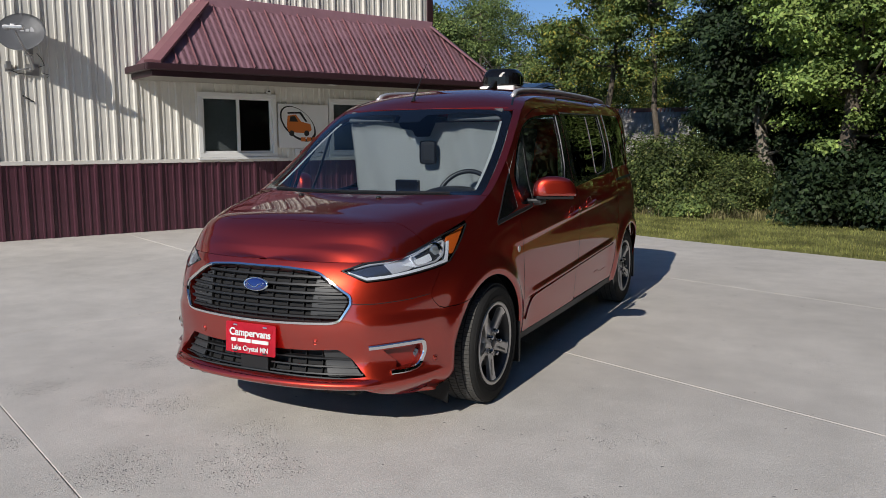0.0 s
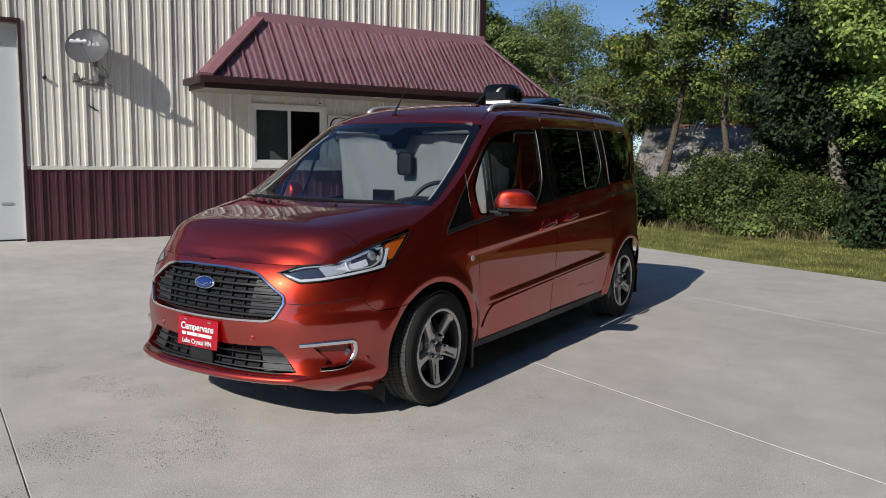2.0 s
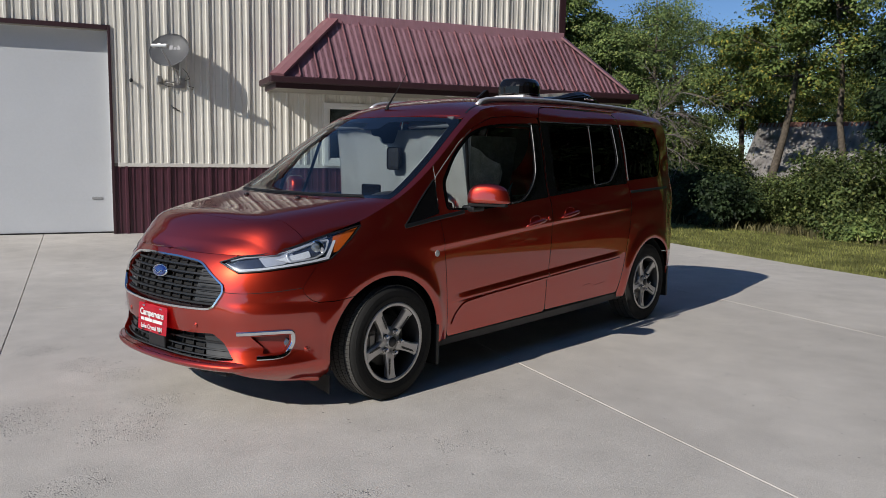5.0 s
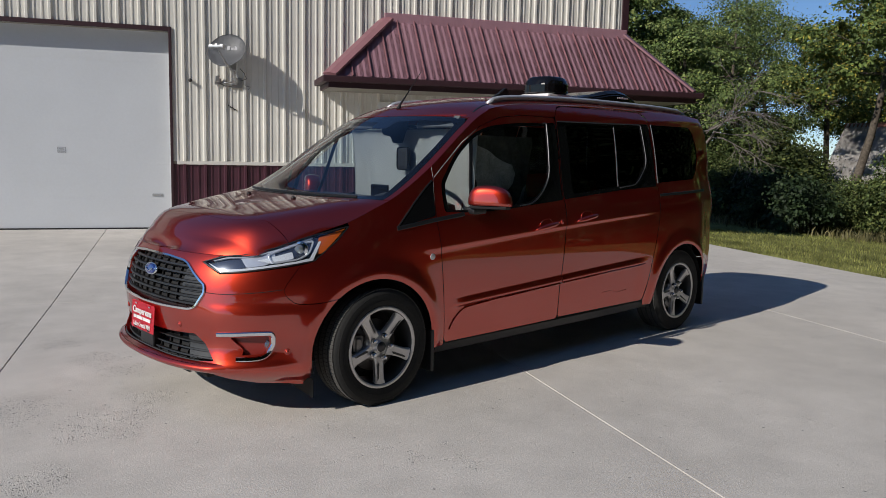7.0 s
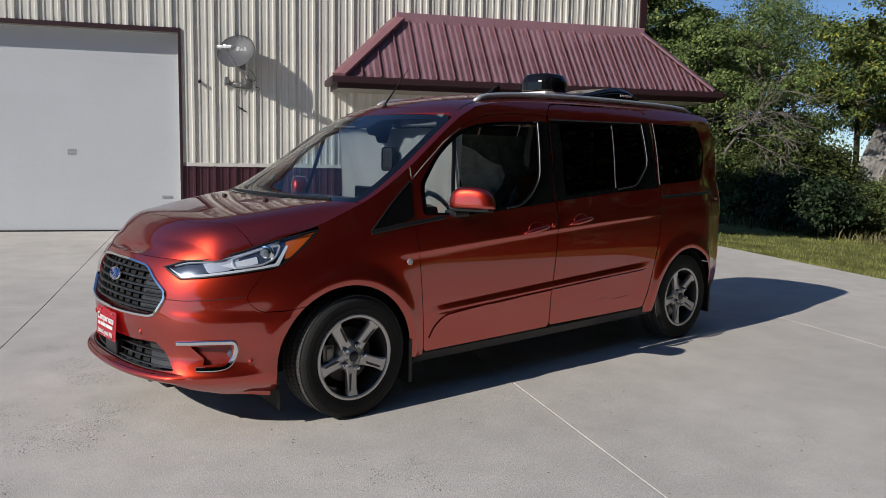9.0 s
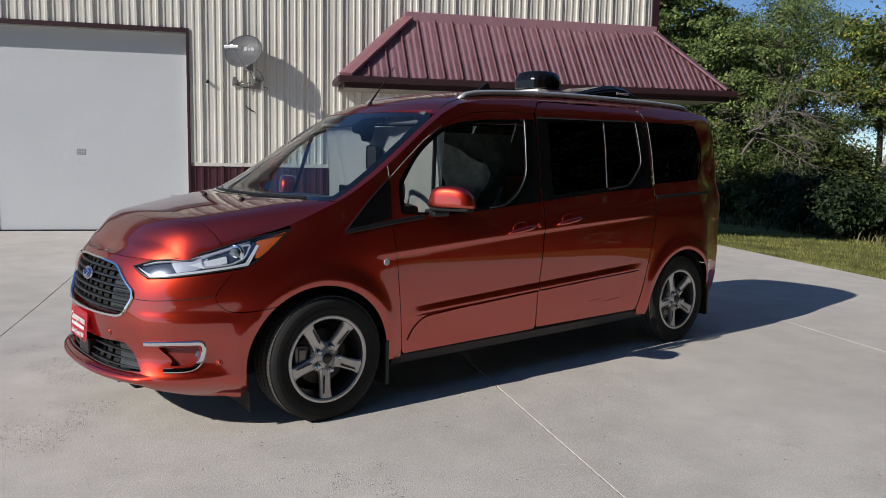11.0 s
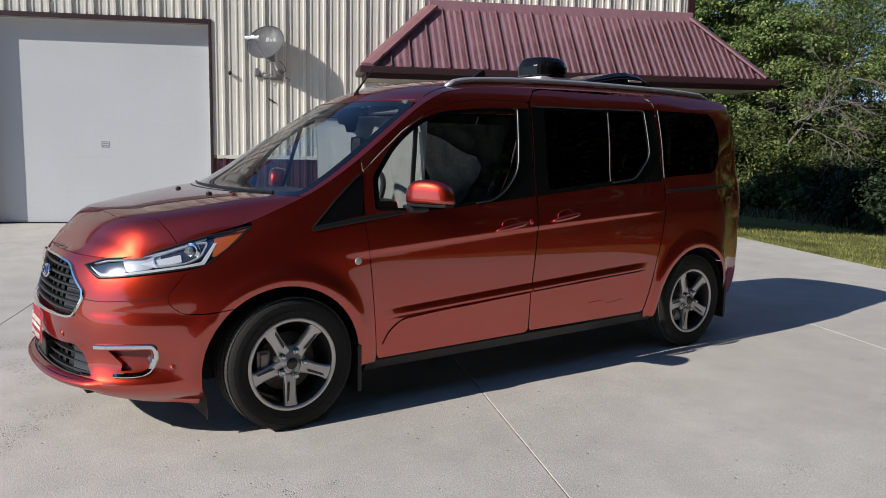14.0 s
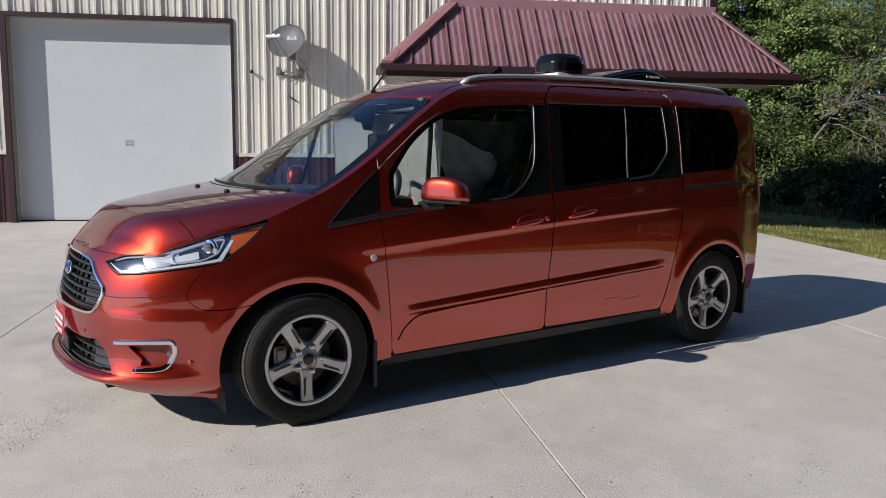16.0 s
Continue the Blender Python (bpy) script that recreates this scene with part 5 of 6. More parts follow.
    for u, z in ((.95, .369), (.345, .485)):
        q = S_(np.array([u]), np.array([z]))[0]
        e1 = S_(np.array([u + .01]), np.array([z]))[0] - q
        ang = math.atan2(e1[1], e1[0])
        bm = lathe([(-.002, .016), (.003, .0155), (.003, .011), (.001, .010), (.005, .009), (.006, 0)], 20, "y")
        so = part("park_sensor", bm, PAINT, van, smooth=True)
        so.matrix_world = Matrix.Translation(q) @ Matrix.Rotation(ang, 4, "Z") @ Matrix.Rotation(math.pi if sg > 0 else 0, 4, "Z")
    bm = bmesh.new()
    bm.faces.new([bm.verts.new((sg * x, y, z)) for x, y, z in ((.50, -.46, .20), (.79, -.395, .20), (.775, -.385, .085), (.745, -.39, .10), (.60, -.43, .145))])
    bmesh.ops.solidify(bm, geom=bm.faces[:], thickness=.006)
    part("air_deflector", bm, BLACK, van, "black rubber air deflector ahead of the wheel")

plate = new("plate_panel")
plate.parent = van
plate["label"] = "red dealer plate with white lettering"
PLATE_M = Matrix.Translation((0, -.975, .476)) @ Matrix.Rotation(radians(-4), 4, "X")
plate.matrix_world = PLATE_M
RED = material("red_plate", (.80, .020, .05), rough=.35, coat=.4, grain=.03, grain_scale=60)
bm = bmesh.new()
vs = [bm.verts.new((x, 0, z)) for x, z in rounded([(-.152, -.076), (.152, -.076), (.152, .076), (-.152, .076)], .012)]
bm.faces.new(vs)
bmesh.ops.solidify(bm, geom=bm.faces[:], thickness=.003)
part("plate", bm, RED, plate)
front_text = lambda z: Matrix.Translation((0, -.0045, z)) @ Matrix.Rotation(radians(90), 4, "X")
letters("lettering", "Campervans", .05, WHITE, plate, front_text(.026), bold=.0012, fit=.25)
letters("lettering", "Lake Crystal MN", .034, WHITE, plate, front_text(-.050), bold=.0006, fit=.22)
bm = bmesh.new()
for x0, x1 in ((-.115, -.085), (-.075, .005), (.012, .112)):
    box(bm, x0, x1, -.0048, -.002, -.020, -.003)
part("printed_bar", bm, WHITE, plate)
for x, z in ((-.09, .062), (.09, .062), (-.09, -.066), (.09, -.066)):
    bm = bmesh.new()
    box(bm, x - .012, x + .012, -.0055, -.003, z - .004, z + .004, .002)
    part("plate_screw", bm, GREY_PLASTIC if z < 0 else CHROME, plate)

# ---- wheels ----
TREAD = material("dusty_tread_rubber", (.075, .073, .069), rough=.9, spec=.2, grain=.25, grain_scale=60)
NUT = material("bright_chrome_nut", (.55, .55, .56), rough=.2, metal=1.0)
def wheel(sign):
    w = empty("wheel_proto")
    prof = [(-.095, .225), (-.105, .25), (-.108, .285), (-.098, .312), (-.080, .323), (-.05, .3255), (0, .326), (.05, .3255), (.080, .323), (.098, .312), (.108, .285), (.105, .25), (.095, .225)]
    part("tyre", lathe(prof, 72, caps=False), RUBBER, w, "black road tyre", smooth=True)
    for a in (-.045, 0, .045):
        bm = bmesh.new()
        tube(bm, [(a, .3262 * math.cos(t), .3262 * math.sin(t)) for t in [2 * math.pi * k / 60 for k in range(60)]], .0035, 4, closed=True)
        part("tread_groove", bm, DARK, w)
    # tread blocks
    bm = bmesh.new()
    for k in range(90):
        for j, x in enumerate((-.067, -.022, .022, .067)):
            box(bm, x - .019, x + .019, -.0096, .0096, .3195, .3272 if abs(x) < .05 else .3258, 0, Matrix.Rotation(2 * math.pi * (k + .5 * (j % 2)) / 90, 4, "X"))
    tagged(part("tread", bm, TREAD, w), kind="stuff")
    for r, a in ((.262, .1062), (.296, .1035)):
        bm = bmesh.new()
        tube(bm, [(a, r * math.cos(t), r * math.sin(t)) for t in [2 * math.pi * k / 60 for k in range(60)]], .0022, 5, closed=True)
        part("sidewall_ring", bm, RUBBER, w)
    rim = part("rim", lathe([(.078, .216), (.094, .2285), (.100, .2290), (.1025, .2265), (.1015, .2150), (.098, .2090), (.086, .2070), (.078, .216)], 72, caps=False), ALLOY, w, "five-spoke alloy rim", smooth=True)
    part("barrel", lathe([(.0975, .2085), (.086, .2030), (.06, .198), (-.05, .196), (-.09, .2), (-.09, .228), (-.02, .205), (.06, .207), (.0775, .214)], 72, caps=False), ALLOY_DARK, rim, "dark painted inner barrel", smooth=True)
    for k in range(5):
        a = 2 * math.pi * k / 5 + .587
        bm = bmesh.new()
        # spoke: broad at the rim, waisted, dished
        sec = [(.055, .036, .074), (.10, .030, .080), (.15, .029, .086), (.19, .032, .092), (.206, .040, .0945), (.2165, .052, .0965)]
        rows = []
        for r, hw, x in sec:
            rows.append([bm.verts.new(p) for p in ((x - .028, -hw, r), (x - .006, -hw, r), (x, -hw + .008, r), (x, hw - .008, r), (x - .006, hw, r), (x - .028, hw, r))])
        for p, q in zip(rows, rows[1:]):
            for i in range(5):
                bm.faces.new((p[i], p[i + 1], q[i + 1], q[i]))
        bm.faces.new(rows[0])
        bm.faces.new(list(reversed(rows[-1])))
        bmesh.ops.recalc_face_normals(bm, faces=bm.faces)
        sp = part("spoke", bm, ALLOY, rim)
        sp.matrix_world = Matrix.Rotation(a, 4, "X")
        bm = bmesh.new()
        vs = [bm.verts.new(p) for p in ((.0805, .009, .085), (.0825, .020, .10), (.0905, .022, .195), (.0900, .012, .200), (.0825, .007, .10))]
        bm.faces.new(vs)
        bmesh.ops.solidify(bm, geom=bm.faces[:], thickness=.003)
        pk = part("spoke_groove", bm, ALLOY_DARK, rim)
        pk.matrix_world = Matrix.Rotation(a, 4, "X") @ Matrix.Translation((.0018, 0, 0))
        b = a + .32
        bm = lathe([(0, .0165), (.008, .0165), (.010, .0125), (.024, .012), (.029, .008), (.030, 0)], 12)
        nt_ = part("wheel_nut", bm, NUT, rim)
        nt_.matrix_world = Matrix.Translation((.078, -.064 * math.sin(b), .064 * math.cos(b)))
    part("hub", lathe([(.0, .085), (.05, .085), (.066, .078), (.072, .045), (.078, .034), (.084, .033), (.086, .028), (.0865, 0)], 40), ALLOY, rim, smooth=True)
    part("centre_cap", lathe([(.0855, .029), (.089, .027), (.090, 0)], 32), ALLOY_DARK, rim, "dark centre cap", smooth=True)
    part("brake_disc", lathe([(.0, .05), (.0, .145), (.022, .145), (.022, .08), (.045, .075), (.045, 0)], 48), IRON, w, "grey iron brake disc", smooth=True)
    part("wheel_back", lathe([(-.03, .19), (-.032, 0)], 40), DARK, w)
    bm = bmesh.new()
    box(bm, .0, .05, -.165, -.095, -.06, .075, .014)
    box(bm, .03, .06, -.15, -.11, -.045, .06, .008)
    part("brake_caliper", bm, IRON, w, smooth=False)
    return w


proto = wheel(1)
first = True
for sg, y in ((1, 0.0), (1, 3.062), (-1, 0.0), (-1, 3.062)):
    m = Matrix.Translation((sg * (.780 if y == 0 else .752), y, .327)) @ (Matrix() if sg > 0 else Matrix.Rotation(math.pi, 4, "Z")) @ Matrix.Rotation(.0 if y == 0 else 1.1, 4, "X")
    if first:
        proto.matrix_world = m
        made, first = proto, False
    else:
        made = copy_thing(proto, m)
    made.name = "wheel"
    made.parent = van
for sg in (1, -1):
    for y, z0, z1, x0, x1 in ((.352, .130, .375, .60, .884), (3.46, .16, .43, .60, .845)):
        bm = bmesh.new()
        box(bm, min(sg * x0, sg * x1), max(sg * x0, sg * x1), y, y + .024, z0, z1, .006)
        part("mud_flap", bm, BLACK, van, "black rubber mud flap")

# ---- mirrors, wipers, aerial, roof gear ----
for sg in (1, -1):
    mir = part("door_mirror", (lambda b: (box(b, min(sg * .80, sg * .90), max(sg * .80, sg * .90), .66, .77, 1.035, 1.075, .014), b)[1])(bmesh.new()), BLACK, van, "door mirror with a copper-red cap on a black foot")
    bm = bmesh.new()
    bmesh.ops.create_uvsphere(bm, u_segments=36, v_segments=20, radius=1)
    for v in bm.verts:
        c = v.co
        e = 3.6
        k = (abs(c.x)**e + abs(c.y)**e + abs(c.z)**e)**(-1 / e)
        v.co = Vector((c.x * k * .132, c.y * k * .062, c.z * k * .078))
        v.co.z += .004 * (1 - (v.co.x / .132)**2) * (v.co.z > 0)
        v.co.x *= 1 - .16 * max(0, v.co.z) / .09
        v.co.z -= .010 * max(0, sg * v.co.x) / .132
        v.co.z = max(v.co.z, -.040)
    cap = part("mirror_cap", bm, PAINT, mir, "glossy copper-red cap", smooth=True)
    mpos = Matrix.Translation((sg * .958, .735, 1.128)) @ Matrix.Rotation(radians(sg * 28), 4, "Z") @ Matrix.Rotation(radians(-4), 4, "X")
    cap.matrix_world = mpos
    bm = bmesh.new()
    box(bm, -.116, .114, -.050, .055, -.060, -.034, .012)
    low = part("mirror_base", bm, DARK, mir, smooth=False)
    low.matrix_world = mpos
    bm = bmesh.new()
    box(bm, -.09, .09, .048, .056, -.030, .045, .01)
    gl = part("mirror_glass", bm, CHROME, mir)
    gl.matrix_world = mpos
for x0, x1 in ((-.62, .0), (-.02, .60)):
    bm = bmesh.new()
    pts = [top(np.array([1.618]), np.array([x / .80]))[0] + np.array([0, -.002, .004]) for x in np.linspace(x0, x1, 9)]
    tube(bm, pts, .006, 6)
    part("wiper", bm, BLACK, van, "black wiper at rest at the foot of the windscreen")
for x in (-.27, .262):
    q = top(np.array([1.468]), np.array([x / .80]))[0]
    bm = lathe([(-.004, .016), (.006, .015), (.012, .010), (.013, 0)], 16, "z")
    nz = part("washer_nozzle", bm, BLACK, van, smooth=True)
    nz.matrix_world = Matrix.Translation(q)
q = Vector((-.10, .885, 1.69))
bm = bmesh.new()
tube(bm, [(0, 0, 0), (0, .012, .03), (0, .10, .14), (0, .20, .27)], [.018, .008, .0035, .0022], 8)
an = part("aerial", bm, BLACK, van, "thin black roof aerial")
an.matrix_world = Matrix.Translation(q)
for sg in (1, -1):
    bm = bmesh.new()
    ys = np.linspace(1.17, 3.62, 50)
    surf_p = top(u_of_y(ys), np.full(50, .815))
    lift_ = .026 * np.clip(np.minimum((ys - 1.17) / .06, (3.62 - ys) / .10), 0, 1) - .008
    pts = [(sg * float(p[0]), float(p[1]), float(p[2] + l)) for p, l in zip(surf_p, lift_)]
    tube(bm, pts, .018, 10)
    rl = part("roof_rail", bm, SATIN, van, "silver roof rail", smooth=True)
    for i in (12, 25, 40):
        p = pts[i]
        bm = bmesh.new()
        box(bm, p[0] - .013, p[0] + .013, p[1] - .05, p[1] + .05, p[2] - .045, p[2] - .002, .006)
        part("rail_foot", bm, SATIN, rl)
FAN_C = Matrix.Translation((-.055, 2.40, 0)) @ Matrix.Rotation(radians(0), 4, "Z")
bm = bmesh.new()
box(bm, -.155, .155, -.155, .155, 1.80, 1.885, .02)
fan = part("roof_fan", bm, WHITE, van, "roof fan with a white base and a black cover")
fan.matrix_world = FAN_C
bm = bmesh.new()
sections = [(1.890, .150), (1.897, .160), (1.955, .161), (1.966, .158), (1.990, .148), (2.014, .130), (2.022, .115)]
rows = []
for z, r in sections:
    ring = []
    for k in range(40):
        a = 2 * math.pi * k / 40
        c, s_ = math.cos(a), math.sin(a)
        kk = (abs(c)**2.8 + abs(s_)**2.8)**(-1 / 2.8)
        rr = r * (1 - .022 * (k % 4 == 0) * (1.89 < z < 1.97))
        ring.append(bm.verts.new((c * kk * rr, s_ * kk * rr, z)))
    rows.append(ring)
for a, b in zip(rows, rows[1:]):
    for k in range(40):
        bm.faces.new((a[k], a[(k + 1) % 40], b[(k + 1) % 40], b[k]))
bm.faces.new(rows[-1])
cov = part("fan_cover", bm, GLOSS_BLACK, fan, "glossy black lid")
cov.matrix_world = FAN_C
bm = bmesh.new()
ring_a, ring_b = ([bm.verts.new((x, y, z)) for y, z in ((1.52, 1.795), (1.60, 1.835), (1.665, 1.878), (1.685, 1.875), (1.70, 1.80))] for x in (.155, .185))
for k in range(5):
    bm.faces.new((ring_a[k], ring_a[(k + 1) % 5], ring_b[(k + 1) % 5], ring_b[k]))
bm.faces.new(ring_a)
bm.faces.new(list(reversed(ring_b)))
bmesh.ops.recalc_face_normals(bm, faces=bm.faces)
bmesh.ops.bevel(bm, geom=bm.edges[:], offset=.005, segments=2, affect="EDGES")
part("roof_fin", bm, BLACK, van, "small black fin aerial")
bm = bmesh.new()
rows = []
for y, h_, w_ in ((2.66, .055, .20), (2.75, .085, .235), (2.95, .13, .25), (3.08, .145, .25), (3.20, .135, .245), (3.36, .075, .235), (3.44, .02, .22)):
    zb = 1.815
    rows.append([bm.verts.new((x, y, z)) for x, z in ((-w_, zb), (-w_ * .94, zb + h_ * .75), (-w_ * .75, zb + h_), (w_ * .75, zb + h_), (w_ * .94, zb + h_ * .75), (w_, zb))])
for a, b in zip(rows, rows[1:]):
    for i in range(5):
        bm.faces.new((a[i], a[i + 1], b[i + 1], b[i]))
bm.faces.new(rows[0])
bm.faces.new(list(reversed(rows[-1])))
bmesh.ops.recalc_face_normals(bm, faces=bm.faces)
bmesh.ops.bevel(bm, geom=[e for e in bm.edges if e.calc_face_angle(0) > .3], offset=.012, segments=2, affect="EDGES")
vent = part("roof_hatch", bm, GLOSS_BLACK, van, "low glossy black roof hatch behind the fan")
vent.location = (-.06, 0, 0)
bm = bmesh.new()
for k in range(7):
    box(bm, .2405, .2445, 3.06 + k * .022, 3.074 + k * .022, 1.885, 1.90)
mk = part("printed_bar", bm, WHITE, vent)

# ---- cab interior ----
VISOR_GREY = material("grey_visor_cloth", (0.10, 0.105, 0.11), rough=.8, grain=.05, grain_scale=200)
bm = bmesh.new()
box(bm, -.70, .70, .30, .72, .80, 1.095, .05)
box(bm, -.66, .66, .08, .34, .95, 1.09, .03)
part("dashboard", bm, BLACK, van, "black moulded dashboard")
bm = bmesh.new()
bmesh.ops.create_uvsphere(bm, u_segments=28, v_segments=14, radius=1)
bmesh.ops.transform(bm, verts=bm.verts, matrix=Matrix.Translation((.38, .52, 1.075)) @ Matrix.Diagonal((.22, .20, .075, 1)))
part("instrument_hood", bm, BLACK, van, smooth=True)
bm = bmesh.new()
box(bm, -.125, .055, .665, .69, 1.09, 1.175, .012)
part("display_screen", bm, GLOSS_BLACK, van, "tablet-like display on the dashboard")
sw = empty("steering_wheel")
sw.parent = van
sw.matrix_world = Matrix.Translation((.385, .655, 1.07)) @ Matrix.Rotation(radians(62), 4, "X")
bm = bmesh.new()
tube(bm, [(.185 * math.cos(2 * math.pi * k / 40), .185 * math.sin(2 * math.pi * k / 40), 0) for k in range(40)], .0155, 10, closed=True)
part("wheel_rim", bm, BLACK, sw, smooth=True)
bm = bmesh.new()
box(bm, -.17, .17, -.022, .022, -.03, -.005, .008)
box(bm, -.022, .022, -.17, 0, -.03, -.005, .008)
bmesh.ops.create_uvsphere(bm, u_segments=20, v_segments=10, radius=.07)
part("wheel_boss", bm, BLACK, sw)
bm = bmesh.new()
box(bm, -.01, .105, .80, .83, 1.272, 1.43, .03)
part("rear_view_mirror", bm, DARK, van, "dark rear-view mirror hanging from the screen")
bm = bmesh.new()
HOUSING = [(-.13, 1.615), (-.155, 1.54), (-.135, 1.51), (-.05, 1.50), (-.03, 1.455), (.08, 1.455), (.10, 1.50), (.135, 1.57), (.14, 1.615)]
bm.faces.new([bm.verts.new((x, .78, z)) for x, z in rounded(HOUSING, .02)])
bmesh.ops.solidify(bm, geom=bm.faces[:], thickness=.07)
part("camera_housing", bm, DARK, van, "black sensor housing at the top of the windscreen")
for x0, x1 in ((-.56, -.20), (.20, .58)):
    bm = bmesh.new()
    box(bm, x0, x1, -.012, .012, -.045, .04, .010)
    vz = part("sun_visor", bm, VISOR_GREY, van, "grey sun visor folded up")
    vz.matrix_world = Matrix.Translation((0, .82, 1.595)) @ Matrix.Rotation(radians(-35), 4, "X")
bm = bmesh.new()
nx, nz_ = 90, 14
vs = [[None] * (nz_ + 1) for _ in range(nx + 1)]
rng = random.Random(5)
ph = [rng.uniform(0, 6.28) for _ in range(6)]
for i in range(nx + 1):
    for j in range(nz_ + 1):
        t, k = i / nx, j / nz_
        x = -.575 + 1.24 * t + .11 * (1 - k) * (1 - t)
        y = .86 + .08 * t - .03 * k + (.009 + .030 * (1 - k)) * math.sin(t * 24 + 2.2 * k + ph[0] + .8 * math.sin(t * 9)) + .024 * (1 - .7 * k) * math.sin(t * 11 + ph[1] + k * 4)
        vs[i][j] = bm.verts.new((x, y, .62 + .93 * k))
for i in range(nx):
    for j in range(nz_):
        bm.faces.new((vs[i][j], vs[i + 1][j], vs[i + 1][j + 1], vs[i][j + 1]))
bmesh.ops.solidify(bm, geom=bm.faces[:], thickness=.003)
part("curtain", bm, CURTAIN, van, "pale grey curtain drawn behind the front seats", smooth=True)
def hung(a, b):
    """Loose cloth hanging inside the door glass, creased on the slant."""
    return np.stack([.60 + .012 * np.sin(26 * a - 14 * b) + .006 * np.sin(40 * a + 31 * b) + .05 * (b - 1.2), a, b], -1)


panel("side_curtain", hung, rounded([(.905, 1.31), (.912, 1.465), (1.05, 1.42), (1.227, 1.338), (1.30, 1.325), (1.357, 1.265), (1.337, 1.219), (1.199, 1.04), (1.033, 1.04), (.965, 1.201)], .02), CURTAIN_SHADED, van, step=.02, rim=.004, label="loose fold of the grey curtain beside the door glass, toned for shade")
panel("side_curtain", hung, [(1.44, 1.195), (1.443, 1.04), (1.34, 1.04)], CURTAIN_SHADED, van, step=.02, rim=.004)
# Added dark sheet behind the cloth stands for the unlit cab
panel("side_curtain", lambda a, b: hung(a, b) - np.array([.08, 0, 0]), [(.93, .95), (.93, 1.515), (1.56, 1.515), (1.56, .95)], CAB_SHADE, van, step=.03, rim=.004)
for sx in (-.37, .37):
    bm = bmesh.new()
    box(bm, sx - .24, sx + .24, 1.10, 1.40, .50, .68, .05)
    box(bm, sx - .22, sx + .22, 1.25, 1.36, .66, 1.15, .04, Matrix.Translation((0, 1.3, .66)) @ Matrix.Rotation(radians(-10), 4, "X") @ Matrix.Translation((0, -1.3, -.66)))
    part("front_seat", bm, GREY_PLASTIC, van, "dark grey front seat")
bm = bmesh.new()
box(bm, -.70, .70, 1.30, 3.70, .95, 1.0, .01)
box(bm, -.52, .52, .95, 3.6, 1.66, 1.68, .005)
part("headlining", bm, GREY_PLASTIC, van)


# ---- satellite dish, signs and small things on the wall ----
DISH_GREY = material("grey_dish_enamel", (0.20, 0.205, 0.22), rough=.45, stain=.05, stain_scale=3)
GALV = material("galvanised_steel", (0.45, 0.45, 0.45), rough=.4, metal=.8, stain=.15, stain_scale=8)
dish = empty("satellite_dish", HOUSE @ Matrix.Translation((.98, 0, 0)), "grey oval satellite dish on a wall bracket", "dish")
AIM = Matrix.Translation((-.05, -.25, 2.92)) @ Matrix.Rotation(radians(-25), 4, "Z") @ Matrix.Rotation(radians(-23), 4, "X")
bm = bmesh.new()
rows = []
for k in range(9):
    r = k / 8
    ring = [bm.verts.new((.315 * r * math.cos(a), -.06 * r * r, .285 * r * math.sin(a))) for a in [2 * math.pi * j / 48 for j in range(48)]] if k else [bm.verts.new((0, 0, 0))]
    rows.append(ring)
for j in range(48):
    bm.faces.new((rows[0][0], rows[1][j], rows[1][(j + 1) % 48]))
for a, b in zip(rows[1:], rows[2:]):
    for j in range(48):
        bm.faces.new((a[j], b[j], b[(j + 1) % 48], a[(j + 1) % 48]))
bmesh.ops.solidify(bm, geom=bm.faces[:], thickness=.008)
bmesh.ops.recalc_face_normals(bm, faces=bm.faces)
bowl = part("bowl", bm, DISH_GREY, dish, "shallow grey oval bowl", smooth=True)
bowl.matrix_local = AIM
bm = bmesh.new()
for x0, x1, z0, z1 in ((-.02, .03, .03, .10), (.045, .09, .03, .07), (.105, .15, .03, .10)):
    box(bm, x0, x1, -.016, -.0125, z0, z1)
mk = part("printed_mark", bm, material("faded_white_print", (.42, .42, .44), rough=.6), dish)
mk.matrix_local = AIM
bm = bmesh.new()
tube(bm, [(.0, -.33, 2.66), (-.08, -.48, 2.70), (-.21, -.68, 2.90)], .013, 8)
part("feed_arm", bm, GALV, dish, smooth=True)
HEAD = Matrix.Translation((-.235, -.70, 2.945)) @ Matrix.Rotation(radians(-25), 4, "Z")
for x, z in ((-.085, .0), (0, .012), (.085, .0)):
    bm = bmesh.new()
    box(bm, x - .03, x + .03, -.02, .07, z - .03, z + .03, .014)
    part("receiver_head", bm, GALV, dish, "pale receiver head on the arm").matrix_local = HEAD
bm = bmesh.new()
box(bm, -.12, .12, -.035, -.015, -.02, .02, .008)
part("head_bar", bm, GALV, dish).matrix_local = HEAD
bm = bmesh.new()
tube(bm, [(.08, -.02, 2.46), (.08, -.10, 2.47), (.06, -.17, 2.52), (-.02, -.24, 2.78)], .021, 10)
tube(bm, [(-.20, -.02, 2.44), (.03, -.09, 2.47)], .012, 8)
part("mast", bm, GALV, dish, smooth=True)
bm = bmesh.new()
box(bm, .0, .17, -.035, -.02, 2.38, 2.54, .004)
part("bracket", bm, GALV, dish)
bm = bmesh.new()
box(bm, -.26, -.16, -.05, -.02, 2.42, 2.52, .006)
box(bm, -.25, -.18, -.09, -.05, 2.46, 2.56, .008)
part("junction_box", bm, GALV, dish)
bm = bmesh.new()
box(bm, -.03, .07, -.27, -.18, 2.64, 2.78, .01)
part("clamp", bm, GALV, dish)
bm = bmesh.new()
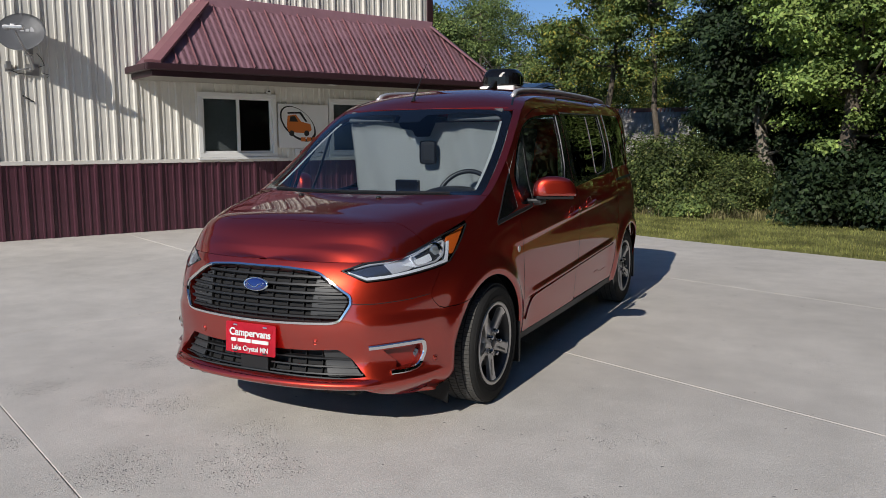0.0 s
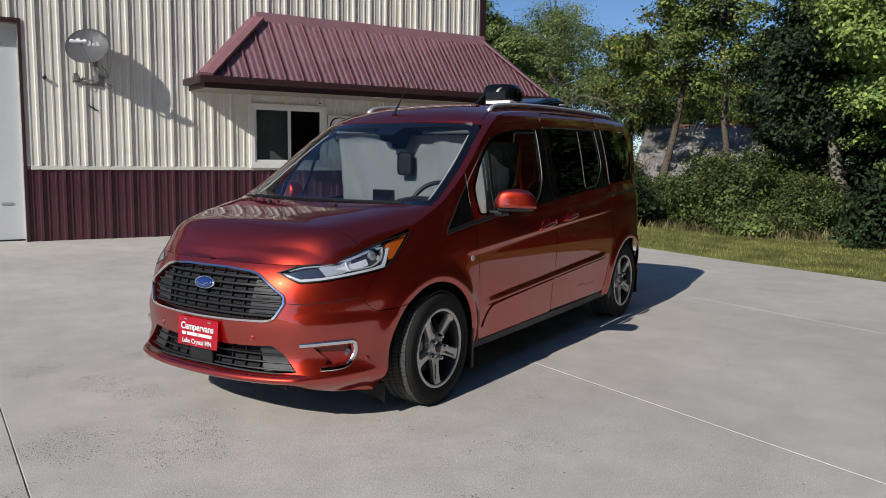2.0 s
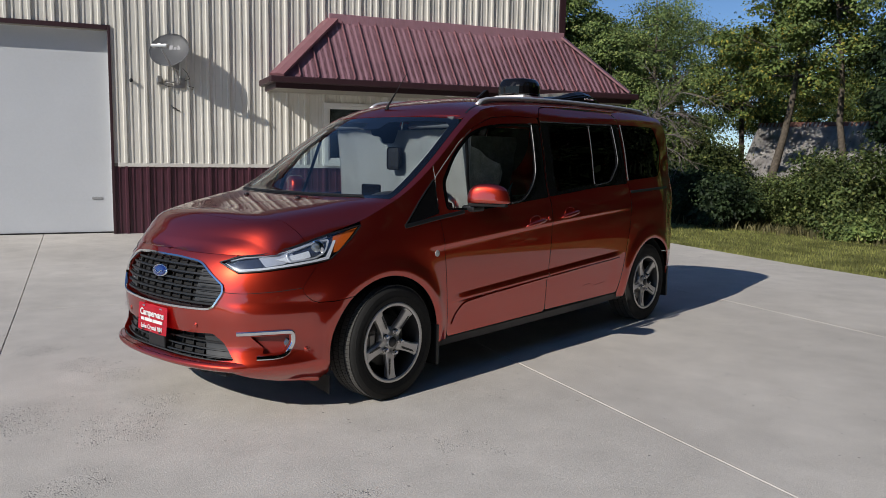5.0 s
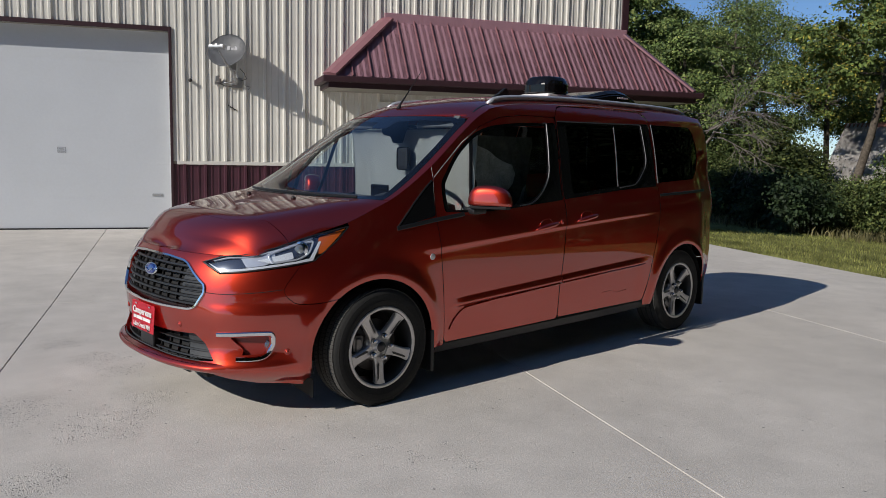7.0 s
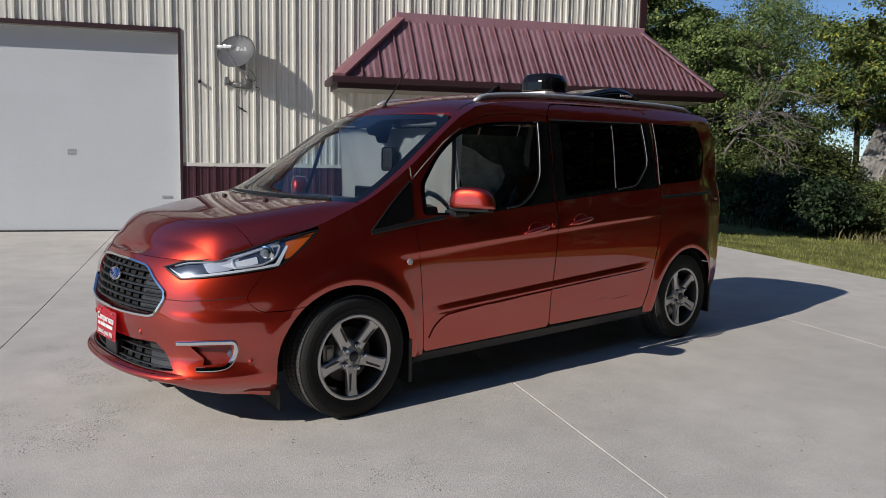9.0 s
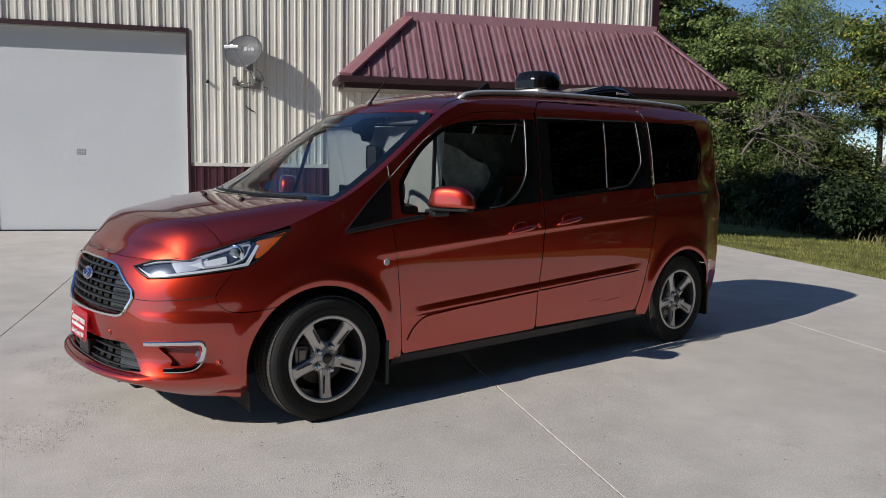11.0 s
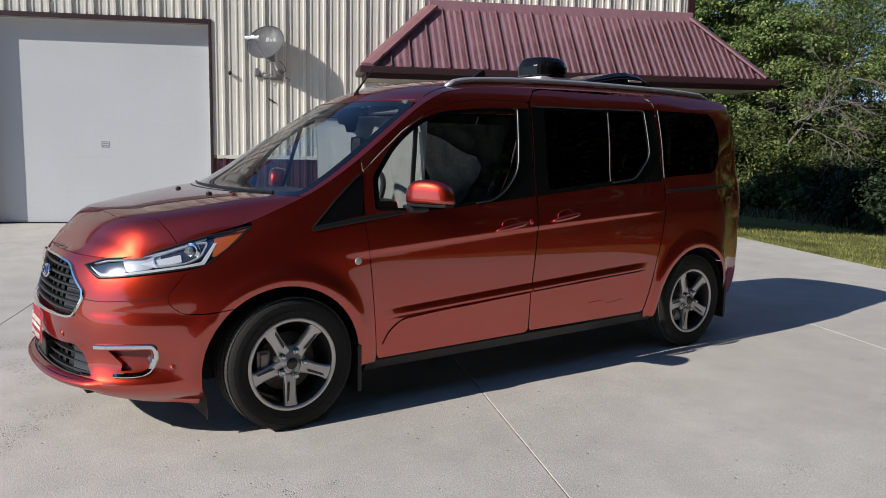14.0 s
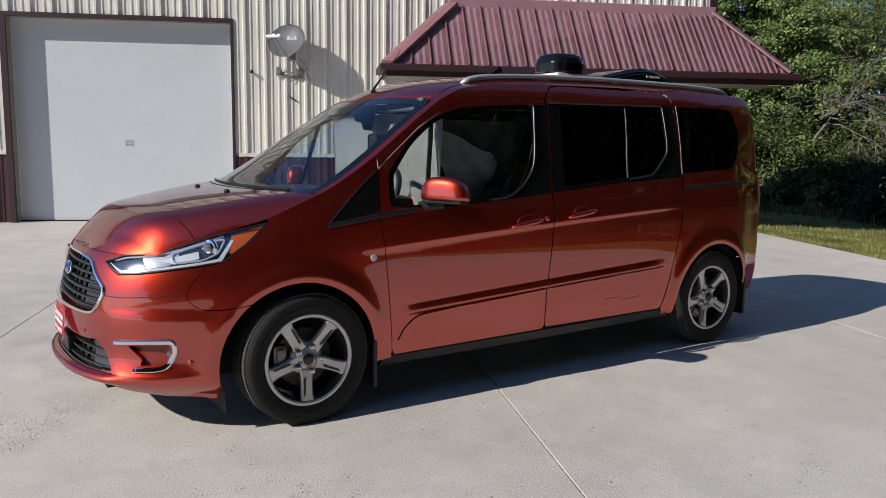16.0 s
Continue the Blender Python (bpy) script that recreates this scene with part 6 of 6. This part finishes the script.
tube(bm, [(.16, -.03, 2.50), (.24, -.07, 2.53), (.20, -.10, 2.62), (.13, -.18, 2.68)], .005, 6)
tube(bm, [(-.18, -.05, 2.44), (-.10, -.07, 2.40), (.0, -.04, 2.40)], .005, 6)
tube(bm, [(.22, -.03, 2.42), (.30, -.05, 2.40), (.27, -.03, 2.36)], .005, 6)
part("cable", bm, BLACK, dish, smooth=True)

stub = empty("cable_inlet", HOUSE, "short black cable stub coming out of the wall", "cable")
bm = bmesh.new()
tube(bm, [(.93, -.0, 2.10), (.95, -.035, 2.085), (1.0, -.04, 2.05), (1.06, -.03, 2.02)], .008, 6)
tube(bm, [(.95, -.02, 2.06), (1.0, -.035, 2.07), (1.03, -.03, 2.02)], .006, 6)
part("cable", bm, BLACK, stub, smooth=True)
cam_ = empty("wall_fixture", HOUSE, "small dark round fixture on the wall", "fixture")
bm = lathe([(0, .022), (-.03, .022), (-.045, .030), (-.06, .018), (-.06, 0)], 16, "y")
f_ = part("fixture_body", bm, BLACK, cam_, smooth=True)
f_.matrix_local = Matrix.Translation((.345, -.015, 2.47))
bx = empty("window_sensor", HOUSE, "small white box above the window", "sensor")
bm = bmesh.new()
box(bm, 4.63, 4.70, -.06, -.02, 2.265, 2.33, .006)
part("sensor_body", bm, WHITE, bx)
bm = bmesh.new()
box(bm, 4.645, 4.685, -.064, -.058, 2.285, 2.31)
part("sensor_window", bm, BLACK, bx)

ORANGE = material("orange_print", (.62, .17, .03), rough=.5)
INK = material("black_print", (.02, .02, .02), rough=.5)
sign = empty("business_sign", HOUSE, "white metal sign with an orange van in a black oval", "sign")
bm = bmesh.new()
box(bm, 4.83, 5.80, -.052, -.03, 1.35, 2.10, .003)
part("sign_board", bm, WHITE, sign)
bm = bmesh.new()
ring = [(5.20 + .33 * math.cos(a) - .10 * math.sin(a), -.054, 1.76 + .30 * math.sin(a) - .06 * math.cos(a)) for a in [2 * math.pi * k / 60 for k in range(60)]]
ring2 = [(5.20 + .30 * math.cos(a) - .09 * math.sin(a), -.054, 1.775 + .27 * math.sin(a) - .05 * math.cos(a)) for a in [2 * math.pi * k / 60 for k in range(60)]]
va, vb = [bm.verts.new(p) for p in ring], [bm.verts.new(p) for p in ring2]
for k in range(60):
    bm.faces.new((va[k], va[(k + 1) % 60], vb[(k + 1) % 60], vb[k]))
part("oval_ring", bm, INK, sign)
bm = bmesh.new()
for pts in ([(4.98, 1.70), (5.02, 1.62), (5.38, 1.60), (5.46, 1.66), (5.44, 1.76), (5.26, 1.80), (5.16, 1.92), (5.0, 1.90)],):
    bm.faces.new([bm.verts.new((x, -.0555, z)) for x, z in pts])
part("printed_van", bm, ORANGE, sign)
bm = bmesh.new()
for pts in ([(5.03, 1.80), (5.05, 1.885), (5.14, 1.895), (5.20, 1.80)], [(5.0, 1.93), (5.0, 1.96), (5.26, 1.97), (5.38, 1.80), (5.34, 1.80), (5.23, 1.94)]):
    bm.faces.new([bm.verts.new((x, -.057, z)) for x, z in pts])
for x in (5.07, 5.36):
    bm.faces.new([bm.verts.new((x + .05 * math.cos(a), -.057, 1.60 + .05 * math.sin(a))) for a in [2 * math.pi * k / 16 for k in range(16)]])
part("printed_outline", bm, INK, sign)
bm = bmesh.new()
for x in (5.25, 5.36, 5.47):
    box(bm, x, x + .085, -.0575, -.0525, 1.46, 1.53)
part("printed_bar", bm, ORANGE, sign)

office = empty("office_sign", HOUSE, "small white office sign with an arrow", "sign")
bm = bmesh.new()
box(bm, 5.14, 5.72, -.052, -.032, 1.20, 1.335, .003)
part("sign_board", bm, WHITE, office)
letters("lettering", "OFFICE", .095, INK, office, Matrix.Translation((5.37, -.0545, 1.265)) @ Matrix.Rotation(radians(90), 4, "X"), bold=.0015)
bm = bmesh.new()
box(bm, 5.575, 5.645, -.0545, -.0515, 1.260, 1.272)
bm.faces.new([bm.verts.new((x, -.0545, z)) for x, z in ((5.645, 1.24), (5.69, 1.266), (5.645, 1.292))])
part("arrow", bm, INK, office)
lamp_ = empty("soffit_lamp", HOUSE, "small white lamp under the canopy's edge", "lamp")
for x in (5.35, 8.75):
    bm = bmesh.new()
    box(bm, x, x + .16, -.93, -.80, 2.385, 2.412, .01)
    part("lamp_body", bm, WHITE, lamp_)


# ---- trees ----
# Naturally dark leaves, with the wood's deep shade put into their colour
LEAF_DARK = leaf_material("shaded_dark_green_leaves", (0.028, 0.050, 0.021), (0.06, 0.09, 0.036))
LEAF_MID = leaf_material("green_leaves", (0.165, 0.235, 0.075), (0.36, 0.39, 0.13))
LEAF_LIGHT = leaf_material("light_green_leaves", (0.235, 0.345, 0.092), (0.41, 0.50, 0.145))
LEAF_YELLOW = leaf_material("yellowing_leaves", (0.15, 0.215, 0.06), (0.46, 0.37, 0.07))
LEAF_OLIVE = leaf_material("olive_leaves", (0.10, 0.14, 0.045), (0.23, 0.245, 0.08))
STRAW = leaf_material("dry_grass", (0.16, 0.15, 0.07), (0.30, 0.26, 0.14))


def leaf_mesh(name, centres, sizes, rng, mat, facing, droop=.3, slim=.62):
    """Many small folded leaves: each a bent diamond of its own turn and size, its upper side towards facing."""
    n = len(centres)
    d = np.cross(facing, rng.normal(size=(n, 3)))
    d[:, 2] -= droop
    d /= np.linalg.norm(d, axis=1)[:, None]
    s = np.cross(d, facing)
    s /= np.linalg.norm(s, axis=1)[:, None] + 1e-9
    nrm = np.cross(s, d)
    L = sizes[:, None]
    base, tip = centres - d * L * .5, centres + d * L * .5
    fold = nrm * L * .10
    a, b = centres + s * L * slim * .5 + fold - d * L * .05, centres - s * L * slim * .5 + fold - d * L * .05
    V = np.stack([base, a, tip, b], 1).reshape(-1, 3)
    me = bpy.data.meshes.new(name)
    me.vertices.add(4 * n)
    me.vertices.foreach_set("co", V.ravel().astype(np.float32))
    idx = np.arange(n)[:, None] * 4
    F = np.concatenate([idx + np.array([0, 1, 2]), idx + np.array([0, 2, 3])], 1).ravel()
    me.loops.add(6 * n)
    me.loops.foreach_set("vertex_index", F.astype(np.int32))
    me.polygons.add(2 * n)
    me.polygons.foreach_set("loop_start", (np.arange(2 * n) * 3).astype(np.int32))
    me.update()
    me.validate()
    me.materials.append(mat)
    return me


def tree(seed, height, spread, bare, leaves, mat, bark, label, trunk=.16, leaf=.13, clumps=110, lean=.0, clump_r=.42):
    """A tapered trunk with limbs and a crown of leaf clumps at the twigs' ends, with gaps between."""
    rng = np.random.default_rng(seed)
    t = empty("tree", Matrix(), label, "tree", "trees at the edge of the lawn")
    bm = bmesh.new()
    pts = []
    p = np.zeros(3)
    bend = rng.normal(size=2) * .10 + lean
    for k in range(9):
        pts.append(tuple(p))
        p = p + np.array([bend[0] + rng.normal() * .08, bend[1] * .5 + rng.normal() * .08, 1.0]) * height * .88 / 8
    tube(bm, [(0, 0, -.5)] + pts, [trunk * 1.35] + [trunk * (1.15 - .95 * k / 8) for k in range(9)], 9)
    spine = np.array(pts)
    ends = []
    for k in range(clumps):
        h = bare + (1 - bare) * rng.random()**.85
        at = spine[min(8, int(h * 8))] * 1.0
        ang = rng.random() * 2 * math.pi
        shape = math.sin(math.pi * min(1, (h - bare * .8) / (1 - bare * .8 + 1e-6)) * .86 + .25)
        r = spread * max(.12, shape) * (.25 + .75 * math.sqrt(rng.random()))
        end = at + np.array([math.cos(ang) * r, math.sin(ang) * r, r * .28 + rng.normal() * .3])
        ends.append(end)
        if k % 4 == 0:
            mid = (at + end) / 2 + np.array([0, 0, -.12 * r])
            tube(bm, [tuple(at), tuple(mid), tuple(end)], [trunk * .32, trunk * .18, .012], 5)
    part("trunk", bm, bark, t, smooth=True)
    ends = np.array(ends)
    per = leaves // clumps
    c = np.repeat(ends, per, 0)
    size = np.repeat(clump_r * (.6 + .8 * rng.random(len(ends))), per)[:, None]
    # leaves lie in close, flattened tufts round each twig's end, denser towards the tuft's skin
    v = rng.normal(size=c.shape)
    v *= (rng.random(len(c))**.4 / np.linalg.norm(v, axis=1))[:, None]
    v = v * (1 + .35 * rng.normal(size=(len(c), 1)))
    out = np.repeat(ends * np.array([1, 1, 0]) / (np.linalg.norm(ends[:, :2], axis=1)[:, None] + .3), per, 0)
    c = c + v * size * np.array([1.2, 1.2, .62]) + out * size * .3 * (1 - v[:, 2:]**2)
    facing = np.array([0, 0, .65]) + out * .45 + v * .5 + rng.normal(size=c.shape) * .42
    me = leaf_mesh("crown", c, leaf * (.6 + .8 * rng.random(len(c))), rng, mat, facing)
    ob = new("crown", me)
    ob.parent = t
    return t


def land(x, y):
    q = GRID.inverted() @ Vector((x, y, 0))
    return lawn_z(q.x, -q.y)


def stand(t, x, y, turn=0.0, size=1.0):
    t.matrix_world = Matrix.Translation((x, y, land(x, y))) @ Matrix.Rotation(turn, 4, "Z") @ Matrix.Scale(size, 4)
    return t


stand(tree(3, 9.5, 2.7, .36, 72000, LEAF_LIGHT, BARK, "tall maple with bright green hanging branches", trunk=.22, leaf=.095, clumps=240, clump_r=.42), 2.35, 17.0)
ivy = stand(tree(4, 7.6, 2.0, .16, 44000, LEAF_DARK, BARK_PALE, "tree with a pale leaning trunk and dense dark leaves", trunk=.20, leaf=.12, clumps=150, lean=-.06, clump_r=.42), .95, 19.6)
thin = stand(tree(5, 9.4, 1.7, .66, 16000, LEAF_MID, BARK, "slender green tree by the old shed", trunk=.11, leaf=.105, clumps=60, clump_r=.40), -2.35, 21.2)
yellow = stand(tree(6, 7.9, 2.2, .56, 20000, LEAF_YELLOW, BARK, "tree with leaves turning yellow", trunk=.13, leaf=.105, clumps=72, clump_r=.40), -4.4, 20.9, 0, 1.02)
airy = stand(tree(9, 8.6, 2.3, .10, 21000, LEAF_MID, BARK, "thin-leaved tree with the sky showing through", trunk=.10, leaf=.075, clumps=100, clump_r=.52), -8.6, 22.6)
green = stand(tree(7, 8.0, 2.5, .10, 30000, LEAF_MID, BARK, "bushy mid-green tree with low branches", trunk=.15, leaf=.11, clumps=110, clump_r=.42), -12.8, 21.5, 0, 1.18)
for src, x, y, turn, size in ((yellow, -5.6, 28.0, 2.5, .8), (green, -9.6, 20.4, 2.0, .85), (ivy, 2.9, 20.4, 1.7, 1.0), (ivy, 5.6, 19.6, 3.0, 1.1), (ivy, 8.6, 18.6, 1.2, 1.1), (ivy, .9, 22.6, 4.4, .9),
                              (yellow, -12.8, 24.5, 1.3, 1.1), (thin, -12.6, 22.0, .5, 1.15), (green, -13.5, 18.6, 4.2, 1.1), (yellow, -.9, 26.5, 3.1, .85), (green, 4.4, 24.0, 5.2, 1.2),
                              (airy, -10.2, 26.5, 2.0, 1.1), (airy, -7.0, 29.5, 4.0, 1.05), (airy, -11.6, 31.0, 1.2, 1.2), (airy, -2.9, 33.0, 5.0, 1.1), (green, -15.6, 22.0, 3.7, 1.1), (thin, -7.4, 29.0, .2, .8), (ivy, 2.2, 24.0, 5.0, 1.1), (yellow, -3.6, 30.5, 2.0, .8), (yellow, -14.0, 30.0, 4.0, 1.1), (green, -14.5, 27.0, 1.1, 1.0), (yellow, -7.2, 25.8, 4.1, .95), (green, -19, 33, 2.1, 1.3), (green, -1.0, 36, 3.1, 1.0), (green, -6.5, 37, .4, .95)):
    c = copy_thing(src, Matrix())
    c.name = "tree"
    stand(c, x, y, turn, size)

def bush(seed, w, h, leaves, mat, label, leaf=.085):
    """A rounded thicket of twigs and leaves, open at the top."""
    rng = np.random.default_rng(seed)
    t = empty("bush", Matrix(), label, "bush", "bushes along the lawn")
    bm = bmesh.new()
    ends = []
    for k in range(60):
        a, r = rng.random() * 6.283, math.sqrt(rng.random()) * w
        top_ = np.array([math.cos(a) * r, math.sin(a) * r * .7, h * (.18 + .82 * rng.random() * (1 - (r / w)**2 * .6))])
        ends.append(top_)
        tube(bm, [(top_[0] * .3, top_[1] * .3, -.1), tuple(top_ * .6), tuple(top_)], [.014, .010, .005], 4)
    part("stem", bm, BARK, t)
    ends = np.array(ends)
    c = np.repeat(ends, leaves // 60, 0)
    c = c + rng.normal(size=c.shape) * np.array([.17, .17, .13]) * (w / 1.2)
    c[:, 2] = np.abs(c[:, 2]) + .02
    facing = np.array([0, 0, .5]) + (c - np.array([0, 0, h * .3])) / w * .6 + rng.normal(size=c.shape) * .5
    ob = new("leaves", leaf_mesh("leaves", c, leaf * (.6 + .8 * rng.random(len(c))), rng, mat, facing))
    ob.parent = t
    return t


b1 = stand(bush(11, 1.6, 2.1, 24000, LEAF_OLIVE, "tangled green bush at the lawn's edge"), -1.6, 18.0)
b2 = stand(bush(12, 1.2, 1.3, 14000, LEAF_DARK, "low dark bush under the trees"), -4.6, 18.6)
b3 = stand(bush(13, .62, .55, 5000, LEAF_MID, "small light green bush"), -.9, 16.4)
# Dark bushes at x 2.7 and 4.3 stand for shade under the maple
for src, x, y, turn, size in ((b1, -3.2, 18.6, 1, .7), (b1, .2, 18.2, 2, .75), (b2, -4.3, 16.7, 2, 1.05), (b2, -5.9, 18.4, 2, 1.15), (b1, -7.6, 19.0, 3, .85), (b3, -8.9, 18.2, 4, 1.5), (b2, 1.9, 19.9, 1, .9), (b2, 2.7, 15.7, 1, 1.3), (b2, 4.3, 15.2, 2.6, 1.4), (b1, 3.9, 19.6, 4, .8), (b2, 5.5, 18.9, 3, 1.1),
                              (b1, 8.0, 18.2, 5, 1.0), (b3, -10.6, 17.8, 1, 1.4), (b1, -5.0, 20.2, 2.2, .62), (b2, -2.4, 18.9, .5, .8), (b3, -7.0, 18.2, 2, 1.3), (b1, -9.2, 19.2, 5.5, 1.2), (b2, 7.0, 19.4, 2, 1.3), (b1, -12, 17.4, .7, 1.1), (b1, -7.2, 21.2, 1.4, 1.35), (b1, -9.6, 22.4, 3.6, 1.4), (b1, -6.6, 22.4, 5.0, 1.1), (b1, -11.8, 21.5, .3, 1.4)):
    c = copy_thing(src, Matrix())
    c.name = "bush"
    stand(c, x, y, turn, size)

# the near edge of the unseen wood east of the yard, and the unseen wood that closes the far sides
# Both woods are added and sized to darken the van's reflections
for k in range(13):
    c = copy_thing(ivy, Matrix())
    c.name = "tree"
    stand(c, 6.8 + 11.5 * math.sin(k / 12 * 1.5) + .5 * math.sin(k * 2.7), 16.2 - 22 * (k / 12)**1.3 + .5 * math.cos(k * 1.9), k * 2.1, 1.45 + .55 * min(1, k / 4) + .2 * math.sin(k * 1.3))
    c = copy_thing(b2, Matrix())
    c.name = "bush"
    stand(c, 6.0 + 11.3 * math.sin((k + .4) / 12 * 1.5), 15.4 - 22 * ((k + .4) / 12)**1.3, k * 1.7, 1.5)
for k in range(30):
    a = radians(-62 + k * 4.3)
    r = 25 + 4.5 * math.sin(k * 2.4)
    x, y = 4 + r * math.cos(a), -1 + r * math.sin(a)
    if y > 17 and x < 14:
        continue
    c = copy_thing(ivy, Matrix())
    c.name = "tree"
    stand(c, x, y, k * 1.3, 3.0 + .3 * math.sin(k * 1.9))

# rough grass and weeds under the trees, and the lawn's own blades
def blades(name, n, place_fn, hgt, mat, label, seed):
    rng = np.random.default_rng(seed)
    P = np.array([place_fn(rng) for _ in range(n)])
    w = hgt * (.05 + .05 * rng.random(n))
    H = hgt * (.5 + .8 * rng.random(n))
    a = rng.random(n) * 6.283
    bend = rng.normal(size=(n, 2)) * hgt * .35
    side = np.stack([np.cos(a), np.sin(a), 0 * a], 1) * w[:, None]
    tip = P + np.stack([bend[:, 0], bend[:, 1], H], 1)
    mid = P + np.stack([bend[:, 0] * .3, bend[:, 1] * .3, H * .6], 1)
    V = np.stack([P - side, P + side, mid + side * .7, mid - side * .7, tip], 1).reshape(-1, 3)
    me = bpy.data.meshes.new(name)
    i = np.arange(n) * 5
    F = [f for k in i for f in ((k, k + 1, k + 2), (k, k + 2, k + 3), (k + 3, k + 2, k + 4))]
    me.from_pydata(V.tolist(), [], F)
    me.materials.append(mat)
    ob = new(name, me)
    return tagged(ob, label, "grass", kind="stuff")


def edge_place(rng):
    x = -12 + 22 * rng.random()
    y = 17.4 - .015 * (x + 2)**2 * .35 + rng.normal() * .8
    return (x, y, land(x, y) - .02)


def lawn_place(rng):
    s_, o_ = EDGE_S + .03 + 11 * rng.random()**1.4, -1 + 15 * rng.random()
    v = GRID @ Vector((s_, -o_, 0))
    return (v.x, v.y, lawn_z(s_, o_) - .005)


TWIG = material("grey_dead_wood", (0.20, 0.17, 0.155), rough=.9, grain=.2, grain_scale=20)
# a dead branch hanging over the bushes
snag = empty("dead_branch", Matrix.Translation((-7.3, 18.4, land(-7.3, 18.4) + 2.6)), "grey leafless dead branch over the bushes", "branch")
bm = bmesh.new()
rg = random.Random(8)
def twig(p, way, length, r, depth):
    """A crooked twig that forks."""
    pts, q = [tuple(p)], Vector(p)
    for k in range(4):
        way = (way + Vector((rg.uniform(-.3, .3), rg.uniform(-.3, .3), rg.uniform(-.34, .16)))).normalized()
        q = q + way * length / 4
        pts.append(tuple(q))
        if depth and k:
            for _ in range(2):
                twig(q, (way + Vector((rg.uniform(-.9, .9), rg.uniform(-.6, .6), rg.uniform(-.7, .5)))).normalized(), length * rg.uniform(.4, .65), r * .55, depth - 1)
    tube(bm, pts, [r, r * .8, r * .6, r * .45, r * .3], 4)


for k in range(7):
    twig((rg.uniform(-.3, .3), rg.uniform(-.2, .2), rg.uniform(-.3, .1)), Vector((rg.uniform(.1, 1), rg.uniform(-.4, .2), rg.uniform(-.1, .5))).normalized(), rg.uniform(1.1, 1.8), .020, 2)
tube(bm, [(-1.3, .5, -2.9), (-.9, .3, -1.6), (-.45, .1, -.6), (.0, 0, -.1)], [.09, .075, .05, .03], 7)
tagged(part("twig_tangle", bm, TWIG, snag), kind="stuff")

blades("weeds", 5000, edge_place, .24, STRAW, "dry grass and weeds under the trees", 21)
GRASS_BLADE = leaf_material("grass_blades", (0.23, 0.25, 0.075), (0.38, 0.36, 0.13))
blades("grass", 60000, lawn_place, .055, GRASS_BLADE, "short mown grass", 22)

# ---- old shed behind the trees ----
TIN = material("weathered_tin", (0.60, 0.57, 0.55), rough=.55, metal=.2, grain=.12, grain_scale=6, stain=.3, stain_scale=1.3)
RUST = material("rusty_ridge", (0.42, 0.21, 0.16), rough=.8, stain=.4, stain_scale=3)
shed = empty("old_shed", Matrix.Translation((-4.5, 22.7, land(-4, 22.7))) @ Matrix.Rotation(radians(3), 4, "Z"), "weathered grey tin shed with a rusty roof edge", "shed")
SHED_L, SHED_R, EAVE_Z, RIDGE_Y, RIDGE_Z = -1.45, 2.5, 1.30, 2.25, 3.30


def tin_sheet(name, p, q, label=""):
    """Corrugated sheets between two level lines, each given by its depth and height."""
    bm, n = bmesh.new(), 132
    along = Vector((0, q[0] - p[0], q[1] - p[1])).normalized()
    out = along.cross(Vector((1, 0, 0)))
    rows = []
    for k in range(n + 1):
        x = SHED_L - .12 + (SHED_R - SHED_L + .24) * k / n
        bump_ = out * (-.022 * abs(math.sin(k * math.pi / 4)) + (.012 if (k // 22) % 2 else 0))
        rows.append([bm.verts.new(Vector((x, *e)) + bump_) for e in (p, q)])
    for r, t in zip(rows, rows[1:]):
        bm.faces.new((r[0], t[0], t[1], r[1]))
    bmesh.ops.solidify(bm, geom=bm.faces[:], thickness=-.012)
    return part(name, bm, TIN, shed, label)


tin_sheet("wall", (.12, 0), (.12, EAVE_Z), "grey corrugated tin wall")
tin_sheet("roof_slope", (-.12, EAVE_Z - .1), (RIDGE_Y, RIDGE_Z), "grey corrugated tin roof streaked with rust")
tin_sheet("roof_slope", (2 * RIDGE_Y + .12, EAVE_Z - .1), (RIDGE_Y, RIDGE_Z), "grey corrugated tin roof streaked with rust")
bm = bmesh.new()
for t in (-1, 1):
    lo = Vector((0, RIDGE_Y + t * .16, RIDGE_Z - .13))
    v = [bm.verts.new(Vector((x, 0, 0)) + e) for x in (SHED_L - .15, SHED_R + .15) for e in (lo, Vector((0, RIDGE_Y, RIDGE_Z + .025)))]
    bm.faces.new((v[0], v[2], v[3], v[1]))
bmesh.ops.solidify(bm, geom=bm.faces[:], thickness=.01)
part("ridge_cap", bm, RUST, shed, "rusty folded ridge cap")
for x in (SHED_L, SHED_R):
    bm = bmesh.new()
    bm.faces.new([bm.verts.new((x, y, z)) for y, z in ((.16, 0), (2 * RIDGE_Y - .1, 0), (2 * RIDGE_Y - .1, EAVE_Z - .05), (RIDGE_Y, RIDGE_Z - .08), (.16, EAVE_Z - .02))])
    bmesh.ops.solidify(bm, geom=bm.faces[:], thickness=.05)
    part("gable_wall", bm, TIN, shed)
pot = part("flower_pot", lathe([(0, .08), (.0, .10), (.16, .14), (.18, .15), (.18, .13), (.05, .10)], 20, "z"), WHITE)
tagged(pot, "small white pot lying by the bushes", "pot")
pot.matrix_world = Matrix.Translation((-1.95, 17.9, land(-1.95, 17.9) + .02))
